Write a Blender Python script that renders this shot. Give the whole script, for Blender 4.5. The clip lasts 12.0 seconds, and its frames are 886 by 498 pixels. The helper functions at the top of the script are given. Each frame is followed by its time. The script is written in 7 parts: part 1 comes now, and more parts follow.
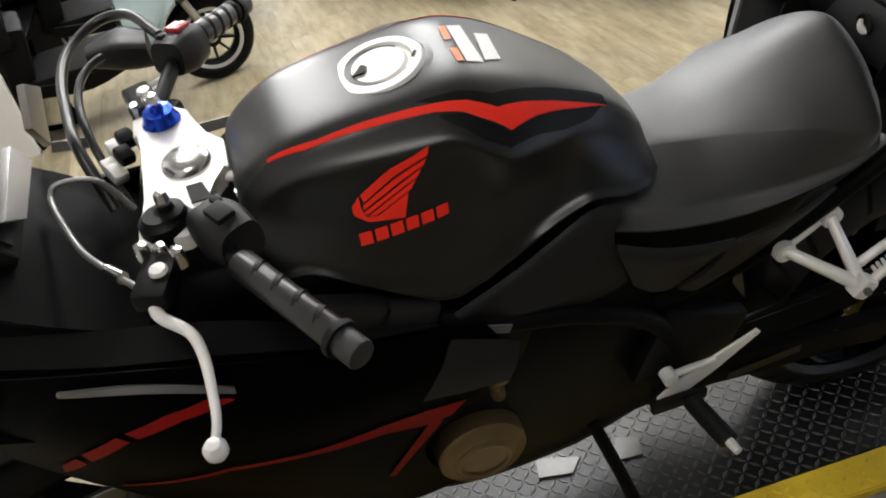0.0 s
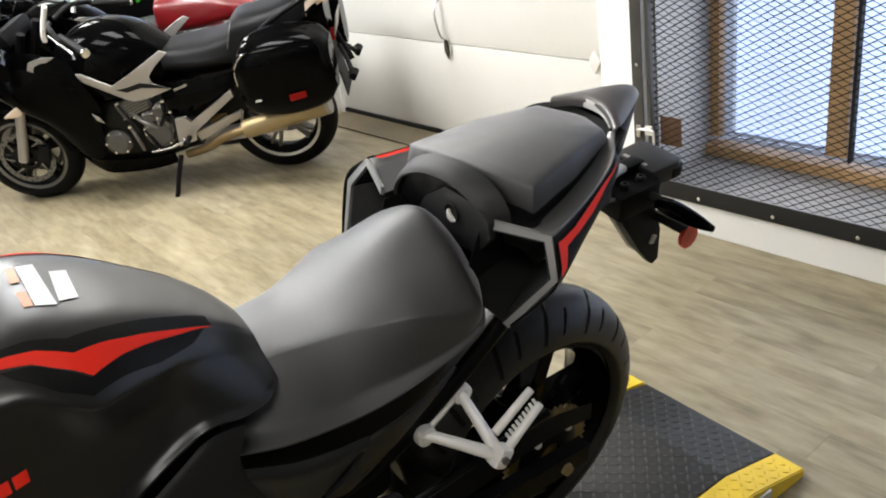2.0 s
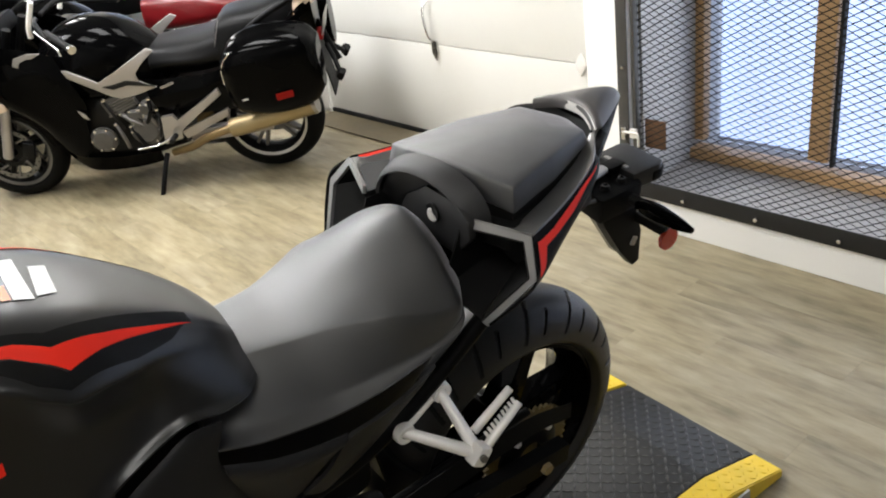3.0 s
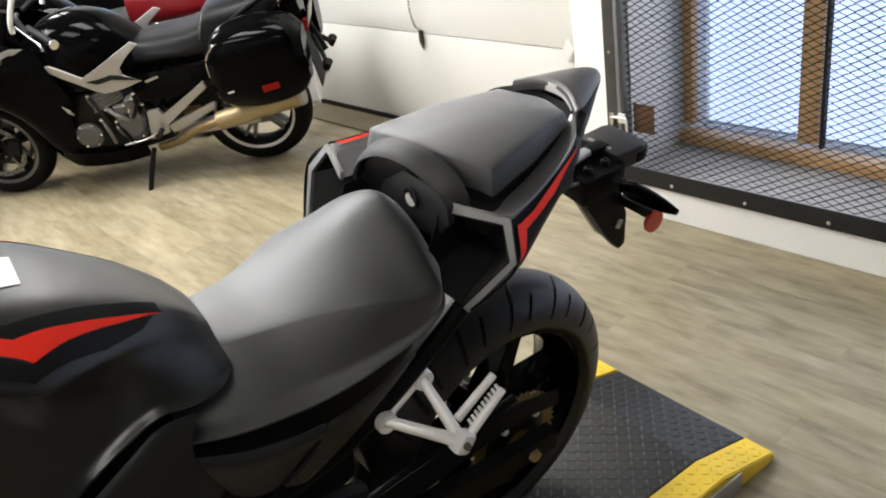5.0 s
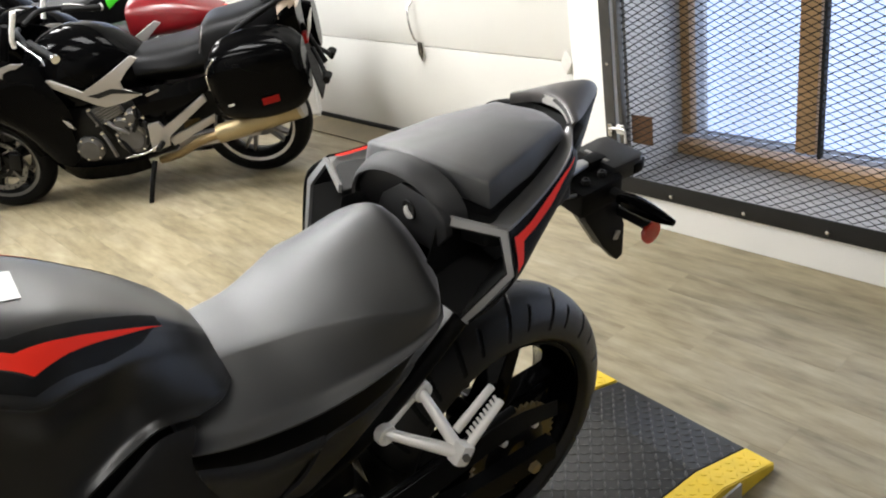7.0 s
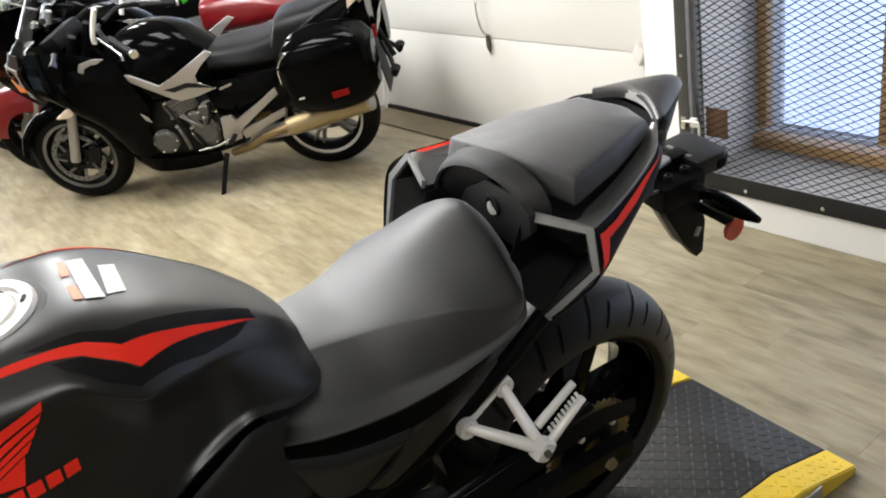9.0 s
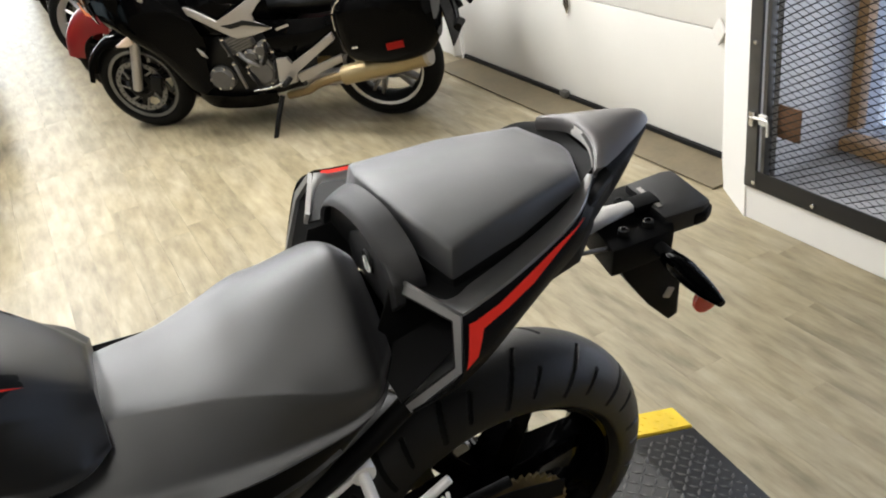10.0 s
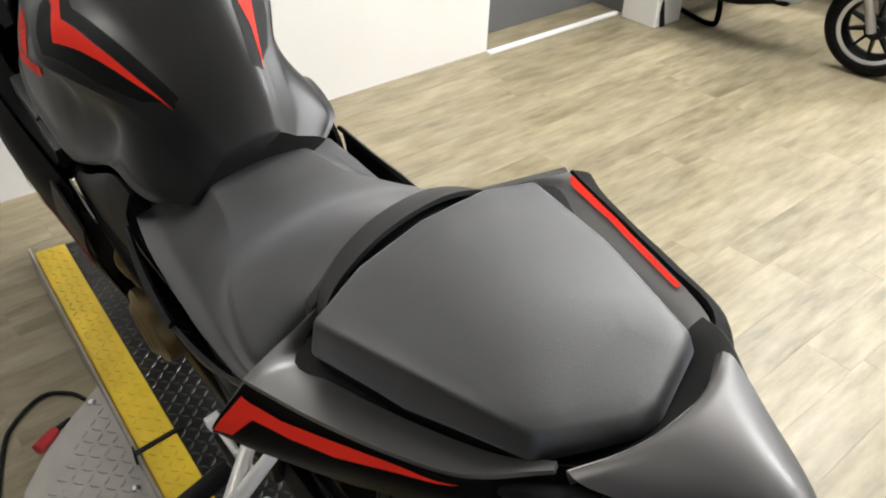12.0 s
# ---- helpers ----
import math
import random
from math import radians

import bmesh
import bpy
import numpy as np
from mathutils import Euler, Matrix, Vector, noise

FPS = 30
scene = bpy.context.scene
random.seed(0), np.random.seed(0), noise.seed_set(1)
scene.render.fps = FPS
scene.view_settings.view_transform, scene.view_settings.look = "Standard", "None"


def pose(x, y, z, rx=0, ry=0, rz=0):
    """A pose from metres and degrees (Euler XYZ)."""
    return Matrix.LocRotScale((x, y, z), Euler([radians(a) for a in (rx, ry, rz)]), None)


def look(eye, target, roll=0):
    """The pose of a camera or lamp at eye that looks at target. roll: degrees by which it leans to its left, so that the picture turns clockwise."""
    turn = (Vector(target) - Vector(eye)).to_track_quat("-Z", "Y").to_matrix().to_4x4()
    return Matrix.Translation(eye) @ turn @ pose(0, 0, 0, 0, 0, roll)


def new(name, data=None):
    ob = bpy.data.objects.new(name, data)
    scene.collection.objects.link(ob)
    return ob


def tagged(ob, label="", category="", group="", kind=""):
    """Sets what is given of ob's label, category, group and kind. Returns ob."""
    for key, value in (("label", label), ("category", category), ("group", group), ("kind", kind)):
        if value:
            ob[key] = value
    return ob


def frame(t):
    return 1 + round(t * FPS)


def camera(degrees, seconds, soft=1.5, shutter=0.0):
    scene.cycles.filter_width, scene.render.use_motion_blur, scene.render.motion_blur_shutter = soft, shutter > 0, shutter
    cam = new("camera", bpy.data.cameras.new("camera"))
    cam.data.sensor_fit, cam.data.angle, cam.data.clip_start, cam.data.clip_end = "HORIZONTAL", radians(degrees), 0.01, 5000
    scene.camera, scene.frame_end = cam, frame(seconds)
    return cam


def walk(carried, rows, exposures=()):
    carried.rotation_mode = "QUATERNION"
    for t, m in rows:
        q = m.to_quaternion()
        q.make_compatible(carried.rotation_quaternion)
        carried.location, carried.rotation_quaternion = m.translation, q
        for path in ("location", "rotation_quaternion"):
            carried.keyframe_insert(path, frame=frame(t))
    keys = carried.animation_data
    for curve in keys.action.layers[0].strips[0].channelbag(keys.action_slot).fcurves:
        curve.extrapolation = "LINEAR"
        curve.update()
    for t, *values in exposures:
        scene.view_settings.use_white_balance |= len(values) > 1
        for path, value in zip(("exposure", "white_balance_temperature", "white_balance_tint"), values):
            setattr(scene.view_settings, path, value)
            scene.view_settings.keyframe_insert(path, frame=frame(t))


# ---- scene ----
from mathutils.bvhtree import BVHTree

# camera and walk
cam = camera(55.8, 12.0, soft=2.0)
PATH = [
    (0, (-1.055, -0.903, 1.457), (-0.7, 0.713, 0.334), -12.6),
    (0.5, (-1.008, -0.882, 1.435), (-0.462, 0.677, 0.308), -12.1),
    (1, (-0.944, -0.887, 1.452), (-0.169, 0.644, 0.424), -11.6),
    (1.5, (-0.912, -0.893, 1.458), (0.067, 0.569, 0.509), -10.2),
    (2, (-0.908, -0.912, 1.464), (0.166, 0.523, 0.576), -9.2),
    (2.5, (-0.906, -0.924, 1.462), (0.193, 0.494, 0.578), -8.8),
    (3, (-0.905, -0.926, 1.463), (0.191, 0.491, 0.574), -8.3),
    (3.5, (-0.893, -0.924, 1.454), (0.182, 0.498, 0.547), -9.3),
    (5.5, (-0.878, -0.931, 1.44), (0.228, 0.469, 0.538), -9.0),
    (6, (-0.884, -0.933, 1.444), (0.232, 0.467, 0.551), -8.8),
    (6.5, (-0.878, -0.937, 1.444), (0.227, 0.475, 0.557), -9.5),
    (8.5, (-0.896, -0.925, 1.449), (0.201, 0.5, 0.574), -9.2),
    (9, (-0.907, -0.916, 1.459), (0.084, 0.582, 0.58), -11.0),
    (9.5, (-0.726, -0.913, 1.472), (0.105, 0.676, 0.585), -13.3),
    (9.8, (-0.574, -0.904, 1.475), (0.201, 0.695, 0.556), -8.0),
    (10, (-0.476, -0.868, 1.458), (0.232, 0.726, 0.481), -9.2),
    (10.2, (-0.391, -0.814, 1.443), (0.151, 0.834, 0.447), -10.8),
    (10.5, (-0.222, -0.719, 1.422), (0.168, 0.957, 0.402), -8.9),
    (10.8, (-0.069, -0.665, 1.425), (0.123, 1.012, 0.357), -11.8),
    (11, (0.051, -0.654, 1.413), (-0.004, 1.034, 0.342), -10.2),
    (11.3, (0.19, -0.612, 1.42), (-0.265, 0.951, 0.26), -4.5),
    (11.5, (0.241, -0.556, 1.422), (-0.527, 0.871, 0.25), -4.0),
    (11.7, (0.279, -0.468, 1.402), (-0.699, 0.86, 0.258), -0.8),
    (12, (0.318, -0.375, 1.423), (-0.891, 0.722, 0.267), 2.4),
]
walk(cam, [(t, look(eye, target, roll)) for t, eye, target, roll in PATH], [(0, -0.25), (0.5, -0.1), (1.5, 0.0), (9.5, 0.0), (10.5, -0.08), (12, -0.05)])

# ---- world and light ----
world = bpy.data.worlds.new("sky")
scene.world = world
world.use_nodes = True
sky = world.node_tree.nodes.new("ShaderNodeTexSky")
sky.sky_type, sky.sun_disc = "NISHITA", False
sky.sun_elevation, sky.sun_rotation = radians(35), radians(90)
world.node_tree.links.new(sky.outputs[0], world.node_tree.nodes["Background"].inputs[0])
world.node_tree.nodes["Background"].inputs[1].default_value = 0.1


def area_lamp(name, at, size, watts, color, turn=(0, 0, 0)):
    lamp = bpy.data.lights.new(name, "AREA")
    lamp.shape, lamp.size, lamp.size_y = "RECTANGLE", size[0], size[1]
    lamp.energy, lamp.color = watts, color
    ob = new(name, lamp)
    ob.matrix_world = pose(*at, *turn)
    return ob


CEIL = 3.05
TUBES = [(1.3, 2.45, 26), (0.15, 2.65, 80), (-1.2, 2.05, 38), (-1.3, -1.3, 13), (-1.2, 4.2, 100), (-1.2, 7.0, 70), (-1.2, 10.2, 50), (1.0, 6.8, 40)]
for lx, ly, watts in TUBES:
    area_lamp("tube_light", (lx, ly, CEIL - 0.13), (0.56, 1.2), watts, (0.967, 0.975, 0.993))
area_lamp("window_daylight", (1.86, 0.2, 1.0), (1.5, 1.3), 9, (0.92, 0.96, 1.0), (0, 90, 0))

# ---- materials ----
def material(name, color, rough=0.5, metal=0.0, coat=0.0, spec=0.5, vary=0.12, scale=8.0, grain=0.0, grain_scale=400.0, bump=0.0, rough_vary=0.08, per_object=0.0):
    """A surface with large stains and fine grain in colour, gloss and relief."""
    m = bpy.data.materials.new(name)
    m.use_nodes = True
    nt = m.node_tree
    b = nt.nodes["Principled BSDF"]
    b.inputs["Metallic"].default_value = metal
    b.inputs["Coat Weight"].default_value = coat
    b.inputs["Coat Roughness"].default_value = 0.06
    b.inputs["Specular IOR Level"].default_value = spec
    tc = nt.nodes.new("ShaderNodeTexCoord")
    n1 = nt.nodes.new("ShaderNodeTexNoise")
    n1.inputs["Scale"].default_value, n1.inputs["Detail"].default_value = scale, 6
    n2 = nt.nodes.new("ShaderNodeTexNoise")
    n2.inputs["Scale"].default_value, n2.inputs["Detail"].default_value = grain_scale, 3
    nt.links.new(tc.outputs["Object"], n1.inputs["Vector"])
    nt.links.new(tc.outputs["Object"], n2.inputs["Vector"])
    mix = nt.nodes.new("ShaderNodeMix")
    mix.data_type = "RGBA"
    mix.inputs[6].default_value = (*[c * (1 - vary) for c in color], 1)
    mix.inputs[7].default_value = (*[min(1, c * (1 + vary)) for c in color], 1)
    add = nt.nodes.new("ShaderNodeMath")
    add.operation = "MULTIPLY_ADD"
    nt.links.new(n2.outputs[0], add.inputs[0])
    add.inputs[1].default_value = grain
    nt.links.new(n1.outputs[0], add.inputs[2])
    last = add.outputs[0]
    if per_object:
        info = nt.nodes.new("ShaderNodeObjectInfo")
        more = nt.nodes.new("ShaderNodeMath")
        more.operation = "MULTIPLY_ADD"
        nt.links.new(info.outputs["Random"], more.inputs[0])
        more.inputs[1].default_value = per_object
        nt.links.new(last, more.inputs[2])
        last = more.outputs[0]
    nt.links.new(last, mix.inputs[0])
    nt.links.new(mix.outputs[2], b.inputs["Base Color"])
    rr = nt.nodes.new("ShaderNodeMath")
    rr.operation = "MULTIPLY_ADD"
    nt.links.new(n1.outputs[0], rr.inputs[0])
    rr.inputs[1].default_value, rr.inputs[2].default_value = rough_vary, rough - rough_vary / 2
    nt.links.new(rr.outputs[0], b.inputs["Roughness"])
    if bump:
        bp = nt.nodes.new("ShaderNodeBump")
        bp.inputs["Strength"].default_value, bp.inputs["Distance"].default_value = bump, 0.002
        nt.links.new(n2.outputs[0], bp.inputs["Height"])
        nt.links.new(bp.outputs[0], b.inputs["Normal"])
    return m


TANK = material("satin_black_metallic_paint", (0.0055, 0.0054, 0.0053), 0.36, spec=0.58, grain=0.15, grain_scale=900, vary=0.06)
TANK.node_tree.nodes["Principled BSDF"].inputs["Sheen Weight"].default_value = 0.12
TANK.node_tree.nodes["Principled BSDF"].inputs["Sheen Roughness"].default_value = 0.3
INKBLACK = material("matt_black_decal", (0.004, 0.004, 0.004), 0.5, spec=0.15)
PANEL = material("matt_black_plastic", (0.003, 0.003, 0.0032), 0.5, spec=0.08, bump=0.15, grain_scale=900)
SIDE = material("dark_grey_side_panel", (0.011, 0.011, 0.0115), 0.46, spec=0.25, bump=0.12, grain_scale=900)
SIDECOWL = material("satin_grey_side_cowl", (0.21, 0.206, 0.205), 0.36, metal=0.75, spec=0.6, vary=0.06)
GRIP = material("worn_grip_rubber", (0.012, 0.012, 0.012), 0.35, spec=0.6, vary=0.2)
GREYMETAL = material("dull_grey_metal", (0.16, 0.155, 0.15), 0.4, metal=0.6, vary=0.1)
SPROCKET = material("oily_sprocket_steel", (0.13, 0.1, 0.05), 0.4, metal=0.6, vary=0.3, scale=40)
DISC = material("worn_brake_disc_steel", (0.16, 0.16, 0.16), 0.35, metal=0.8, vary=0.2, scale=30)
SEATBLACK = material("plain_black_seat_vinyl", (0.003, 0.003, 0.0033), 0.42, spec=0.16, vary=0.1)
CASTGREY = material("grey_cast_engine_metal", (0.08, 0.077, 0.074), 0.5, metal=0.3, vary=0.25, scale=25)
STRAP = material("black_strap_vinyl", (0.014, 0.014, 0.015), 0.55, spec=0.6, bump=0.15, grain_scale=700)
COVER = material("grained_dark_plastic", (0.02, 0.02, 0.021), 0.45, spec=0.5, bump=0.12, grain_scale=900)
GREYP = material("dark_grey_plastic", (0.008, 0.008, 0.0085), 0.45, spec=0.4, bump=0.1, grain_scale=900)
COWL = material("satin_grey_paint", (0.14, 0.134, 0.132), 0.4, metal=0.55, spec=0.7, vary=0.06)
VINYL = material("black_seat_vinyl", (0.004, 0.004, 0.005), 0.52, spec=1.0, coat=0.25, bump=0.12, grain_scale=700, vary=0.1)
VINYL.node_tree.nodes["Principled BSDF"].inputs["Coat Roughness"].default_value = 0.56
VINYL.node_tree.nodes["Principled BSDF"].inputs["Sheen Weight"].default_value = 0.55
VINYL.node_tree.nodes["Principled BSDF"].inputs["Sheen Tint"].default_value = (0.92, 0.92, 1.0, 1)
VINYL.node_tree.nodes["Principled BSDF"].inputs["IOR"].default_value = 1.55
VINYL.node_tree.nodes["Principled BSDF"].inputs["Sheen Roughness"].default_value = 0.33
RUBBER = material("tyre_rubber", (0.006, 0.006, 0.006), 0.44, spec=0.5, bump=0.2, grain_scale=500, vary=0.25)
OLDTYRE = material("plain_tyre_rubber", (0.004, 0.004, 0.004), 0.6, spec=0.1, bump=0.2, grain_scale=500, vary=0.25)
STAIR = material("dark_grey_stairwell", (0.14, 0.14, 0.142), 0.6, bump=0.15, grain_scale=250, vary=0.06, scale=3)
BLACKMATT = material("soft_black_fairing_paint", (0.0008, 0.0008, 0.0008), 0.42, spec=0.025, vary=0.1)
BLACK = material("gloss_black_paint", (0.0012, 0.0012, 0.0013), 0.07, spec=0.045, vary=0.05)
DARK = material("dark_engine_metal", (0.004, 0.004, 0.0043), 0.45, spec=0.15, vary=0.3, scale=25)
ALU = material("cast_aluminium", (0.82, 0.8, 0.77), 0.4, metal=0.2, bump=0.1, vary=0.08)
STEEL = material("bright_steel", (0.62, 0.61, 0.6), 0.25, metal=1.0, vary=0.1)
SILVER = material("silver_paint", (0.32, 0.3, 0.28), 0.35, metal=0.5, vary=0.06)
TRIM = material("grey_metallic_trim", (0.23, 0.226, 0.222), 0.34, metal=0.5, spec=0.7, vary=0.06)
GOLD = material("bronze_engine_cover", (0.2, 0.14, 0.065), 0.42, metal=0.7, vary=0.2, scale=30)
RIMLIP = material("polished_rim_alloy", (0.5, 0.495, 0.485), 0.3, metal=0.5, vary=0.06)
GOLDPIPE = material("warm_titanium_silencer", (0.3, 0.235, 0.13), 0.48, metal=0.9, vary=0.12, scale=14)
RED = material("red_vinyl_decal", (0.9, 0.035, 0.018), 0.5, spec=0.12, vary=0.05)
# fairing red darkened to carry the flank's shade; also plain dark red lenses
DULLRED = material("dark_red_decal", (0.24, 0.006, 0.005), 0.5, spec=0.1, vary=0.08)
ORANGE = material("orange_decal", (0.85, 0.22, 0.06), 0.45, vary=0.05)
WHITE = material("white_decal", (0.8, 0.8, 0.8), 0.4, vary=0.03)
BLUE = material("blue_anodised_metal", (0.02, 0.08, 0.6), 0.25, metal=0.8, vary=0.05)
REDPAINT = material("red_gloss_paint", (0.13, 0.004, 0.006), 0.3, coat=0.3, vary=0.1)
GREENP = material("bright_green_plastic", (0.07, 0.6, 0.03), 0.35, vary=0.08)
PALE = material("pale_blue_scooter_paint", (0.36, 0.47, 0.52), 0.2, coat=0.5, vary=0.04)
ORANGEP = material("orange_gloss_paint", (0.75, 0.2, 0.02), 0.2, coat=0.5, vary=0.05)
LENSRED = material("red_reflector_plastic", (0.55, 0.035, 0.02), 0.2, coat=0.4, vary=0.08)
AMBER = material("pale_amber_lens_plastic", (0.6, 0.47, 0.36), 0.2, coat=0.4, vary=0.08)
YELLOW = material("yellow_safety_paint", (0.72, 0.5, 0.03), 0.45, vary=0.25, scale=14, grain=0.2, bump=0.2)
PLATE = material("black_painted_tread_plate", (0.007, 0.0069, 0.0067), 0.38, spec=0.4, vary=0.6, scale=10, grain=0.4, rough_vary=0.25)
# lighter than the plate: worn metal, plus caught light put into the colour
WORNLITPLATE = material("worn_lit_tread_bars", (0.045, 0.044, 0.042), 0.34, metal=0.45, spec=0.5, vary=0.95, scale=7, grain=0.5, grain_scale=90, rough_vary=0.3)
BARE = material("bare_tread_plate", (0.42, 0.4, 0.37), 0.4, metal=0.7, vary=0.2, scale=16, bump=0.2)
WALLP = material("white_wall_paint", (0.78, 0.77, 0.74), 0.6, bump=0.15, grain_scale=250, vary=0.03, scale=3)
DOORP = material("white_steel_door", (0.72, 0.71, 0.67), 0.42, bump=0.12, grain_scale=300, vary=0.04, scale=4)
GREYWALL = material("grey_recess_side", (0.5, 0.5, 0.5), 0.6, bump=0.15, grain_scale=250, vary=0.06, scale=3)
DARKWALL = material("fill_cutting_dark_grey", (0.09, 0.09, 0.092), 0.6, bump=0.15, grain_scale=250, vary=0.06, scale=3)
CEILP = material("ceiling_paint", (0.3, 0.295, 0.285), 0.7, vary=0.04, scale=3)
CAGE = material("black_cage_steel", (0.012, 0.0115, 0.011), 0.5, spec=0.3, vary=0.3, scale=20)
STEELGREY = material("scuffed_grey_angle_steel", (0.07, 0.068, 0.065), 0.45, metal=0.3, vary=0.4, scale=14)
WOODF = material("varnished_window_wood", (0.5, 0.31, 0.15), 0.4, vary=0.3, scale=18, grain=0.3)
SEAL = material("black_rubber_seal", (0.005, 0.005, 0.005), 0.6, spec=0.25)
SILL = material("grey_concrete_sill", (0.3, 0.29, 0.28), 0.7, bump=0.3, grain_scale=120, vary=0.15, scale=6)
GLASSY = material("smoked_windscreen", (0.08, 0.08, 0.085), 0.1, coat=0.5)
RUST = material("rusty_steel", (0.16, 0.085, 0.045), 0.7, metal=0.2, vary=0.4, scale=40)
PLANK_DARK = material("worn_plywood", (0.1, 0.08, 0.047), 0.5, vary=0.55, scale=7, grain=0.5, grain_scale=60)
REDPLASTIC = material("red_switch_plastic", (0.5, 0.02, 0.03), 0.35)


def clear_glass(name, color):
    m = bpy.data.materials.new(name)
    m.use_nodes = True
    b = m.node_tree.nodes["Principled BSDF"]
    b.inputs["Base Color"].default_value = (*color, 1)
    b.inputs["Roughness"].default_value = 0.05
    b.inputs["Transmission Weight"].default_value = 1.0
    b.inputs["IOR"].default_value = 1.15
    return m


def glow(name, color, strength):
    m = bpy.data.materials.new(name)
    m.use_nodes = True
    b = m.node_tree.nodes["Principled BSDF"]
    b.inputs["Base Color"].default_value = (*color, 1)
    b.inputs["Emission Color"].default_value = (*color, 1)
    b.inputs["Emission Strength"].default_value = strength
    return m


GLASS = clear_glass("window_glass", (0.9, 0.95, 1.0))
SCREEN = clear_glass("clear_windscreen", (0.85, 0.87, 0.88))
DAYDOOR = glow("daylight_door_glass", (0.88, 0.95, 1.0), 5.6)
DAY = glow("daylight_backdrop", (0.63, 0.74, 1.0), 1.15)
TUBE = glow("tube_diffuser", (1.0, 0.95, 0.85), 6.0)


def plank_material():
    """Wood-look vinyl: long streaks along y, each plank a little different."""
    m = bpy.data.materials.new("oak_look_vinyl_plank")
    m.use_nodes = True
    nt = m.node_tree
    b = nt.nodes["Principled BSDF"]
    geo = nt.nodes.new("ShaderNodeNewGeometry")
    info = nt.nodes.new("ShaderNodeObjectInfo")
    shift = nt.nodes.new("ShaderNodeVectorMath")
    shift.operation = "MULTIPLY_ADD"
    comb = nt.nodes.new("ShaderNodeCombineXYZ")
    for i in range(3):
        nt.links.new(info.outputs["Random"], comb.inputs[i])
    shift.inputs[1].default_value = (37, 53, 11)
    nt.links.new(comb.outputs[0], shift.inputs[0])
    nt.links.new(geo.outputs["Position"], shift.inputs[2])
    def noise_at(vec, scale, detail, rough=0.6):
        mp = nt.nodes.new("ShaderNodeMapping")
        mp.inputs["Scale"].default_value = vec
        nt.links.new(shift.outputs[0], mp.inputs["Vector"])
        n = nt.nodes.new("ShaderNodeTexNoise")
        n.inputs["Scale"].default_value, n.inputs["Detail"].default_value, n.inputs["Roughness"].default_value = scale, detail, rough
        nt.links.new(mp.outputs[0], n.inputs["Vector"])
        return n.outputs[0]
    streak = noise_at((10, 2.1, 1), 2.4, 6)
    patch = noise_at((4, 1.2, 1), 1.4, 2)
    fine = noise_at((95, 4, 1), 2.0, 5)
    knots = noise_at((5, 1.8, 1), 1.6, 4)
    ramp = nt.nodes.new("ShaderNodeValToRGB")
    e = ramp.color_ramp.elements
    e[0].position, e[0].color = 0.21, (0.145, 0.12, 0.068, 1)
    e[1].position, e[1].color = 0.8, (0.393, 0.338, 0.228, 1)
    mid = ramp.color_ramp.elements.new(0.5)
    mid.color = (0.276, 0.231, 0.143, 1)
    mixv = nt.nodes.new("ShaderNodeMath")
    mixv.operation = "MULTIPLY_ADD"
    nt.links.new(fine, mixv.inputs[0])
    mixv.inputs[1].default_value = 0.15
    nt.links.new(streak, mixv.inputs[2])
    mix2 = nt.nodes.new("ShaderNodeMath")
    mix2.operation = "MULTIPLY_ADD"
    nt.links.new(info.outputs["Random"], mix2.inputs[0])
    mix2.inputs[1].default_value = 0.14
    nt.links.new(mixv.outputs[0], mix2.inputs[2])
    sub = nt.nodes.new("ShaderNodeMath")
    sub.operation = "SUBTRACT"
    nt.links.new(mix2.outputs[0], sub.inputs[0])
    sub.inputs[1].default_value = 0.155
    nt.links.new(sub.outputs[0], ramp.inputs[0])
    dark = nt.nodes.new("ShaderNodeMix")
    dark.data_type = "RGBA"
    dark.blend_type = "MULTIPLY"
    kr = nt.nodes.new("ShaderNodeValToRGB")
    kr.color_ramp.elements[0].position, kr.color_ramp.elements[0].color = 0.3, (0.55, 0.5, 0.45, 1)
    kr.color_ramp.elements[1].position = 0.5
    nt.links.new(knots, kr.inputs[0])
    dark.inputs[0].default_value = 0.35
    nt.links.new(ramp.outputs[0], dark.inputs[6])
    nt.links.new(kr.outputs[0], dark.inputs[7])
    # greyish washed staves among the yellow ones
    wash = nt.nodes.new("ShaderNodeMix")
    wash.data_type = "RGBA"
    wash.blend_type = "MULTIPLY"
    wr = nt.nodes.new("ShaderNodeMapRange")
    wr.inputs["From Min"].default_value, wr.inputs["From Max"].default_value = 0.44, 0.56
    wr.inputs["To Max"].default_value = 0.4
    nt.links.new(patch, wr.inputs["Value"])
    nt.links.new(wr.outputs[0], wash.inputs[0])
    nt.links.new(dark.outputs[2], wash.inputs[6])
    wash.inputs[7].default_value = (0.9, 0.93, 1.03, 1)
    nt.links.new(wash.outputs[2], b.inputs["Base Color"])
    b.inputs["Roughness"].default_value = 0.41
    b.inputs["Specular IOR Level"].default_value = 0.5
    bp = nt.nodes.new("ShaderNodeBump")
    bp.inputs["Strength"].default_value, bp.inputs["Distance"].default_value = 0.15, 0.002
    nt.links.new(fine, bp.inputs["Height"])
    nt.links.new(bp.outputs[0], b.inputs["Normal"])
    return m


PLANK = plank_material()

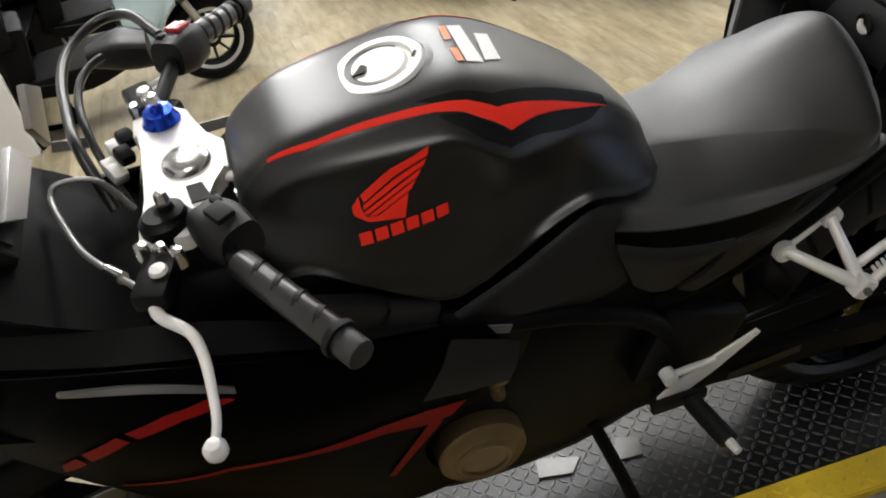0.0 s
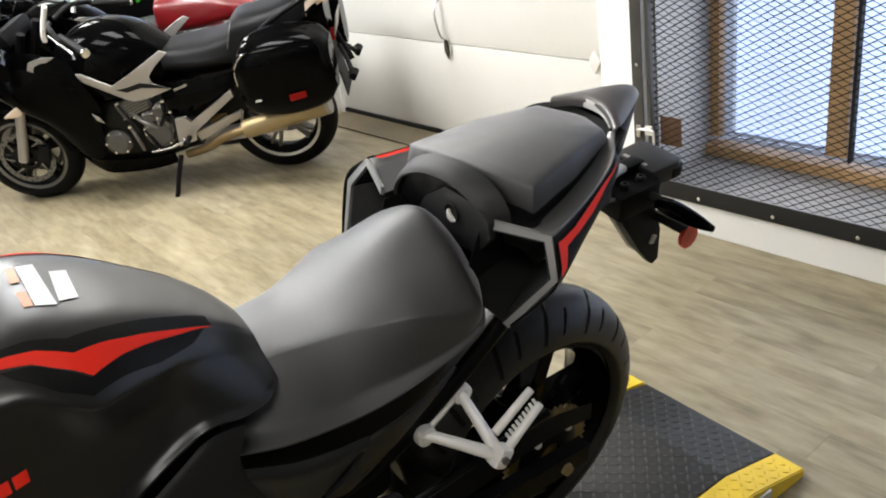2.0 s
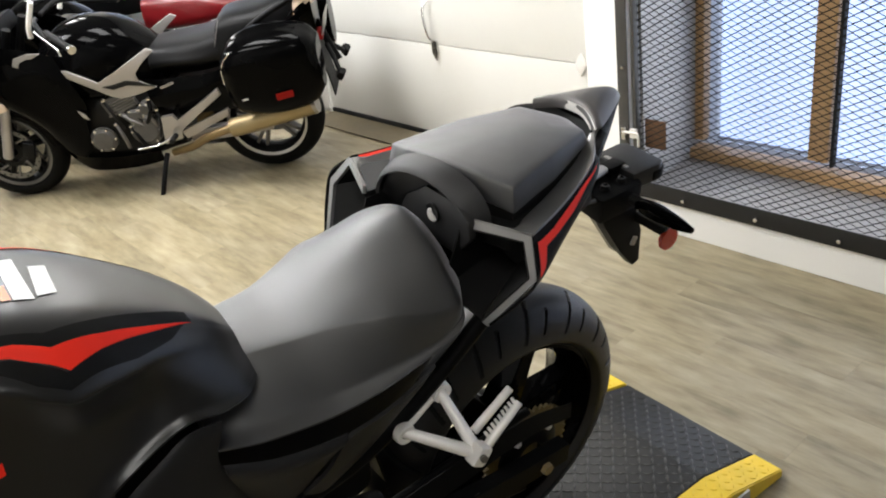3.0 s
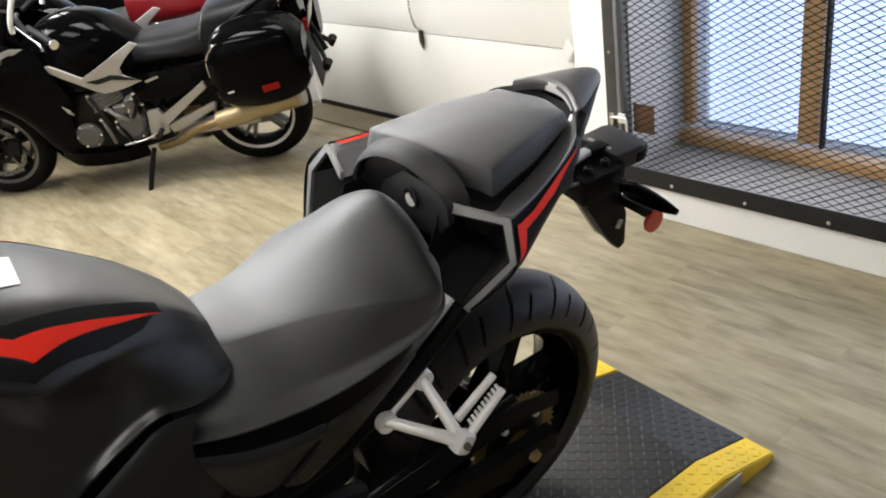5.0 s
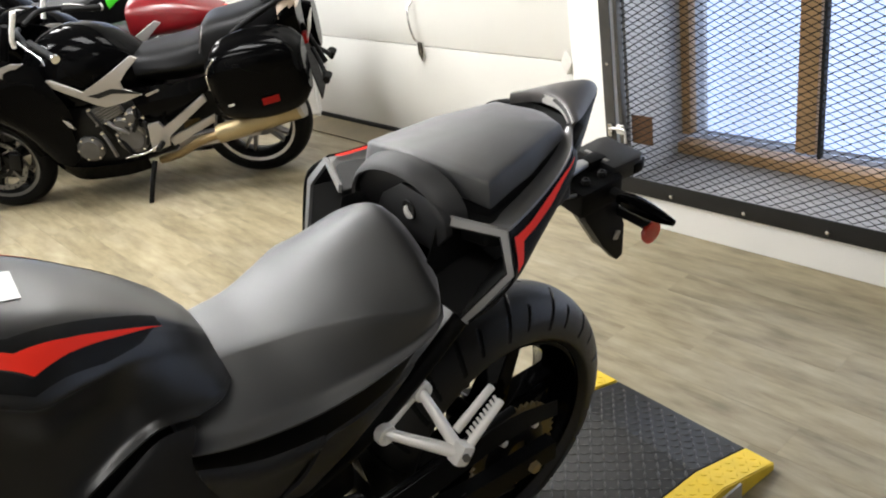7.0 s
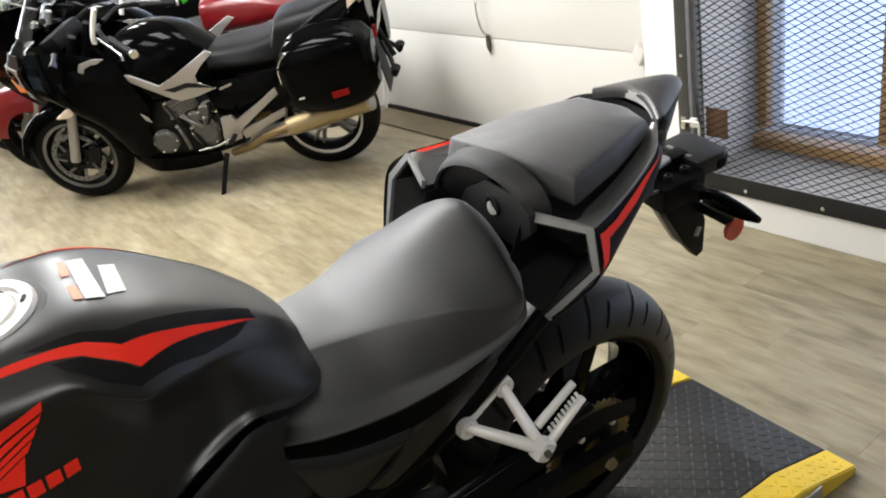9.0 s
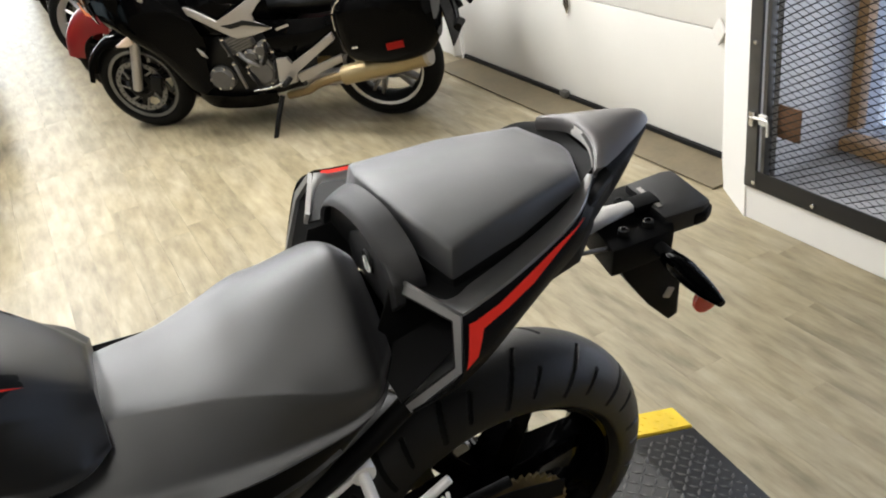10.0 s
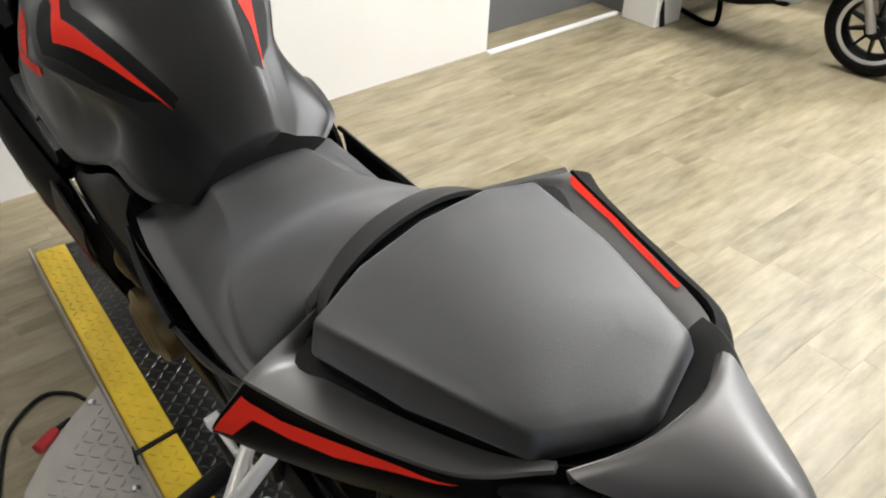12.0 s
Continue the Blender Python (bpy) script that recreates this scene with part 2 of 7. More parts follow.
# ---- mesh tools ----
def part(name, bm, mat, parent=None, label="", smooth=True):
    """Links a bmesh as one mesh object, under a thing or a part."""
    me = bpy.data.meshes.new(name)
    bmesh.ops.recalc_face_normals(bm, faces=bm.faces)
    bm.to_mesh(me)
    bm.free()
    for p in me.polygons:
        p.use_smooth = smooth
    me.materials.append(mat)
    if smooth:
        me.set_sharp_from_angle(angle=radians(38))
    ob = new(name, me)
    if parent is not None:
        ob.parent = parent
    if label:
        ob["label"] = label
    return ob


def thing(name, m, label, category, group="", kind=""):
    ob = new(name)
    ob.empty_display_size = 0.05
    ob.matrix_world = m
    return tagged(ob, label, category, group, kind)


def box(size, at=(0, 0, 0), bevel=0.0, turn=(0, 0, 0), bm=None, segments=2):
    bm = bm or bmesh.new()
    got = bmesh.ops.create_cube(bm, size=1.0)["verts"]
    bmesh.ops.transform(bm, matrix=pose(*at, *turn) @ Matrix.Diagonal((*size, 1)), verts=got)
    if bevel:
        edges = list({e for v in got for e in v.link_edges})
        bmesh.ops.bevel(bm, geom=edges, offset=bevel, segments=segments, affect="EDGES", profile=0.6)
    return bm


def rod(a, b, r0, r1=None, seg=16, bm=None, bevel=0.0):
    bm = bm or bmesh.new()
    a, b = Vector(a), Vector(b)
    turn = (b - a).to_track_quat("Z", "Y").to_matrix().to_4x4()
    got = bmesh.ops.create_cone(bm, cap_ends=True, segments=seg, radius1=r0, radius2=r0 if r1 is None else r1, depth=(b - a).length)["verts"]
    bmesh.ops.transform(bm, matrix=Matrix.Translation((a + b) / 2) @ turn, verts=got)
    if bevel:
        rims = [e for e in {e for v in got for e in v.link_edges} if any(len(f.verts) > 4 for f in e.link_faces)]
        bmesh.ops.bevel(bm, geom=rims, offset=bevel, segments=2, affect="EDGES", profile=0.6)
    return bm


def spline(points, n):
    """Catmull-Rom through the points, n steps a piece."""
    p = [Vector(q) for q in points]
    out = []
    for i in range(len(p) - 1):
        a = p[i - 1] if i else p[0] * 2 - p[1]
        d = p[i + 2] if i + 2 < len(p) else p[-1] * 2 - p[-2]
        for k in range(n):
            t = k / n
            b, c = p[i], p[i + 1]
            out.append(0.5 * ((2 * b) + (c - a) * t + (2 * a - 5 * b + 4 * c - d) * t * t + (3 * b - a - 3 * c + d) * t ** 3))
    return out + [p[-1]]


def tube(points, r, n=6, seg=10, bm=None, taper=None):
    """A round tube along a smooth line through the points."""
    bm = bm or bmesh.new()
    line = spline(points, n)
    rings = []
    up = Vector((0, 0, 1))
    for i, q in enumerate(line):
        d = (line[min(i + 1, len(line) - 1)] - line[max(i - 1, 0)]).normalized()
        s = d.cross(up if abs(d.z) < 0.95 else Vector((1, 0, 0))).normalized()
        u = s.cross(d)
        rad = r if taper is None else r + (taper - r) * i / (len(line) - 1)
        rings.append([bm.verts.new(q + (s * math.cos(a) + u * math.sin(a)) * rad) for a in (2 * math.pi * k / seg for k in range(seg))])
    for a, b in zip(rings, rings[1:]):
        for k in range(seg):
            bm.faces.new((a[k], a[(k + 1) % seg], b[(k + 1) % seg], b[k]))
    bm.faces.new(rings[0][::-1])
    bm.faces.new(rings[-1])
    return bm


def lathe(profile, at=(0, 0, 0), axis="Y", seg=64, bm=None, closed=True):
    """Turns (radius, along) points round an axis through at."""
    bm = bm or bmesh.new()
    rings = []
    for k in range(seg):
        a = 2 * math.pi * k / seg
        c, s = math.cos(a), math.sin(a)
        ring = []
        for r, h in profile:
            v = {"Y": (r * c, h, r * s), "X": (h, r * c, r * s), "Z": (r * c, r * s, h)}[axis]
            ring.append(bm.verts.new(Vector(v) + Vector(at)))
        rings.append(ring)
    n = len(profile)
    for k in range(seg):
        a, b = rings[k], rings[(k + 1) % seg]
        for i in range(n if closed else n - 1):
            bm.faces.new((a[i], a[(i + 1) % n], b[(i + 1) % n], b[i]))
    return bm


def loft(stations, nu=5, nv=4, mirror=True, bm=None):
    """A body through cross sections (x, [(y, z), ...]): left halves from the top middle to the bottom middle, mirrored; or whole rings."""
    bm = bm or bmesh.new()
    rows = []
    for x, pts in stations:
        ring = [(x, y, z) for y, z in pts]
        if mirror:
            ring += [(x, -y, z) for y, z in reversed(pts) if abs(y) > 1e-6]
        rows.append([Vector(q) for q in ring])
    n = len(rows[0])
    cols = [spline([r[i] for r in rows], nu) for i in range(n)]
    rings = []
    for u in range(len(cols[0])):
        ring = [c[u] for c in cols]
        pts = []
        for i in range(n):
            a, b, c, d = ring[i - 1], ring[i], ring[(i + 1) % n], ring[(i + 2) % n]
            for k in range(nv):
                t = k / nv
                pts.append(0.5 * ((2 * b) + (c - a) * t + (2 * a - 5 * b + 4 * c - d) * t * t + (3 * b - a - 3 * c + d) * t ** 3))
        rings.append([bm.verts.new(q) for q in pts])
    m = len(rings[0])
    for a, b in zip(rings, rings[1:]):
        for k in range(m):
            bm.faces.new((a[k], a[(k + 1) % m], b[(k + 1) % m], b[k]))
    for ring in (rings[0], rings[-1]):
        mid = bm.verts.new(sum((v.co for v in ring), Vector()) / m)
        for k in range(m):
            bm.faces.new((ring[k], ring[(k + 1) % m], mid))
    return bm


def sheet(rows, thick=0.004, nu=5, nv=5, bm=None):
    """A smooth curved panel through a net of points, with thickness."""
    bm = bm or bmesh.new()
    wide = [spline(r, nv) for r in rows]
    cols = [spline([w[i] for w in wide], nu) for i in range(len(wide[0]))]
    g = [[bm.verts.new(cols[i][j]) for i in range(len(cols))] for j in range(len(cols[0]))]
    faces = [bm.faces.new((g[j][i], g[j][i + 1], g[j + 1][i + 1], g[j + 1][i])) for j in range(len(g) - 1) for i in range(len(g[0]) - 1)]
    bm.normal_update()
    bmesh.ops.solidify(bm, geom=faces, thickness=thick)
    return bm


def ribbon(a, b, thick=0.003):
    """A flat-faceted band between two lines of points, with thickness."""
    bm = bmesh.new()
    u, v = [bm.verts.new(q) for q in a], [bm.verts.new(q) for q in b]
    faces = [bm.faces.new((u[i], u[i + 1], v[i + 1], v[i])) for i in range(len(u) - 1)]
    bm.normal_update()
    bmesh.ops.solidify(bm, geom=faces, thickness=thick)
    return bm


def slab(outline, depth, plane="XZ", at=0.0, bevel=0.002, bm=None):
    """A flat plate cut to an outline; it lies in a plane and reaches from at to at + depth across it."""
    bm = bm or bmesh.new()
    def put(a, b, c):
        return {"XZ": (a, c, b), "XY": (a, b, c), "YZ": (c, a, b)}[plane]
    v0 = [bm.verts.new(put(a, b, at)) for a, b in outline]
    v1 = [bm.verts.new(put(a, b, at + depth)) for a, b in outline]
    n = len(outline)
    fs = [bm.faces.new(v0), bm.faces.new(v1[::-1])]
    fs += [bm.faces.new((v0[i], v1[i], v1[(i + 1) % n], v0[(i + 1) % n])) for i in range(n)]
    if bevel:
        bmesh.ops.bevel(bm, geom=list({e for f in fs for e in f.edges}), offset=bevel, segments=2, affect="EDGES", profile=0.6)
    return bm


def wrapped(outline, tree, way, start, off=0.0012, size=0.014):
    """A film cut to an outline of 3D points near a surface and laid on it along a direction."""
    bm = bmesh.new()
    bm.faces.new([bm.verts.new(q) for q in outline])
    bmesh.ops.triangulate(bm, faces=bm.faces)
    for _ in range(7):
        long = [e for e in bm.edges if e.calc_length() > size]
        if not long:
            break
        bmesh.ops.subdivide_edges(bm, edges=long, cuts=1)
        bmesh.ops.triangulate(bm, faces=[f for f in bm.faces if len(f.verts) > 3])
    way = Vector(way).normalized()
    lost = []
    for v in bm.verts:
        hit, normal, _, _ = tree.ray_cast(v.co - way * start, way)
        if hit is None:
            lost.append(v)
        else:
            v.co = hit - way * off + (normal * off if normal.dot(way) < 0 else -normal * off)
    bmesh.ops.delete(bm, geom=lost, context="VERTS")
    return bm


def tree_of(ob):
    me = ob.data
    return BVHTree.FromPolygons([v.co.copy() for v in me.vertices], [tuple(p.vertices) for p in me.polygons])

# ---- the room ----
DOOR_X, WALL_X = 1.755, -2.2


def structure(name, bm, mat, label, smooth=False):
    return tagged(part(name, bm, mat, None, "", smooth), label, name.split("_")[0], "", "structure")


def room():
    floor = structure("floor", box((9.0, 17.0, 0.2), (-1.4, 4.5, -0.104)), SEAL, "subfloor under worn oak-look vinyl planks")
    # ceiling stays out of view; its grey is chosen to lower the fill
    structure("ceiling", box((9.0, 17.0, 0.2), (-1.4, 4.5, CEIL + 0.1)), CEILP, "unseen workshop ceiling, greyed to cut bounce light")
    # wall with the sectional door
    for name, y0, y1, z0, z1 in (("wall_door_side_far", 3.42, 12.9, 0, CEIL), ("wall_above_door", 1.36, 3.42, 2.15, CEIL), ("wall_behind", -3.9, -2.3, 0, CEIL)):
        structure(name, box((0.2, y1 - y0, z1 - z0), (DOOR_X + 0.1, (y0 + y1) / 2, (z0 + z1) / 2)), WALLP, "white painted smooth interior wall")
    # pier between the door and the caged window
    structure("wall_pier", slab([(1.487, 0.985), (1.59, 1.185), (1.755, 1.36), (2.2, 1.36), (2.2, 0.985)], CEIL, "XY", 0.0, 0), WALLP, "white painted pier beside the sectional door")
    # south wall out of view, dark so little light bounces onto the near sides
    structure("wall_south", box((9.0, 0.2, CEIL), (-1.4, -4.0, CEIL / 2)), DARKWALL, "unseen closing wall, made dark grey to cut fill light")
    structure("wall_north", box((9.0, 0.2, CEIL), (-1.4, 13.0, CEIL / 2)), WALLP, "white painted smooth interior wall")
    structure("wall_stair", box((0.16, 6.1, CEIL), (WALL_X - 0.08, -0.93, CEIL / 2)), WALLP, "bright white painted partition wall")
    # stairwell walls in a much darker grey than the partition beside them
    structure("wall_stairwell_back", box((0.1, 1.1, CEIL), (WALL_X - 0.2, 2.55, CEIL / 2)), STAIR, "dark grey stairwell wall")
    structure("wall_stairwell_side", box((1.35, 0.1, CEIL), (WALL_X - 0.6, 3.07, CEIL / 2)), STAIR, "dark grey stairwell wall")
    structure("wall_west", box((0.2, 9.8, CEIL), (-5.7, 8.1, CEIL / 2)), WALLP, "white painted smooth interior wall")
    structure("wall_alcove", box((3.4, 0.1, CEIL), (-4.0, 3.17, CEIL / 2)), WALLP, "white painted partition wall behind the scooters")
    structure("trim_threshold", box((0.024, 0.88, 0.014), (WALL_X + 0.03, 2.54, 0.007), 0.003), WHITE, "white painted threshold strip at the opening")
    structure("post", box((0.2, 0.2, CEIL), (-2.03, 3.07, CEIL / 2), 0.004), WALLP, "white painted square post at floor level")
    structure("trim_door_frame", box((0.02, 0.05, 1.3), (WALL_X - 0.12, 2.16, 0.65), 0.003), WOODF, "dark wooden frame edge of the stair opening")
    # sectional door
    door = tagged(thing("door_sectional", pose(0, 0, 0), "white steel sectional garage door with horizontal joints", "garage door"), kind="structure")
    z = 0.03
    for h in (0.48, 0.53, 0.53, 0.56):
        bm = box((0.045, 2.05, h - 0.004), (DOOR_X + 0.03, 2.385, z + h / 2), 0.004)
        part("door_section", bm, DOORP, door)
        z += h
    part("bottom_seal", box((0.05, 2.05, 0.032), (DOOR_X + 0.022, 2.385, 0.014), 0.006), SEAL, door, "black rubber bottom seal")
    part("door_bracket", box((0.03, 0.05, 0.03), (DOOR_X - 0.01, 2.39, 0.035), 0.004), GREYMETAL, door, "small metal sensor bracket at the seal")
    # latch: plate, bowed handle
    latch = part("latch_plate", slab([(2.315, 0.47), (2.335, 0.43), (2.36, 0.47), (2.355, 0.53), (2.32, 0.53)], 0.012, "YZ", DOOR_X - 0.006, 0.002), STEEL, door, "grey steel door latch")
    part("latch_handle", tube([(DOOR_X - 0.005, 2.335, 0.53), (DOOR_X - 0.04, 2.33, 0.56), (DOOR_X - 0.045, 2.345, 0.63), (DOOR_X - 0.03, 2.36, 0.7), (DOOR_X, 2.352, 0.73)], 0.006), STEEL, latch, "bowed pull handle")
    for y in (1.385, 3.385):
        for zz in (0.51, 1.04, 1.57):
            part("hinge", slab([(y - 0.03, zz), (y, zz - 0.05), (y + 0.03, zz), (y, zz + 0.05)], 0.016, "YZ", DOOR_X - 0.012, 0.002), ALU, door, "galvanised roller hinge")
    part("track", box((0.05, 0.03, 2.2), (DOOR_X - 0.02, 3.45, 1.12), 0.006), ALU, door, "galvanised steel door track")
    # plywood strip laid along the door
    tagged(part("plywood_sheet", box((0.2, 2.2, 0.006), (1.655, 2.3, 0.007), 0.002), PLANK_DARK, None, "", False), "worn brown plywood strip along the door", "plywood", "", "structure")
    return floor


def window_cage():
    """Caged window: recess, timber window, expanded metal front in a steel angle frame."""
    y0, y1, front = -2.2, 0.985, 1.487
    structure("baseboard_cage", box((0.1, y1 - y0, 0.125), (front + 0.055, (y0 + y1) / 2, 0.0625), 0.003), WALLP, "white painted kerb under the steel cage")
    structure("floor_recess", box((0.62, y1 - y0, 0.1), (front + 0.36, (y0 + y1) / 2, 0.085)), SILL, "dusty grey concrete floor of the window recess")
    # this side is a darker grey than the recess's white top and end
    structure("wall_recess_side", box((0.5, 0.04, 2.6), (front + 0.34, y1 - 0.022, 1.43)), GREYWALL, "grey side of the window recess")
    structure("wall_recess_top", box((0.75, y1 - y0, 0.9), (front + 0.38, (y0 + y1) / 2, CEIL - 0.45)), WALLP, "white painted wall above the window")
    structure("wall_recess_end", box((0.75, 0.1, CEIL), (front + 0.38, y0 - 0.05, CEIL / 2)), WALLP, "white painted side of the window recess")
    win = tagged(thing("window_1", pose(0, 0, 0), "varnished timber window with bright frosted daylight", "window"), kind="structure")
    wx = 1.93
    part("window_sill", box((0.08, y1 - y0 - 0.05, 0.045), (wx - 0.01, (y0 + y1) / 2, 0.157), 0.006), WOODF, win)
    for y, w in ((0.928, 0.045), (0.43, 0.075), (-0.1, 0.05), (-0.62, 0.085), (-1.15, 0.05), (-1.7, 0.085)):
        part("window_frame", box((0.05, w, 1.95), (wx + 0.01, y, 1.18), 0.006), WOODF, win)
    part("window_frame", box((0.03, 0.012, 1.95), (wx - 0.03, 0.365, 1.18), 0.003), CAGE, win, "black steel edge strip")
    for y in (0.7, 0.2, -0.35, -0.88, -1.43):
        p = part("pane", box((0.006, 0.5, 1.95), (wx + 0.02, y, 1.18)), GLASS, win)
        p.visible_shadow = False
    tagged(part("backdrop", box((0.02, 4.2, 2.6), (wx + 0.25, -0.6, 1.3)), DAY, None, "", False), "pale blue daylight outside the window", "backdrop", "", "structure")
    cage = thing("window_cage", pose(0, 0, 0), "black expanded-metal security cage with bolted angle-steel frame", "cage")
    part("bottom_rail", box((0.006, y1 - y0, 0.065), (front - 0.003, (y0 + y1) / 2, 0.158), 0.001), CAGE, cage)
    part("bottom_rail", box((0.06, y1 - y0, 0.006), (front + 0.03, (y0 + y1) / 2, 0.128), 0.001), CAGE, cage)
    part("post", box((0.006, 0.045, 2.3), (front - 0.0035, y1 - 0.025, 1.28), 0.001), STEELGREY, cage)
    part("post", box((0.05, 0.006, 2.3), (front + 0.025, y1 - 0.003, 1.28), 0.001), CAGE, cage)
    part("hinge_post", box((0.03, 0.016, 2.25), (front + 0.012, y1 - 0.07, 1.28), 0.003), STEELGREY, cage)
    for y in (0.94, 0.703, 0.416, 0.13, -0.16, -0.45, -0.75):
        part("bolt", lathe([(0.0005, -0.008), (0.007, -0.007), (0.009, -0.002), (0.009, 0.001)], (front - 0.007, y, 0.15), "X", 12, closed=False), STEEL, cage)
    for zz in (0.62, 0.9):
        part("bolt", lathe([(0.0005, -0.008), (0.007, -0.007), (0.009, -0.002), (0.009, 0.001)], (front - 0.007, 0.955, zz), "X", 12, closed=False), STEEL, cage)
    # expanded metal: zigzag strands that touch, one tilted ribbon each
    bm = bmesh.new()
    long, short, w, t = 0.045, 0.0123, 0.0042, 0.0018
    top, left, right, x = 2.35, y1 - 0.062, y0, front + 0.016
    rows_n = int((top - 0.19) / short)
    cols_n = int((left - right) / (long / 2))
    for i in range(rows_n):
        z = 0.19 + i * short
        prev = None
        for j in range(cols_n + 1):
            y = left - j * long / 2
            zz = z + (short / 2 - 0.001) * (1 if (i + j) % 2 else -1)
            cur = [bm.verts.new((x + dx, y, zz + dz)) for dx, dz in ((0, w / 2), (t, -w / 2), (t + 0.0012, -w / 2 + 0.001))]
            if prev:
                for k in range(3):
                    bm.faces.new((prev[k], prev[(k + 1) % 3], cur[(k + 1) % 3], cur[k]))
            prev = cur
    part("expanded_mesh", bm, CAGE, cage, "", False)
    # lock plate and bent hasp
    part("lock_plate", box((0.004, 0.09, 0.11), (front + 0.03, 0.845, 0.37), 0.002), RUST, cage, "rusty brown lock plate")
    hasp = part("hasp", box((0.012, 0.03, 0.035), (front - 0.008, 0.915, 0.375), 0.003), ALU, cage, "pale steel hasp")
    part("bolt_handle", tube([(front - 0.016, 0.96, 0.378), (front - 0.018, 0.9, 0.38), (front - 0.018, 0.888, 0.372), (front - 0.018, 0.886, 0.33)], 0.005), ALU, hasp)
    part("staple", box((0.02, 0.018, 0.05), (front - 0.01, 0.955, 0.372), 0.003), STEEL, cage)


def daylight_door():
    """Glazed shop door at the far end, whose daylight glances along the floor."""
    door = tagged(thing("door_glazed", pose(-1.3, 12.88, 0), "glazed shop door with bright daylight at the far end", "door"), kind="structure")
    for x in (-1.3, 0.0, 1.3):
        part("door_frame", box((0.08, 0.08, 2.4), (x, 0, 1.2), 0.006), WHITE, door)
    for z in (0.04, 2.36):
        part("door_frame", box((2.5, 0.076, 0.08), (0, 0, z), 0.006), WHITE, door)
    for x in (-0.65, 0.65):
        part("pane", box((1.2, 0.02, 2.2), (x, 0.0, 1.2)), DAYDOOR, door, "bright daylit pane")


def lights():
    for lx, ly, _ in TUBES:
        fix = thing("ceiling_light", pose(lx, ly, CEIL), "white ceiling batten light with diffuser", "ceiling light", "ceiling lights")
        part("housing", box((0.64, 1.3, 0.06), (0, 0, -0.03), 0.006), WHITE, fix)
        part("diffuser", box((0.58, 1.24, 0.03), (0, 0, -0.077), 0.008), TUBE, fix)


def tread(bm, x, y, z, ang, size=1.0):
    """One raised lozenge of tread plate."""
    c, s = math.cos(ang), math.sin(ang)
    a, b, h = 0.0135 * size, 0.0042 * size, 0.002
    base = [(-a, 0), (0, -b), (a, 0), (0, b)]
    v = [bm.verts.new((x + p * c - q * s, y + p * s + q * c, z)) for p, q in base]
    u = [bm.verts.new((x + p * 0.6 * c - q * 0.45 * s, y + p * 0.6 * s + q * 0.45 * c, z + h)) for p, q in base]
    bm.faces.new(u)
    for k in range(4):
        bm.faces.new((v[k], v[(k + 1) % 4], u[(k + 1) % 4], u[k]))


def treads(x0, x1, y0, y1, z, pitch=0.0215, keep=None, size=1.0):
    bm = bmesh.new()
    for i in range(int((x1 - x0) / pitch)):
        for j in range(int((y1 - y0) / pitch)):
            x, y = x0 + (i + 0.5) * pitch, y0 + (j + 0.5) * pitch
            if keep is None or keep(x, y):
                tread(bm, x, y, z(x, y) if callable(z) else z, math.pi / 4 * (1 if (i + j) % 2 else -1), size)
    return bm


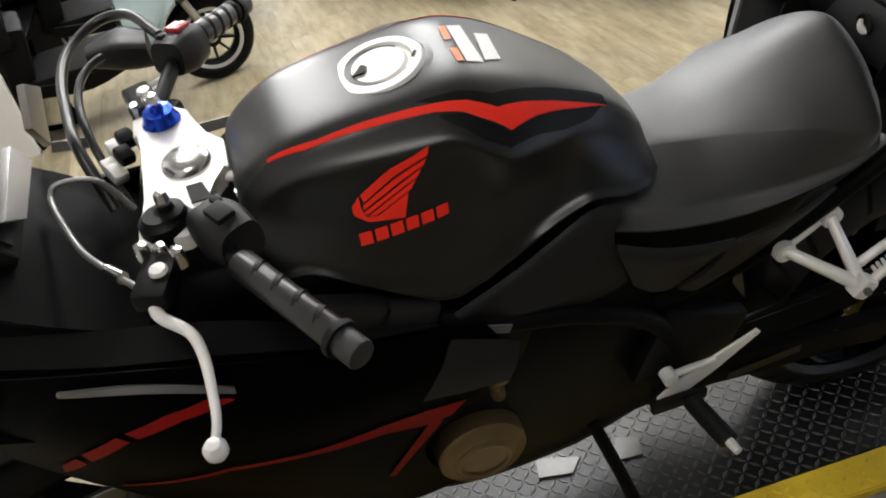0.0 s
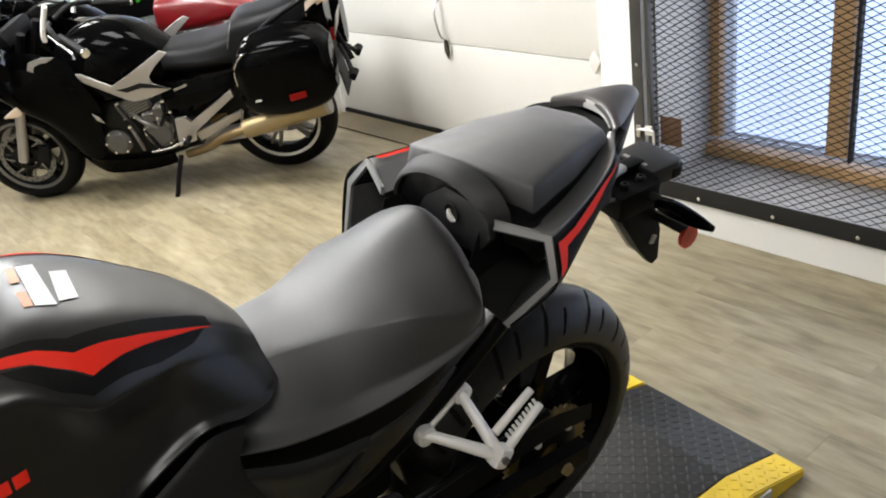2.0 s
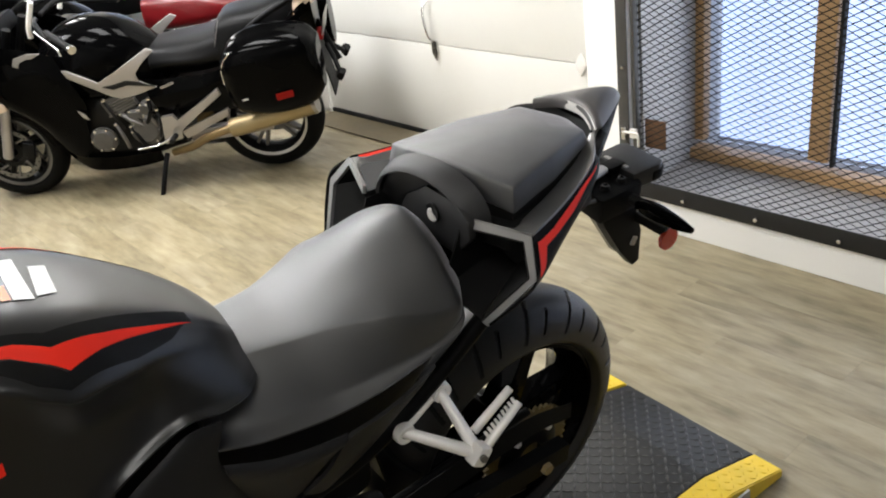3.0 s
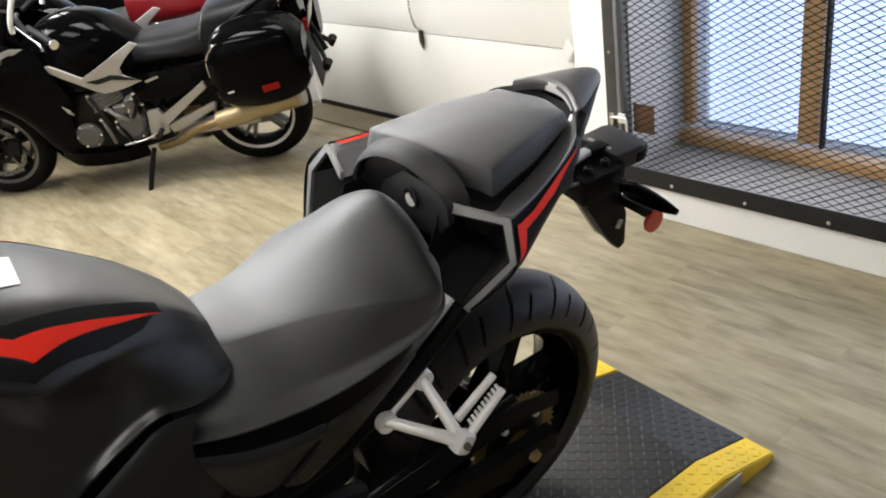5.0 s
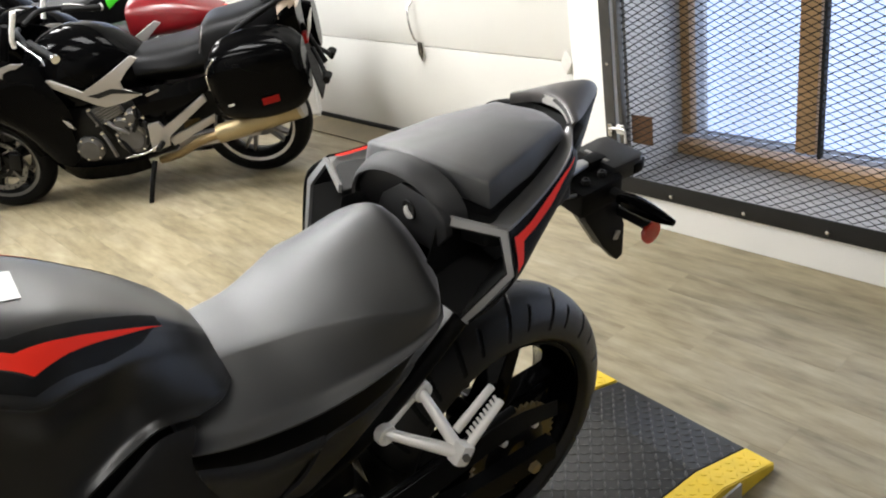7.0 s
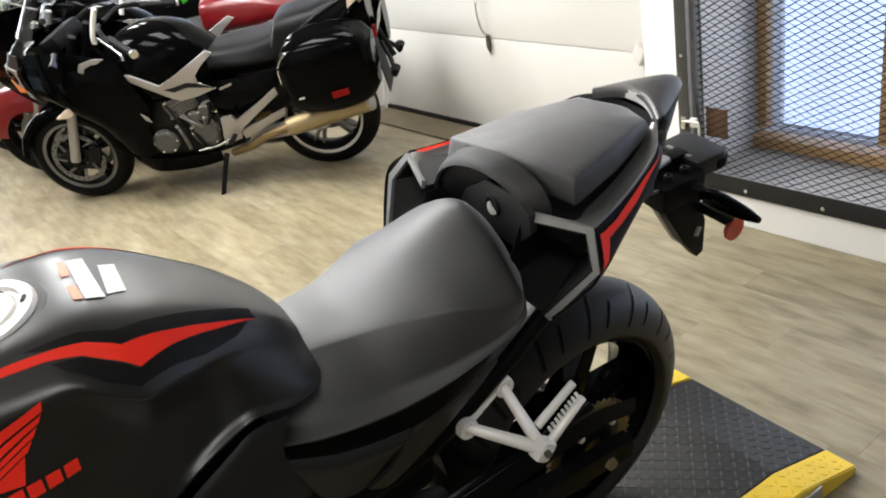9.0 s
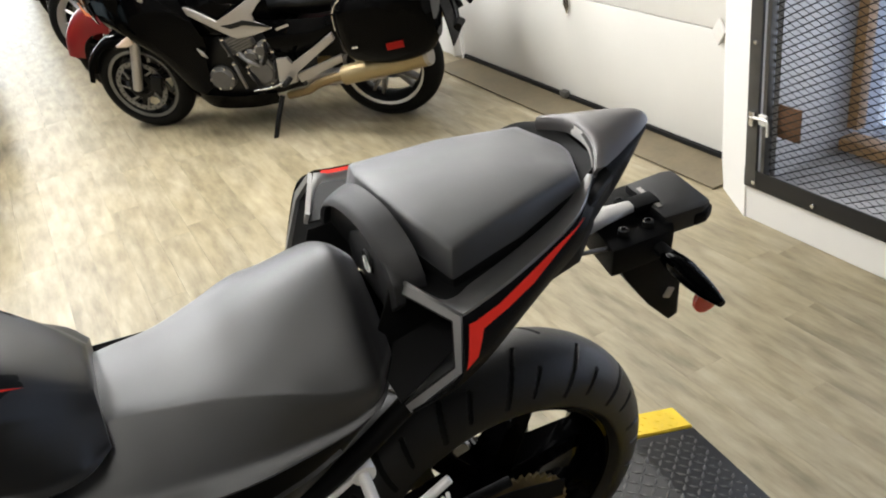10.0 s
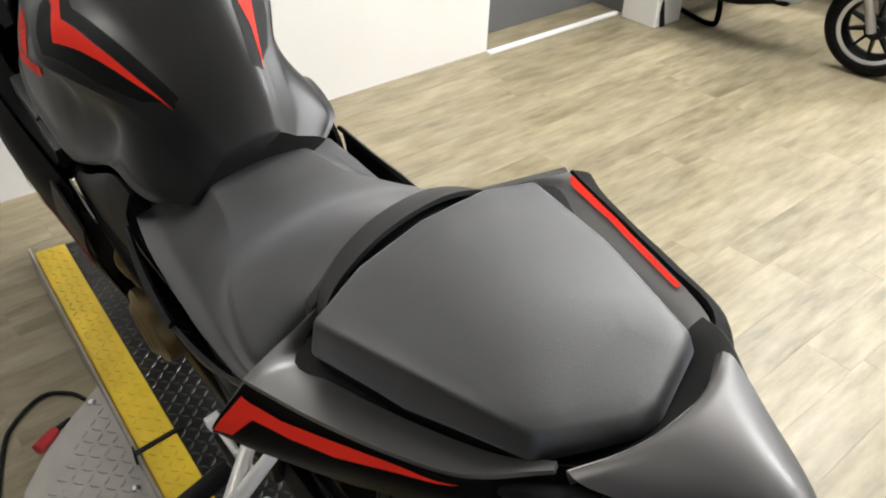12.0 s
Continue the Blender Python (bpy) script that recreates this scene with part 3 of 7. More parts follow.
def lift_table():
    """Low motorcycle lift: black tread plate deck, yellow edges, bare steel skirt, short end ramp."""
    lift = thing("motorcycle_lift", pose(-0.02, 0.19, 0.0, 0, 0, -5.28), "low black tread-plate motorcycle lift with yellow safety edges", "lift table")
    top = 0.066
    x0, x1, ramp = -1.73, 0.44, 0.625
    yl, yr, band = -0.326, 0.245, 0.082
    def slope(x):
        return top if x < x1 else top - (x - x1) / (ramp - x1) * (top - 0.02)
    def strip(ya, yb, lift_by=0.0, xe=ramp):
        bm = bmesh.new()
        prof = [(x0, 0.0), (x0, top + lift_by), (x1, top + lift_by), (xe, slope(xe) + lift_by), (xe, 0.0)]
        a = [bm.verts.new((x, ya, z)) for x, z in prof]
        b = [bm.verts.new((x, yb, z)) for x, z in prof]
        bm.faces.new(a)
        bm.faces.new(b[::-1])
        for k in range(len(prof)):
            bm.faces.new((a[k], b[k], b[(k + 1) % len(prof)], a[(k + 1) % len(prof)]))
        bmesh.ops.bevel(bm, geom=list(bm.edges), offset=0.003, segments=2, affect="EDGES")
        return bm
    deck = part("deck", strip(yl + band, yr - band), PLATE, lift, "scuffed black tread plate", False)
    tagged(part("deck_treads", treads(x0 + 0.01, ramp - 0.01, yl + band, yr - band, lambda x, y: slope(x)), WORNLITPLATE, deck, "", False), kind="stuff")
    for ya, yb, name in ((yl, yl + band, "left"), (yr - band, yr, "right")):
        edge = part("yellow_edge", strip(ya + 0.003, yb, 0.002), YELLOW, lift, "chipped yellow painted edge strip", False)
        tagged(part("edge_treads", treads(x0 + 0.01, ramp - 0.01, ya + 0.008, yb - 0.002, lambda x, y: slope(x) + 0.0017, size=0.72), YELLOW, edge, "", False), kind="stuff")
        yo = ya if name == "left" else yb
        out = -1 if name == "left" else 1
        part("skirt", box((x1 - x0 + 0.1, 0.006, 0.05), ((x0 + x1) / 2, yo + out * 0.002, 0.027), 0.001), BARE, lift, "bare tread-plate skirt")
    for plate in ([(-0.7, -0.06), (-0.63, -0.075), (-0.6, -0.04), (-0.69, -0.01)], [(-0.54, -0.08), (-0.48, -0.085), (-0.47, -0.04), (-0.515, -0.02)]):
        part("centre_plate", slab(plate, 0.004, "XY", top + 0.0025, 0.001), WORNLITPLATE, lift, "worn steel cover plate in the deck", False)
    # black joint strap across the left edge
    part("strap", box((0.012, 0.11, 0.004), (-0.9, yl + 0.045, top + 0.004), 0.001, (0, 0, 10)), SEAL, lift, "black strap over the edge strip")
    part("strap_drop", box((0.012, 0.004, 0.05), (-0.9 - 0.008, yl - 0.008, 0.045), 0.001), SEAL, lift)
    part("strap", box((0.012, 0.11, 0.004), (0.02, yl + 0.045, top + 0.004), 0.001, (0, 0, -12)), SEAL, lift, "black strap over the edge strip")
    part("strap_drop", box((0.012, 0.004, 0.05), (0.03, yl - 0.008, 0.045), 0.001), SEAL, lift)


def side_plate():
    """Bare tread-plate side extension on the floor with a red lever, and its cable."""
    plate = thing("side_plate", pose(-0.98, -0.05, 0.0, 0, 0, -5), "bare steel tread-plate side panel lying by the lift", "metal plate")
    rim = [(-0.25, 0.0), (-0.17, -0.09), (-0.1, -0.16), (-0.03, -0.215), (0.06, -0.25), (0.2, -0.27), (0.75, -0.27), (0.75, 0.0)]
    part("panel", slab(rim, 0.012, "XY", 0.012, 0.002), BARE, plate, "", False)
    def inside(x, y):
        return x > -0.24 and y < -0.012 and y > -0.255 and (x > 0.1 or (x + 0.25) * 0.75 > -y + 0.02)
    tagged(part("panel_treads", treads(-0.25, 0.74, -0.26, -0.01, 0.0242, 0.025, inside, 0.95), BARE, plate, "", False), kind="stuff")
    for x, y in ((-0.2, -0.03), (0.09, -0.03)):
        part("screw", lathe([(0.0005, 0.004), (0.008, 0.003), (0.01, 0)], (x, y, 0.0245), "Z", 12, closed=False), STEEL, plate)
    lever = thing("red_lever", pose(-1.134, -0.18, 0.004, 0, 0, 120), "short red plastic grip on black rod", "lever")
    part("grip", rod((-0.03, 0, 0.02), (0.03, 0, 0.022), 0.014, 0.011, bevel=0.004), REDPLASTIC, lever)
    part("rod", rod((0.03, 0, 0.022), (0.07, 0.0, 0.012), 0.006), SEAL, lever)
    tagged(part("cable", tube([(-0.95, -0.35, 0.006), (-1.168, -0.265, 0.006), (-1.24, -0.22, 0.006), (-1.29, -0.14, 0.006), (-1.259, -0.085, 0.006), (-1.2, -0.06, 0.006)], 0.005), SEAL), "thin black cable lying on the floor", "cable")


def planks(floor):
    """Vinyl planks: the near ones single, the far ones joined."""
    w, l = 0.127, 0.92
    meshes = []
    for _ in range(3):
        bm = box((w - 0.0004, l - 0.0004, 0.006), (0, 0, 0), 0.00015, segments=1)
        me = bpy.data.meshes.new("plank")
        bm.to_mesh(me)
        bm.free()
        me.materials.append(PLANK)
        meshes.append(me)
    far = bmesh.new()
    rng = random.Random(4)
    for i in range(-30, 16):
        x = i * w + 0.05
        if not -3.6 < x < 1.85:
            continue
        off = rng.random() * l
        for j in range(-5, 16):
            y = j * l + off - 0.5
            if y > 12.8:
                continue
            if -2.0 < x and -1.6 < y < 5.2:
                ob = new("plank", meshes[(i + j) % 3])
                ob.location = (x, y, -0.003)
                ob.parent = floor
            else:
                box((w - 0.0004, l - 0.0004, 0.006), (x, y, -0.003), 0, bm=far)
    tagged(part("far_planks", far, PLANK, floor, "", False), kind="stuff")
    part("far_floor", box((2.2, 9.7, 0.006), (-4.6, 8.0, -0.003)), PLANK, floor, "", False)

# ---- the sport motorcycle ----
def tyre_mesh(at, r, half, rim_r, grooves=0, seg=256):
    """A motorcycle tyre round Y with cut grooves in its crown; their shade is a darker second material."""
    n = 88 if grooves else 30
    bm = bmesh.new()
    rings, cuts = [], []
    for k in range(seg):
        a = 2 * math.pi * k / seg
        ring, cut = [], []
        for i in range(n + 1):
            u = -1 + 2 * i / n
            ang = u * 2.0
            crown = half
            h = crown * math.sin(max(-math.pi / 2, min(math.pi / 2, ang * 0.92))) if abs(u) < 0.85 else half * (1.0 if u > 0 else -1.0) * (1 - (abs(u) - 0.85) * 1.2)
            drop = crown * 0.98 * (1 - math.cos(min(abs(ang) * 0.92, math.pi / 2))) if abs(u) < 0.85 else crown * 0.98 + (abs(u) - 0.85) / 0.15 * (r - rim_r - crown * 0.98)
            rad = r - drop
            if grooves and abs(u) < 0.72:
                ph = (a * grooves / (2 * math.pi) + (0.5 if u > 0 else 0.0)) % 1.0
                want = 0.25 + 0.75 * (abs(u) / 0.72) ** 0.8 * 0.55
                short = (ph + 0.42) % 1.0
                if (0.08 < abs(u) and abs(ph - want) < 0.026 + 0.012 * (abs(u) / 0.72)) or (0.36 < abs(u) < 0.68 and abs(short - want) < 0.026):
                    rad -= 0.005
                    cut.append(i)
            ring.append(bm.verts.new(Vector(at) + Vector((rad * math.cos(a), h, rad * math.sin(a)))))
        rings.append(ring)
        cuts.append(cut)
    for k in range(seg):
        p, q = rings[k], rings[(k + 1) % seg]
        for i in range(n):
            f = bm.faces.new((p[i], p[i + 1], q[i + 1], q[i]))
            # groove faces take the darker material: shade in the cuts put into colour
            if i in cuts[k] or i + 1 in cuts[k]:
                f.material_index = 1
        bm.faces.new((p[n], p[0], q[0], q[n]))
    return bm


def wheel(parent, at, r, half, rim_r, mat, spokes=6, name="rear_wheel", twin=True, grooves=0, disc=True, lip=None, seg=128, spoke_w=0.03, turn=0.3, edge=None):
    rubber = RUBBER if grooves else OLDTYRE
    hub = part(name, lathe([(0.02, -half * 0.7), (0.045, -half * 0.65), (0.05, -half * 0.2), (0.05, half * 0.2), (0.045, half * 0.65), (0.02, half * 0.7)], at, "Y", 32), mat, parent)
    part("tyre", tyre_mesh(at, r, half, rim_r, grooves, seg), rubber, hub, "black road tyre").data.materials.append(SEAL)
    w = half * 0.78
    part("rim", lathe([(rim_r + 0.006, -w), (rim_r - 0.008, -w - 0.002), (rim_r - 0.014, -w * 0.8), (rim_r - 0.03, -w * 0.45), (rim_r - 0.034, 0), (rim_r - 0.03, w * 0.45), (rim_r - 0.014, w * 0.8), (rim_r - 0.008, w + 0.002), (rim_r + 0.006, w), (rim_r - 0.012, 0)], at, "Y", 72), lip or mat, hub)
    if edge:
        for side in (-1, 1):
            part("rim_edge", lathe([(rim_r - 0.016, side * w), (rim_r - 0.002, side * (w + 0.005)), (rim_r + 0.004, side * (w + 0.003)), (rim_r - 0.004, side * (w - 0.006))], at, "Y", 64), edge, hub, "bright rim edge")
    for k in range(spokes):
        a = 2 * math.pi * k / spokes + turn
        bm = bmesh.new()
        for side in ((-1, 1) if twin else (0,)):
            b = a + side * 0.14
            d0 = Vector((math.cos(a + side * 0.05), 0, math.sin(a + side * 0.05)))
            d1 = Vector((math.cos(b), 0, math.sin(b)))
            p0, p1 = Vector(at) + d0 * 0.04, Vector(at) + d1 * (rim_r - 0.022)
            t = (p1 - p0).normalized().cross(Vector((0, 1, 0)))
            vs = []
            for q, ww, hh in ((p0, spoke_w * 0.5, half * 0.4), (p1, spoke_w * 0.33, half * 0.28)):
                vs.append([bm.verts.new(q + t * i * ww + Vector((0, 1, 0)) * j * hh) for i, j in ((-1, -1), (1, -1), (1, 1), (-1, 1))])
            for i in range(4):
                bm.faces.new((vs[0][i], vs[0][(i + 1) % 4], vs[1][(i + 1) % 4], vs[1][i]))
            bm.faces.new(vs[0][::-1])
            bm.faces.new(vs[1])
        bmesh.ops.bevel(bm, geom=list(bm.edges), offset=0.003, segments=1, affect="EDGES")
        part("spoke", bm, mat, hub)
    if disc:
        yy = at[1] - half * 0.55 if disc == "left" else at[1] + half * 0.75
        part("brake_disc", lathe([(0.075, yy - at[1] - 0.002), (0.125, yy - at[1] - 0.002), (0.125, yy - at[1] + 0.002), (0.075, yy - at[1] + 0.002)], at, "Y", 48), DISC, hub)
    return hub


def sport_motorcycle():
    bike = thing("sport_motorcycle", pose(-0.02, 0.19, 0.067, 10.5, 0, -4), "matt black sport motorcycle with red stripes on side stand", "motorcycle")
    # tank
    # sections: top, shoulder, stripe, bevel, crease, hollow, flank, lower flank, bottom edge
    tank = part("fuel_tank", loft([
        (-1.055, [(0, 0.94), (-0.04, 0.94), (-0.07, 0.932), (-0.078, 0.928), (-0.088, 0.918), (-0.093, 0.905), (-0.1, 0.885), (-0.098, 0.868), (-0.09, 0.852), (0, 0.84)]),
        (-1.04, [(0, 0.975), (-0.05, 0.974), (-0.078, 0.964), (-0.088, 0.958), (-0.104, 0.94), (-0.111, 0.925), (-0.122, 0.885), (-0.121, 0.86), (-0.11, 0.84), (0, 0.82)]),
        (-0.99, [(0, 1.006), (-0.06, 1.004), (-0.079, 0.999), (-0.086, 0.995), (-0.108, 0.98), (-0.117, 0.96), (-0.144, 0.905), (-0.15, 0.88), (-0.146, 0.862), (0, 0.8)]),
        (-0.92, [(0, 1.02), (-0.065, 1.018), (-0.09, 1.011), (-0.098, 1.006), (-0.125, 0.991), (-0.133, 0.968), (-0.16, 0.905), (-0.17, 0.855), (-0.163, 0.822), (0, 0.77)]),
        (-0.84, [(0, 1.028), (-0.068, 1.026), (-0.094, 1.018), (-0.104, 1.012), (-0.138, 0.996), (-0.145, 0.968), (-0.162, 0.9), (-0.17, 0.825), (-0.16, 0.76), (0, 0.735)]),
        (-0.79, [(0, 1.031), (-0.07, 1.029), (-0.1, 1.018), (-0.112, 1.011), (-0.145, 0.997), (-0.147, 0.97), (-0.152, 0.9), (-0.163, 0.82), (-0.157, 0.768), (0, 0.74)]),
        (-0.755, [(0, 1.029), (-0.07, 1.027), (-0.108, 1.012), (-0.124, 1.0), (-0.158, 0.978), (-0.153, 0.958), (-0.141, 0.895), (-0.155, 0.825), (-0.154, 0.782), (0, 0.74)]),
        (-0.73, [(0, 1.023), (-0.07, 1.021), (-0.115, 1.004), (-0.137, 0.986), (-0.162, 0.962), (-0.154, 0.945), (-0.136, 0.888), (-0.149, 0.828), (-0.152, 0.794), (0, 0.74)]),
        (-0.695, [(0, 1.01), (-0.068, 1.008), (-0.108, 0.993), (-0.126, 0.977), (-0.149, 0.953), (-0.141, 0.937), (-0.126, 0.882), (-0.141, 0.832), (-0.147, 0.81), (0, 0.745)]),
        (-0.66, [(0, 0.994), (-0.064, 0.991), (-0.098, 0.975), (-0.112, 0.961), (-0.131, 0.94), (-0.126, 0.925), (-0.119, 0.875), (-0.136, 0.84), (-0.142, 0.822), (0, 0.75)]),
        (-0.62, [(0, 0.97), (-0.057, 0.966), (-0.082, 0.952), (-0.094, 0.94), (-0.108, 0.924), (-0.111, 0.91), (-0.125, 0.875), (-0.137, 0.85), (-0.139, 0.832), (0, 0.76)]),
        (-0.575, [(0, 0.937), (-0.05, 0.933), (-0.068, 0.922), (-0.077, 0.913), (-0.09, 0.9), (-0.098, 0.888), (-0.124, 0.858), (-0.136, 0.838), (-0.135, 0.822), (0, 0.77)]),
        (-0.535, [(0, 0.9), (-0.042, 0.895), (-0.055, 0.888), (-0.062, 0.882), (-0.074, 0.87), (-0.085, 0.86), (-0.112, 0.842), (-0.124, 0.83), (-0.122, 0.818), (0, 0.78)]),
        (-0.508, [(0, 0.865), (-0.03, 0.861), (-0.04, 0.858), (-0.046, 0.855), (-0.055, 0.848), (-0.062, 0.842), (-0.085, 0.83), (-0.095, 0.822), (-0.092, 0.814), (0, 0.79)]),
    ], 6, 5), TANK, bike, "satin black fuel tank")
    tree = tree_of(tank)
    # filler cap
    cap = part("fuel_cap", lathe([(0.0005, 0.010), (0.034, 0.010), (0.038, 0.006), (0.042, 0.006), (0.044, 0.011), (0.056, 0.010), (0.059, 0.006), (0.059, -0.012)], (0, 0, 0), "Z", 64, closed=False), ALU, bike, "brushed metal filler cap")
    cap.matrix_local = pose(-0.84, 0, 1.02, 0, -8, 0)
    part("cap_collar", lathe([(0.060, -0.01), (0.061, 0.004), (0.068, 0.003), (0.072, -0.012)], (0, 0, 0), "Z", 64), TANK, cap)
    part("key_slot", slab([(-0.035, -0.009), (-0.02, -0.011), (-0.014, 0), (-0.02, 0.008), (-0.026, 0.0)], 0.003, "XY", 0.0105, 0), SEAL, cap)
    part("cap_notch", box((0.012, 0.004, 0.001), (0.045, -0.012, 0.0118), 0, (0, 0, 60)), SEAL, cap)
    # stripes on both tank shoulders
    stripe = [(-1.002, 0.0775), (-0.941, 0.088), (-0.885, 0.09), (-0.831, 0.0945), (-0.785, 0.1), (-0.762, 0.104), (-0.73, 0.1175), (-0.676, 0.103), (-0.62, 0.083), (-0.565, 0.064),
              (-0.638, 0.097), (-0.682, 0.118), (-0.722, 0.139), (-0.753, 0.124), (-0.77, 0.115), (-0.803, 0.1075), (-0.849, 0.1015), (-0.903, 0.0965), (-0.957, 0.0925), (-1.003, 0.0815)]
    feathers = [[(-0.912, 0.955), (-0.87, 0.98), (-0.822, 0.997), (-0.826, 0.987), (-0.87, 0.968), (-0.91, 0.946)],
                [(-0.912, 0.9435), (-0.87, 0.9655), (-0.828, 0.984), (-0.833, 0.975), (-0.87, 0.958), (-0.912, 0.938)],
                [(-0.913, 0.9355), (-0.87, 0.9555), (-0.836, 0.972), (-0.842, 0.963), (-0.87, 0.95), (-0.91, 0.932)],
                [(-0.909, 0.9305), (-0.87, 0.9485), (-0.845, 0.96), (-0.853, 0.95), (-0.875, 0.94), (-0.899, 0.9298)],
                [(-0.897, 0.929), (-0.857, 0.947), (-0.866, 0.937), (-0.885, 0.9345), (-0.868, 0.9185), (-0.911, 0.924), (-0.925, 0.934), (-0.925, 0.944), (-0.914, 0.954), (-0.915, 0.94), (-0.911, 0.93)]]
    notch = [(-0.8, 0.112), (-0.77, 0.116), (-0.752, 0.125), (-0.725, 0.14), (-0.69, 0.121), (-0.64, 0.098), (-0.575, 0.068), (-0.6, 0.09), (-0.65, 0.12), (-0.695, 0.14), (-0.73, 0.156), (-0.757, 0.149), (-0.79, 0.126)]
    border = [(-0.82, 0.089), (-0.765, 0.091), (-0.73, 0.1), (-0.68, 0.087), (-0.62, 0.068), (-0.568, 0.052), (-0.565, 0.063), (-0.62, 0.082), (-0.676, 0.102), (-0.73, 0.1165), (-0.762, 0.103), (-0.8, 0.097)]
    for side, way in ((-1, (0, 1, 0)), (1, (0, -1, 0))):
        for dark in (notch, border):
            part("black_stripe", wrapped([(x, side * y, 1.1) for x, y in dark], tree, (0, 0, -1), 0.1, 0.0004, 0.012), INKBLACK, tank, "black stripe decal beside the red")
        part("red_stripe", wrapped([(x, side * y, 1.1) for x, y in stripe], tree, (0, 0, -1), 0.1, 0.0008, 0.012), RED, tank, "red stripe decal")
        for f in feathers:
            part("wing_emblem", wrapped([(x, side * 0.16, z) for x, z in f], tree, way, 0.3, 0.0008, 0.02), RED, tank, "red wing-shaped emblem")
        for k in range(6):
            x, z = -0.927 + 0.0192 * k, 0.8975 + 0.0012 * k
            part("letter_bar", wrapped([(x, side * 0.16, z), (x + 0.0155, side * 0.16, z + 0.001), (x + 0.0165, side * 0.16, z + 0.0165), (x + 0.001, side * 0.16, z + 0.0155)], tree, way, 0.3, 0.0008, 0.02), RED, tank, "red lettering reduced to a bar")
    # warning label behind the cap
    for name, mat, quads in (("warning_label", WHITE, [[(-0.741, -0.044), (-0.7205, -0.047), (-0.7205, 0.05), (-0.739, 0.048)], [(-0.717, -0.041), (-0.696, -0.036), (-0.691, 0.03), (-0.709, 0.029)]]),
                             ("orange_label", ORANGE, [[(-0.752, 0.012), (-0.7425, 0.012), (-0.7405, 0.048), (-0.75, 0.047)], [(-0.752, -0.042), (-0.7425, -0.043), (-0.7425, -0.01), (-0.752, -0.01)]])):
        for q in quads:
            part(name, wrapped([(x, y, 1.1) for x, y in q], tree, (0, 0, -1), 0.1, 0.0008, 0.02), mat, tank)
    # tank's front cover and dark flanks
    part("tank_front_cover", loft([
        (-1.075, [(0, 0.9), (-0.05, 0.9), (-0.08, 0.89), (-0.09, 0.87), (-0.08, 0.84), (0, 0.83)]),
        (-1.065, [(0, 0.94), (-0.06, 0.938), (-0.1, 0.915), (-0.112, 0.87), (-0.1, 0.82), (0, 0.8)]),
        (-1.035, [(0, 0.958), (-0.062, 0.956), (-0.101, 0.937), (-0.119, 0.88), (-0.11, 0.8), (0, 0.79)]),
    ], 3, 4), PANEL, bike, "black plastic tank front cover")
    # rider seat
    part("rider_seat", loft([
        (-0.595, [(0, 0.825), (-0.0265, 0.8226), (-0.0448, 0.8189), (-0.0548, 0.8152), (-0.09, 0.7996), (-0.1223, 0.7835), (-0.143, 0.772), (0, 0.735)]),
        (-0.565, [(0, 0.834), (-0.0301, 0.8311), (-0.0509, 0.8266), (-0.0612, 0.8219), (-0.0959, 0.8009), (-0.1277, 0.7794), (-0.148, 0.764), (0, 0.735)]),
        (-0.54, [(0, 0.843), (-0.0346, 0.8399), (-0.0585, 0.8351), (-0.0691, 0.8294), (-0.102, 0.8032), (-0.132, 0.7762), (-0.151, 0.757), (0, 0.725)]),
        (-0.49, [(0, 0.842), (-0.0392, 0.8398), (-0.0663, 0.8363), (-0.0771, 0.8303), (-0.1082, 0.8005), (-0.1363, 0.7699), (-0.154, 0.748), (0, 0.715)]),
        (-0.43, [(0, 0.838), (-0.0459, 0.8363), (-0.0777, 0.8336), (-0.0888, 0.8275), (-0.1163, 0.7962), (-0.1409, 0.764), (-0.156, 0.741), (0, 0.7)]),
        (-0.37, [(0, 0.851), (-0.0587, 0.8462), (-0.0993, 0.8385), (-0.1108, 0.8312), (-0.1311, 0.7993), (-0.1482, 0.7664), (-0.158, 0.743), (0, 0.695)]),
        (-0.31, [(0, 0.879), (-0.0751, 0.8649), (-0.1269, 0.8426), (-0.1386, 0.8323), (-0.1485, 0.8029), (-0.1549, 0.7726), (-0.157, 0.751), (0, 0.7)]),
        (-0.25, [(0, 0.905), (-0.0853, 0.8768), (-0.1442, 0.8325), (-0.156, 0.8189), (-0.1592, 0.799), (-0.1588, 0.7786), (-0.156, 0.764), (0, 0.72)]),
        (-0.208, [(0, 0.916), (-0.0851, 0.8831), (-0.144, 0.8314), (-0.1552, 0.8171), (-0.1555, 0.803), (-0.152, 0.7884), (-0.147, 0.778), (0, 0.74)]),
        (-0.188, [(0, 0.912), (-0.0724, 0.8802), (-0.1224, 0.8302), (-0.1324, 0.8169), (-0.1344, 0.8061), (-0.1327, 0.795), (-0.129, 0.787), (0, 0.755)]),
        (-0.168, [(0, 0.89), (-0.0561, 0.8656), (-0.0949, 0.8272), (-0.1027, 0.8171), (-0.1043, 0.8094), (-0.102, 0.8016), (-0.098, 0.796), (0, 0.772)]),
    ], 6, 6), VINYL, bike, "black vinyl rider seat").data.transform(Matrix.Translation((0, -0.13, 0.83)) @ Matrix.Rotation(radians(-4.5), 4, "X") @ Matrix.Translation((0, 0.13, -0.83)))
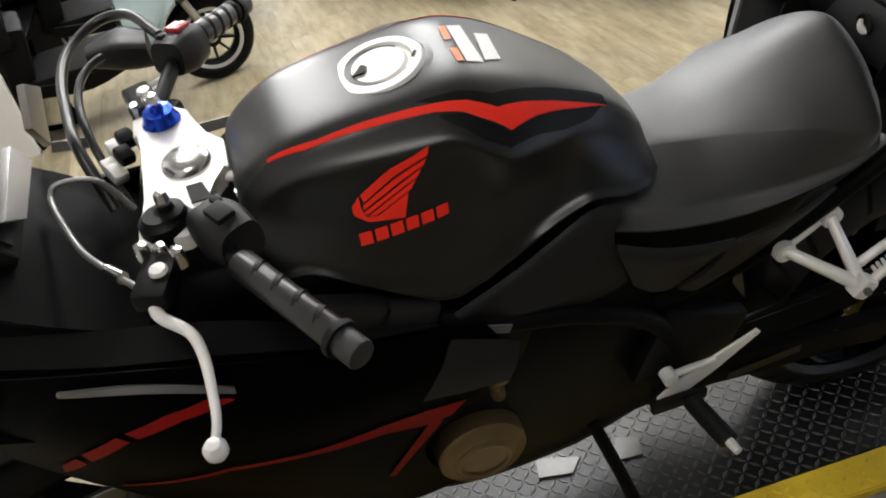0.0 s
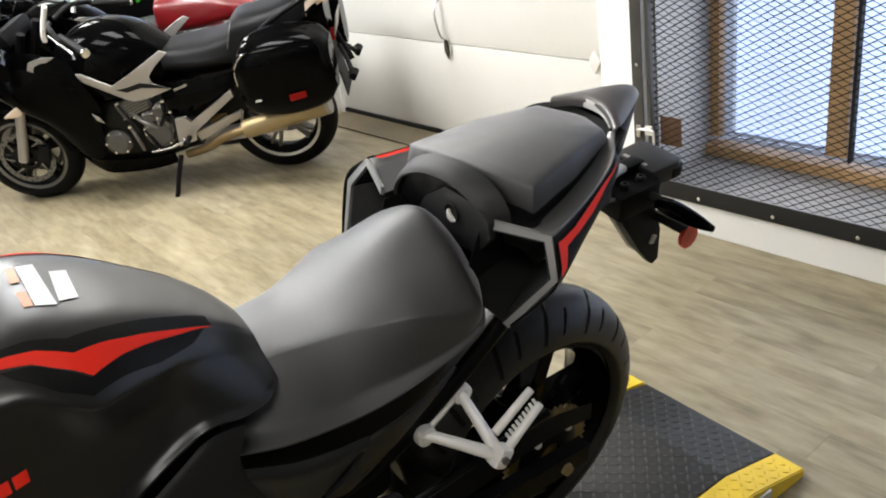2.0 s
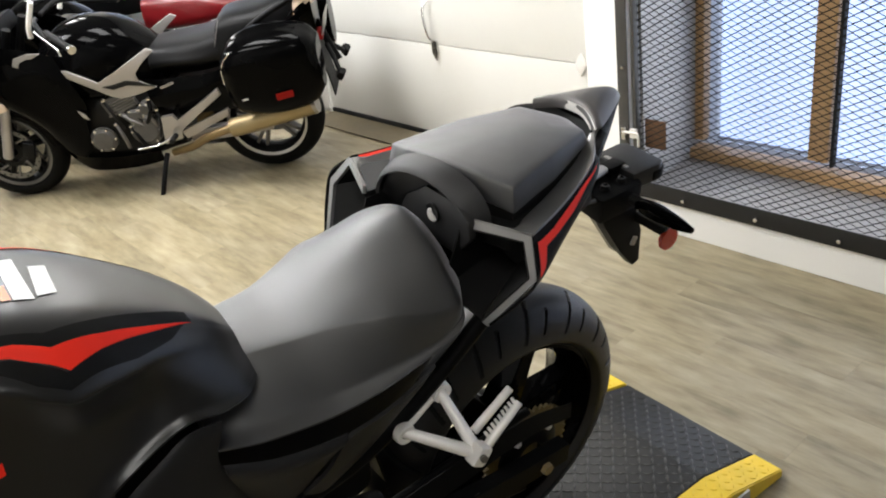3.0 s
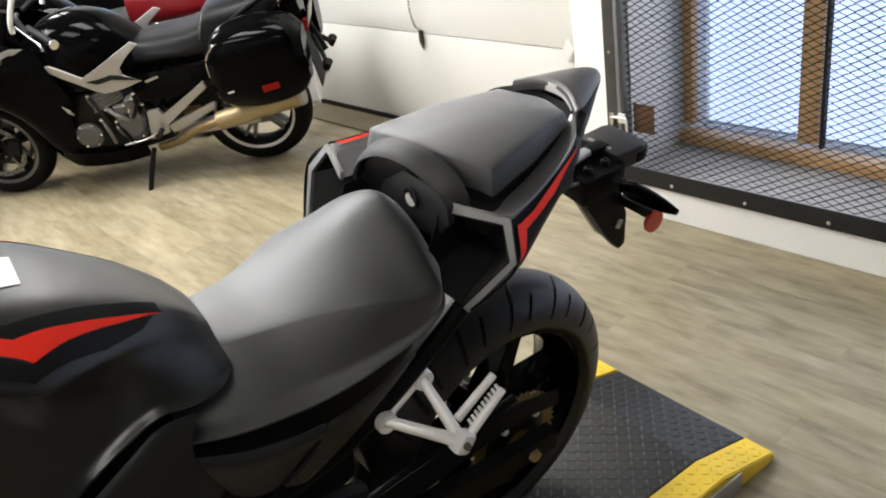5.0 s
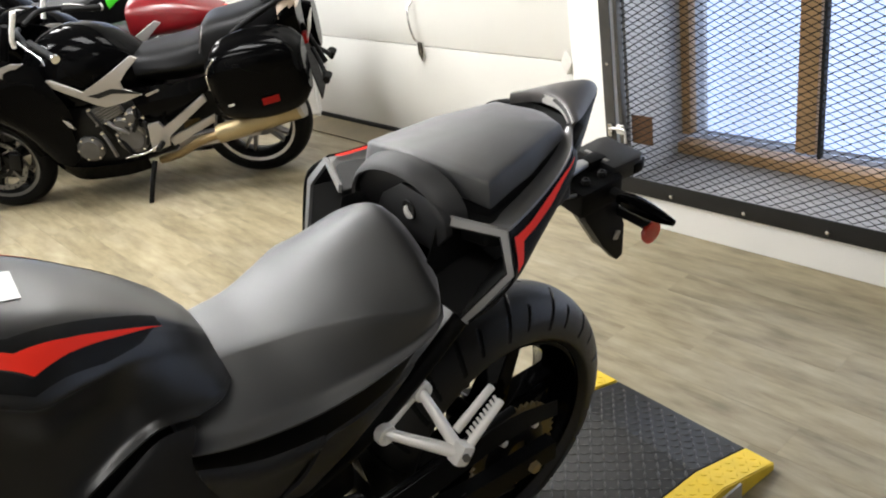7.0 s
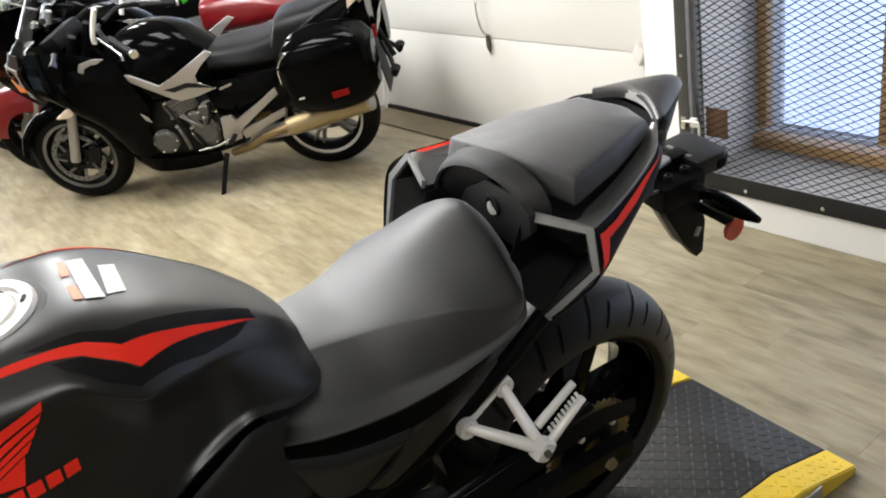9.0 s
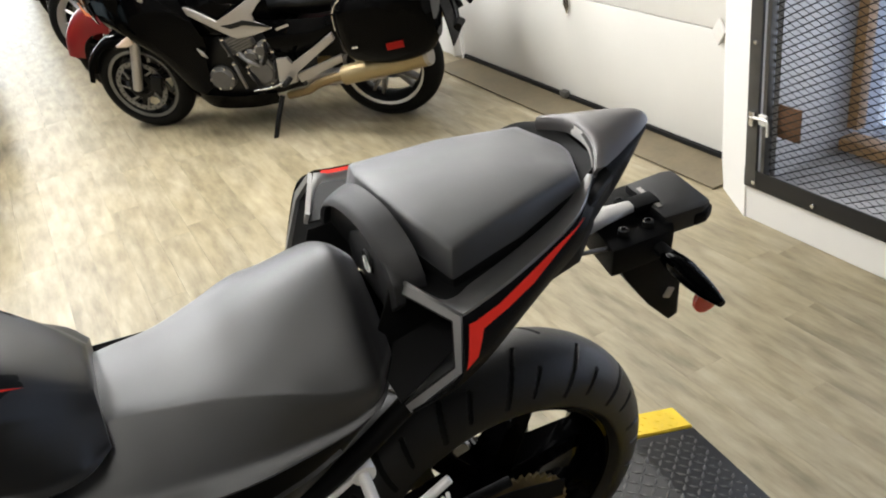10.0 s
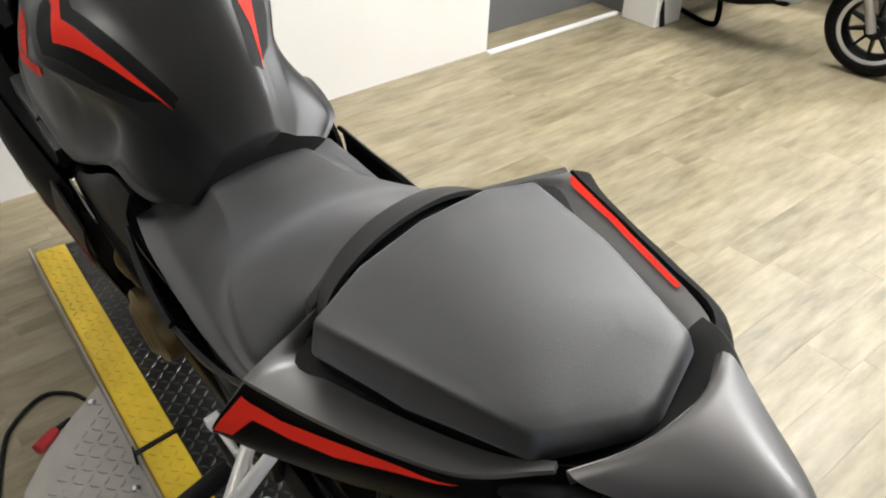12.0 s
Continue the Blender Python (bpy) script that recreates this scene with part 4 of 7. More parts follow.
    part("frame_core", loft([(-0.72, [(0, 0.78), (-0.09, 0.77), (-0.11, 0.68), (-0.09, 0.5), (0, 0.48)]), (-0.5, [(0, 0.78), (-0.095, 0.765), (-0.115, 0.68), (-0.1, 0.5), (0, 0.48)]), (-0.36, [(0, 0.74), (-0.1, 0.72), (-0.115, 0.66), (-0.1, 0.56), (0, 0.55)]), (-0.2, [(0, 0.78), (-0.1, 0.76), (-0.11, 0.73), (-0.09, 0.7), (0, 0.7)])], 4, 4), SEAL, bike, "black air box and battery tray")
    # pillion seat
    top = [(-0.104, 0, 0.977), (-0.1, 0.075, 0.972), (-0.087, 0.133, 0.96), (0.015, 0.11, 0.97), (0.116, 0.078, 0.97), (0.144, 0.01, 0.964)]
    rim = [(-0.112, 0, 0.94), (-0.108, 0.08, 0.93), (-0.094, 0.139, 0.913), (0.014, 0.115, 0.925), (0.122, 0.082, 0.941), (0.152, 0.012, 0.94)]
    low = [(-0.11, 0, 0.885), (-0.107, 0.075, 0.885), (-0.095, 0.136, 0.875), (0.01, 0.114, 0.888), (0.121, 0.083, 0.915), (0.152, 0.012, 0.928)]
    def ring(pts, k=1.0):
        left = [(x * k + 0.02 * (1 - k), -y * k, z * k * k + 0.982 * (1 - k * k) if k < 1 else z) for x, y, z in pts]
        return left + [(x, -y, z) for x, y, z in reversed(left[1:])]
    skirt = [(x, y, z + 0.006) for x, y, z in rim]
    bm = bmesh.new()
    under = [[bm.verts.new((x * k, y * k, z)) for x, y, z in ring(p)] for p, k in ((low, 0.93), (rim, 0.955), (skirt, 0.955))]
    for a, b in zip(under, under[1:]):
        for k in range(len(a)):
            bm.faces.new((a[k], a[(k + 1) % len(a)], b[(k + 1) % len(a)], b[k]))
    part("seat_pan", bm, SEAL, bike, "black seat pan under the cushion")
    bm = bmesh.new()
    rings = [[bm.verts.new(q) for q in ring(p, k)] for p, k in ((skirt, 1), (top, 1), (top, 0.85), (top, 0.65), (top, 0.4), (top, 0.18))]
    n = len(rings[0])
    for a, b in zip(rings, rings[1:]):
        for k in range(n):
            bm.faces.new((a[k], a[(k + 1) % n], b[(k + 1) % n], b[k]))
    bm.faces.new(rings[-1])
    bm.faces.new(rings[0][::-1])
    edges = [e for e in bm.edges if all(v in rings[0] or v in rings[1] for v in e.verts)]
    bmesh.ops.bevel(bm, geom=edges, offset=0.0045, segments=2, affect="EDGES", profile=0.5)
    bmesh.ops.subdivide_edges(bm, edges=[e for e in bm.edges if e.calc_length() > 0.03], cuts=2, use_grid_fill=True)
    seat2 = part("pillion_seat", bm, VINYL, bike, "black vinyl pillion seat")
    part("seat_base", slab([(-0.1, -0.13), (-0.106, 0), (-0.1, 0.13), (-0.08, 0.145), (0.0, 0.14), (0.1, 0.112), (0.162, 0.05), (0.162, -0.05), (0.1, -0.112), (0.0, -0.14), (-0.08, -0.145)], 0.03, "XY", 0.855, 0.006), SEAL, bike, "black seat base")
    arc = [(-0.1, 0.9), (-0.096, 0.92), (-0.077, 0.945), (-0.04, 0.963), (0, 0.968), (0.04, 0.963), (0.077, 0.945), (0.096, 0.92), (0.1, 0.9)]
    part("seat_strap", sheet([[(x, y * w, z + dz) for y, z in arc] for x, w, dz in ((-0.147, 0.98, -0.007), (-0.141, 1.0, 0.0), (-0.125, 1.05, 0.006), (-0.112, 1.1, 0.008))], 0.005, 3, 4), STRAP, seat2, "flat black grab strap")
    for x, w, dz in ((-0.1405, 1.005, 0.0012), (-0.122, 1.06, 0.0082)):
        part("seam", tube([(x, y * w, z + dz) for y, z in arc], 0.0011, 3, 6), GREYP, seat2, "stitched seam")
    part("seat_nose", sheet([[(x, y * w, 0.86 + (z - 0.86) * h) for y, z in arc] for x, w, h in ((-0.118, 0.7, 0.1), (-0.124, 0.9, 0.5), (-0.129, 0.96, 0.85), (-0.128, 0.98, 0.94), (-0.11, 0.98, 0.96))], 0.006, 4, 4), GREYP, seat2, "rounded black nose of the seat cushion")
    # the cushion sits a little lower on the right
    for ob in bike.children:
        if ob.name.split(".")[0] in ("pillion_seat", "seat_pan", "seat_base"):
            level = Matrix.Translation((0, -0.133, 0.955)) @ Matrix.Rotation(radians(-4.6), 4, "X") @ Matrix.Translation((0, 0.133, -0.955))
            for each in (ob, *ob.children):
                each.data.transform(level)
                for v in each.data.vertices:
                    v.co.x -= 0.13 * (v.co.y + 0.133) * min(1, max(0, (0.1 - v.co.x) / 0.2))
    # lock cover between the seats
    part("lock_cover", slab([(-0.116, 0.888), (-0.112, 0.917), (-0.085, 0.936), (-0.01, 0.935), (0.045, 0.894), (0.06, 0.868), (0.05, 0.84), (-0.08, 0.845)], 0.014, "YZ", -0.156, 0.004), COVER, bike, "dark grey plastic lock cover")
    part("lock_recess", lathe([(0.0005, -0.001), (0.011, -0.0012), (0.015, -0.003), (0.017, 0.0)], (-0.1575, -0.03, 0.898), "X", 24, closed=False), INKBLACK, bike)
    part("seat_lock", slab([(-0.041, 0.889), (-0.036, 0.885), (-0.029, 0.883), (-0.022, 0.886), (-0.019, 0.893), (-0.021, 0.902), (-0.026, 0.904), (-0.028, 0.897), (-0.034, 0.894)], 0.004, "YZ", -0.162, 0.001), ALU, bike, "bright crescent of the seat lock")
    # tail hump behind the seat
    def across(x, half, z, crown, bow):
        return [(x - bow * (k * k), half * k, z - crown * (abs(k) ** 1.7)) for k in (-1, -0.62, -0.25, 0.25, 0.62, 1)]
    part("tail_cowl", sheet([across(0.174, 0.074, 0.955, 0.014, 0.026), across(0.177, 0.076, 0.971, 0.017, 0.027), across(0.196, 0.068, 0.9745, 0.021, 0.026), across(0.224, 0.05, 0.9745, 0.02, 0.02), across(0.25, 0.032, 0.971, 0.014, 0.012), across(0.264, 0.019, 0.967, 0.009, 0.006), across(0.271, 0.009, 0.961, 0.004, 0.002)], 0.005, 5, 4), COWL, bike, "satin grey tail cowl")
    # front edge of the cowl; pale metal paints the highlight it catches
    lip = [across(x, half, z, 0.014, 0.026)[:4] for x, half, z in ((0.172, 0.0735, 0.956), (0.1725, 0.0745, 0.963), (0.174, 0.0755, 0.9705))]
    part("cowl_lip", sheet(lip, 0.003, 3, 4), ALU, bike, "front edge of the cowl, its highlight painted bright")
    part("seat_well", loft([
        (0.1, [(0, 0.922), (-0.07, 0.922), (-0.114, 0.93), (-0.112, 0.905), (-0.085, 0.872), (0, 0.87)]),
        (0.13, [(0, 0.927), (-0.06, 0.932), (-0.102, 0.942), (-0.1, 0.915), (-0.075, 0.88), (0, 0.878)]),
        (0.169, [(0, 0.947), (-0.045, 0.947), (-0.078, 0.944), (-0.078, 0.925), (-0.064, 0.889), (0, 0.887)]),
    ], 4, 4), SEAL, bike, "black recess behind the seat")
    # side cowls with hollow ducts
    for s in (-1, 1):
        def m(pts):
            if s > 0:
                return [(x - 0.045 * min(1, max(0, (0.1 - x) / 0.2)), 1.06 * y, z - 0.082 * (y + 0.133)) for x, y, z in pts]
            return [(x, -y, z) for x, y, z in pts]
        inner = [(-0.156, 0.1, 0.9), (-0.12, 0.187, 0.906), (-0.131, 0.214, 0.866), (-0.181, 0.17, 0.786)]
        outer = [(-0.146, 0.1, 0.914), (-0.109, 0.196, 0.918), (-0.128, 0.231, 0.869), (-0.178, 0.184, 0.78)]
        top = [[(-0.145, 0.1, 0.914), (-0.112, 0.146, 0.9), (-0.05, 0.136, 0.905), (0.03, 0.113, 0.915), (0.095, 0.09, 0.927), (0.136, 0.074, 0.95)],
               [(-0.124, 0.158, 0.916), (-0.1, 0.168, 0.91), (-0.04, 0.156, 0.914), (0.035, 0.131, 0.923), (0.095, 0.107, 0.934), (0.138, 0.077, 0.952)],
               [(-0.107, 0.197, 0.918), (-0.085, 0.19, 0.917), (-0.03, 0.173, 0.92), (0.04, 0.148, 0.928), (0.095, 0.122, 0.937), (0.14, 0.08, 0.952)]]
        panel = part("side_cowl", sheet([m(r) for r in top], 0.004, 4, 5), SIDECOWL, bike, "satin grey upper tail side cowl")
        rows = [[(-0.106, 0.196, 0.918), (-0.127, 0.232, 0.868), (-0.15, 0.215, 0.825), (-0.176, 0.188, 0.783)],
                [(-0.085, 0.19, 0.917), (-0.09, 0.215, 0.87), (-0.1, 0.2, 0.825), (-0.11, 0.178, 0.783)],
                [(-0.03, 0.173, 0.92), (-0.03, 0.188, 0.885), (-0.035, 0.176, 0.845), (-0.04, 0.157, 0.805)],
                [(0.04, 0.148, 0.928), (0.04, 0.158, 0.905), (0.038, 0.148, 0.87), (0.035, 0.125, 0.837)],
                [(0.095, 0.125, 0.937), (0.1, 0.129, 0.92), (0.1, 0.118, 0.88), (0.098, 0.094, 0.838)],
                [(0.14, 0.069, 0.951), (0.15, 0.083, 0.93), (0.152, 0.08, 0.895), (0.15, 0.064, 0.855)],
                [(0.2, 0.045, 0.953), (0.205, 0.053, 0.937), (0.206, 0.05, 0.91), (0.2, 0.04, 0.882)],
                [(0.264, 0.013, 0.957), (0.268, 0.016, 0.952), (0.27, 0.011, 0.944), (0.266, 0.008, 0.934)]]
        if s > 0:
            # the right-hand skirt stands further out
            flare = ((0, 0), (0.014, 0.012), (0.022, 0.01), (0.02, 0.0))
            rows = [[(x, y + dy * min(1, 3 * y), z + dz * min(1, 3 * y)) for (x, y, z), (dy, dz) in zip(r, flare)] for r in rows]
        side = part("lower_cowl", sheet([m(r) for r in rows], 0.004, 5, 5), PANEL, bike, "matt black lower tail cowl")
        ptree = tree_of(side)
        red = [(0.0955, 0.9355), (0.04, 0.9255), (-0.01, 0.9165), (-0.059, 0.908), (-0.0935, 0.907), (-0.103, 0.909), (-0.122, 0.871), (-0.103, 0.874), (-0.086, 0.896), (-0.046, 0.899), (-0.003, 0.906), (0.037, 0.918), (0.09, 0.9335)]
        if s < 0:
            part("red_stripe", wrapped(m([(x, 0.25, z) for x, z in red]), ptree, (0, -s, 0), 0.2, 0.0015, 0.012), RED, side, "red stripe decal")
        else:
            edge = [[Vector(a).lerp(Vector(b), f) for a, b in zip(m(top[1])[:4], m(top[2])[:4])] for f in (0.66, 0.97)]
            back = [Vector(m(r)[4]) for r in (top[1], top[2])]
            for line, f in zip(edge, (0.66, 0.97)):
                line[0] = line[0].lerp(line[1], 0.45)
                line[3] = line[3].lerp(back[0].lerp(back[1], f), 0.4)
            edge[0][0] = edge[1][0].lerp(edge[0][0], 0.4)
            part("red_stripe", wrapped([(p.x, p.y, 1.0) for p in edge[0] + edge[1][::-1]], tree_of(panel), (0, 0, -1), 0.2, 0.0015, 0.012), RED, panel, "red stripe decal")
        if s > 0:
            inner = [(x - 0.006, y - 0.02, z - 0.008) for x, y, z in inner]
        part("duct_trim", ribbon([Vector(a).lerp(Vector(b), 0.3 if s < 0 else 0.6) for a, b in zip(m(inner), m(outer))], m(outer), 0.006), TRIM, panel, "grey metallic duct trim")
        back = [(-0.02, 0.09, 0.9), (-0.01, 0.15, 0.905), (-0.03, 0.165, 0.87), (-0.07, 0.13, 0.81)]
        part("duct_liner", ribbon([Vector(a).lerp(Vector(b), 0.3 if s < 0 else 0.6) for a, b in zip(m(inner), m(outer))], m(back), 0.003), SEAL, panel, "black inside of the duct")
        part("duct_back", ribbon(m([back[0], (-0.07, 0.07, 0.82)]), m([back[1], back[3]]), 0.003), SEAL, panel, "black inside of the duct")
        part("duct_floor", ribbon(m([(-0.186, 0.178, 0.795), (-0.19, 0.09, 0.8), (-0.155, 0.09, 0.9)]), m([(-0.07, 0.13, 0.81), (-0.07, 0.08, 0.82), (-0.02, 0.085, 0.9)]), 0.003), SEAL, panel, "black inside of the duct")
    # tail bracket with plate holder and lamps
    tail = part("plate_bracket", slab([(0.192, -0.066), (0.205, 0.062), (0.305, 0.066), (0.312, 0.05), (0.312, -0.045), (0.3, -0.066)], 0.05, "XY", 0.745, 0.006), PANEL, bike, "black plastic plate bracket")
    for x, y in ((0.227, -0.04), (0.27, -0.04), (0.222, 0.026), (0.263, 0.024)):
        part("bolt", lathe([(0.0005, 0.007), (0.004, 0.007), (0.004, 0.01), (0.008, 0.009), (0.009, 0.0)], (x, y, 0.796), "Z", 14, closed=False), SEAL, tail, "black hex bolt")
    part("bracket_arm", loft([(0.172, [(0, 0.806), (-0.021, 0.805), (-0.022, 0.798), (0, 0.797)]), (0.21, [(0, 0.812), (-0.017, 0.811), (-0.018, 0.803), (0, 0.802)]), (0.272, [(0, 0.812), (-0.008, 0.811), (-0.009, 0.803), (0, 0.802)])], 3, 3), RIMLIP, tail, "bare aluminium arm")
    part("arm_cover", box((0.045, 0.03, 0.02), (0.288, 0.0, 0.803), 0.005), PANEL, tail, "black arm end cover")
    part("bracket_arm", rod((0.14, -0.05, 0.8), (0.21, -0.048, 0.785), 0.0035), GREYMETAL, tail, "thin grey strut")
    housing = part("lamp_housing", slab([(0.292, -0.05), (0.292, 0.05), (0.36, 0.052), (0.378, 0.046), (0.378, -0.046), (0.36, -0.054)], 0.036, "XY", 0.772, 0.005), GREYP, tail, "dark grey lamp housing")
    part("housing_lip", slab([(0.345, -0.056), (0.345, 0.054), (0.366, 0.055), (0.384, 0.047), (0.384, -0.047), (0.366, -0.057)], 0.02, "XY", 0.776, 0.004), PANEL, housing, "black rear edge of the housing")
    part("label_strip", box((0.008, 0.056, 0.0015), (0.302, 0.003, 0.8088), 0.0004), SILVER, tail, "pale lettering reduced to a bar")
    part("plate_holder", slab([(0.205, 0.765), (0.312, 0.742), (0.345, 0.66), (0.35, 0.585), (0.332, 0.578), (0.285, 0.634), (0.238, 0.704)], 0.024, "XZ", -0.045, 0.004), PANEL, tail, "tapering black plate holder")
    part("plate_holder", slab([(0.215, 0.765), (0.315, 0.745), (0.35, 0.66), (0.355, 0.59), (0.338, 0.58)], 0.05, "XZ", -0.02, 0.006), BLACK, tail, "glossy black rear face of the plate holder")
    part("holder_clip", box((0.014, 0.004, 0.02), (0.322, -0.047, 0.645), 0.002, (0, 25, 0)), SILVER, tail, "small pale clip")
    part("lamp_stalk", tube([(0.272, -0.05, 0.772), (0.275, -0.08, 0.77), (0.276, -0.1, 0.768)], 0.011), SEAL, tail, "black rubber indicator stalk")
    part("lamp_stalk", tube([(0.272, 0.05, 0.772), (0.275, 0.08, 0.77), (0.276, 0.1, 0.768)], 0.011), SEAL, tail, "black rubber indicator stalk")
    for s in (-1, 1):
        part("indicator", loft([(-0.035, [(0, 0.01), (-0.01, 0.007), (-0.012, 0), (-0.01, -0.009), (0, -0.012)]), (0.0, [(0, 0.015), (-0.013, 0.011), (-0.016, 0), (-0.013, -0.012), (0, -0.016)]), (0.05, [(0, 0.012), (-0.01, 0.008), (-0.013, 0), (-0.01, -0.01), (0, -0.013)]), (0.085, [(0, 0.006), (-0.005, 0.003), (-0.006, 0), (-0.005, -0.004), (0, -0.006)])], 4, 4), BLACK, tail, "smoked black indicator").matrix_local = pose(0.276, s * 0.118, 0.768, -4, 0, -90 if s < 0 else 90)
        part("reflector", lathe([(0.0005, -0.006), (0.019, -0.005), (0.023, 0), (0.023, 0.006), (0.0005, 0.008)], (0, 0, 0), "X", 32, closed=False), LENSRED, tail, "round red reflector").matrix_local = pose(0.333, s * 0.115, 0.682, 0, 0, 180 - s * 88)
        part("reflector_arm", box((0.012, 0.075, 0.02), (0.325, s * 0.08, 0.7), 0.003), SEAL, tail)
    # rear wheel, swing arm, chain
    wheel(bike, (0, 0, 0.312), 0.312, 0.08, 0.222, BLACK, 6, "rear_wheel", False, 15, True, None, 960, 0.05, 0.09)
    for s in (-1, 1):
        part("swing_arm", sheet([[(-0.46, s * 0.1, 0.37), (-0.3, s * 0.115, 0.365), (-0.12, s * 0.125, 0.35), (0.06, s * 0.13, 0.34)], [(-0.46, s * 0.1, 0.3), (-0.3, s * 0.115, 0.3), (-0.12, s * 0.125, 0.3), (0.06, s * 0.13, 0.295)]], 0.03, 3, 4), PANEL, bike, "black box-section swing arm")
        part("axle_block", box((0.045, 0.012, 0.044), (0.012, s * 0.146, 0.314), 0.004), ALU, bike, "bright chain adjuster")
        part("adjuster_bolt", rod((0.034, s * 0.146, 0.314), (0.068, s * 0.146, 0.312), 0.005, 0.005, 10), STEEL, bike, "bright adjuster bolt")
        part("adjuster_cap", box((0.01, 0.03, 0.04), (0.058, s * 0.14, 0.313), 0.003), ALU, bike)
        part("axle_nut", lathe([(0.0005, 0.016), (0.012, 0.016), (0.013, 0.012), (0.016, 0.0)], (0, -0.152, 0.314), "Y", 6, closed=False) if s > 0 else lathe([(0.0005, -0.016), (0.012, -0.016), (0.013, -0.012), (0.016, 0.0)], (0, -0.152, 0.314), "Y", 6, closed=False), GOLDPIPE, bike)
    teeth = [(0.108 if k % 4 in (0, 1) else 0.0995, 2 * math.pi * k / 168) for k in range(168)]
    bm = slab([(r * math.cos(a), 0.312 + r * math.sin(a)) for r, a in teeth], 0.006, "XZ", -0.103, 0)
    part("sprocket", bm, SPROCKET, bike, "oily brown toothed rear sprocket", False)
    part("sprocket_hub", lathe([(0.03, -0.012), (0.062, -0.012), (0.075, -0.004), (0.075, 0.004), (0.03, 0.006)], (0, -0.103, 0.312), "Y", 36), DARK, bike, "black sprocket carrier")
    for k in range(5):
        a = 2 * math.pi * k / 5 + 0.9
        part("sprocket_bolt", lathe([(0.0005, -0.012), (0.007, -0.011), (0.009, -0.003)], (0.068 * math.cos(a), -0.11, 0.312 + 0.068 * math.sin(a)), "Y", 12, closed=False), ALU, bike, "bright sprocket bolt")
    part("chain", tube([(0.0, -0.1, 0.42), (-0.25, -0.1, 0.405), (-0.47, -0.1, 0.385)], 0.009), DARK, bike, "dark drive chain")
    part("chain", tube([(0.0, -0.1, 0.205), (-0.25, -0.1, 0.26), (-0.47, -0.1, 0.32)], 0.009), DARK, bike, "dark drive chain")
    part("chain_guard", sheet([[(-0.45, -0.13, 0.43), (-0.25, -0.135, 0.45), (-0.05, -0.14, 0.46), (0.08, -0.135, 0.42)], [(-0.45, -0.14, 0.39), (-0.25, -0.15, 0.41), (-0.05, -0.15, 0.425), (0.07, -0.145, 0.395)]], 0.003, 3, 4), PANEL, bike, "black chain guard")
    part("chain_label", slab([(-0.37, 0.315), (-0.16, 0.335), (-0.16, 0.355), (-0.37, 0.335)], 0.002, "XZ", -0.1495, 0), GREYP, bike, "grey warning label on the swing arm")
    part("silencer", loft([(-0.36, [(0, 0.06), (-0.04, 0.045), (-0.05, 0), (-0.04, -0.045), (0, -0.06)]), (-0.1, [(0, 0.075), (-0.05, 0.055), (-0.062, 0), (-0.05, -0.055), (0, -0.075)]), (0.12, [(0, 0.07), (-0.045, 0.05), (-0.055, 0), (-0.045, -0.05), (0, -0.07)]), (0.14, [(0, 0.05), (-0.03, 0.04), (-0.04, 0), (-0.03, -0.04), (0, -0.05)])], 4, 4), STEEL, bike, "bright steel silencer").matrix_local = pose(-0.1, 0.19, 0.36, 0, -14, 0)
    # passenger peg hangers
    for s in (-1, 1):
        front, up, rear = Vector((-0.321, s * 0.156, 0.63)), Vector((-0.243, s * 0.146, 0.662)), Vector((-0.243, s * 0.243, 0.602))
        hanger = part("peg_hanger", rod(front, up, 0.006, 0.006, 10), ALU, bike, "cast aluminium passenger peg hanger")
        for a, b, r0, r1 in ((front, rear, 0.0085, 0.011), (up, rear, 0.008, 0.0105)):
            part("hanger_arm", rod(a, b, r0, r1, 10, bevel=0.003), ALU, hanger)
        for q in (front, up):
            part("hanger_boss", lathe([(0.0005, s * 0.004), (0.007, s * 0.004), (0.008, s * 0.01), (0.0165, s * 0.011), (0.0175, s * 0.006), (0.0175, -s * 0.012)], q, "Y", 24, closed=False), ALU, hanger)
        part("hanger_knuckle", box((0.028, 0.026, 0.036), rear, 0.007, (0, 35, 0)), ALU, hanger)
        part("knuckle_pin", rod(rear + Vector((-0.002, s * 0.012, 0.004)), rear + Vector((-0.004, s * 0.019, 0.006)), 0.006), GREYMETAL, hanger, "dull pivot pin")
        a0, a1 = rear + Vector((0.014, 0.0, 0.004)), Vector((-0.153, s * 0.233, 0.646))
        peg = part("folding_peg", rod(a0, a1, 0.0075, 0.0065, 10, bevel=0.002), ALU, hanger, "ribbed folding footpeg")
        b0, b1 = Vector((-0.222, s * 0.205, 0.604)), Vector((-0.142, s * 0.2, 0.645))
        part("peg_rail", rod(b0, b1, 0.0075, 0.0065, 10, bevel=0.002), ALU, peg)
        for k in range(9):
            q = a0.lerp(a1, 0.16 + 0.095 * k)
            part("peg_rib", rod(q, q.lerp(b0.lerp(b1, 0.16 + 0.095 * k), 0.5), 0.0032, 0.0028, 8), ALU, peg)
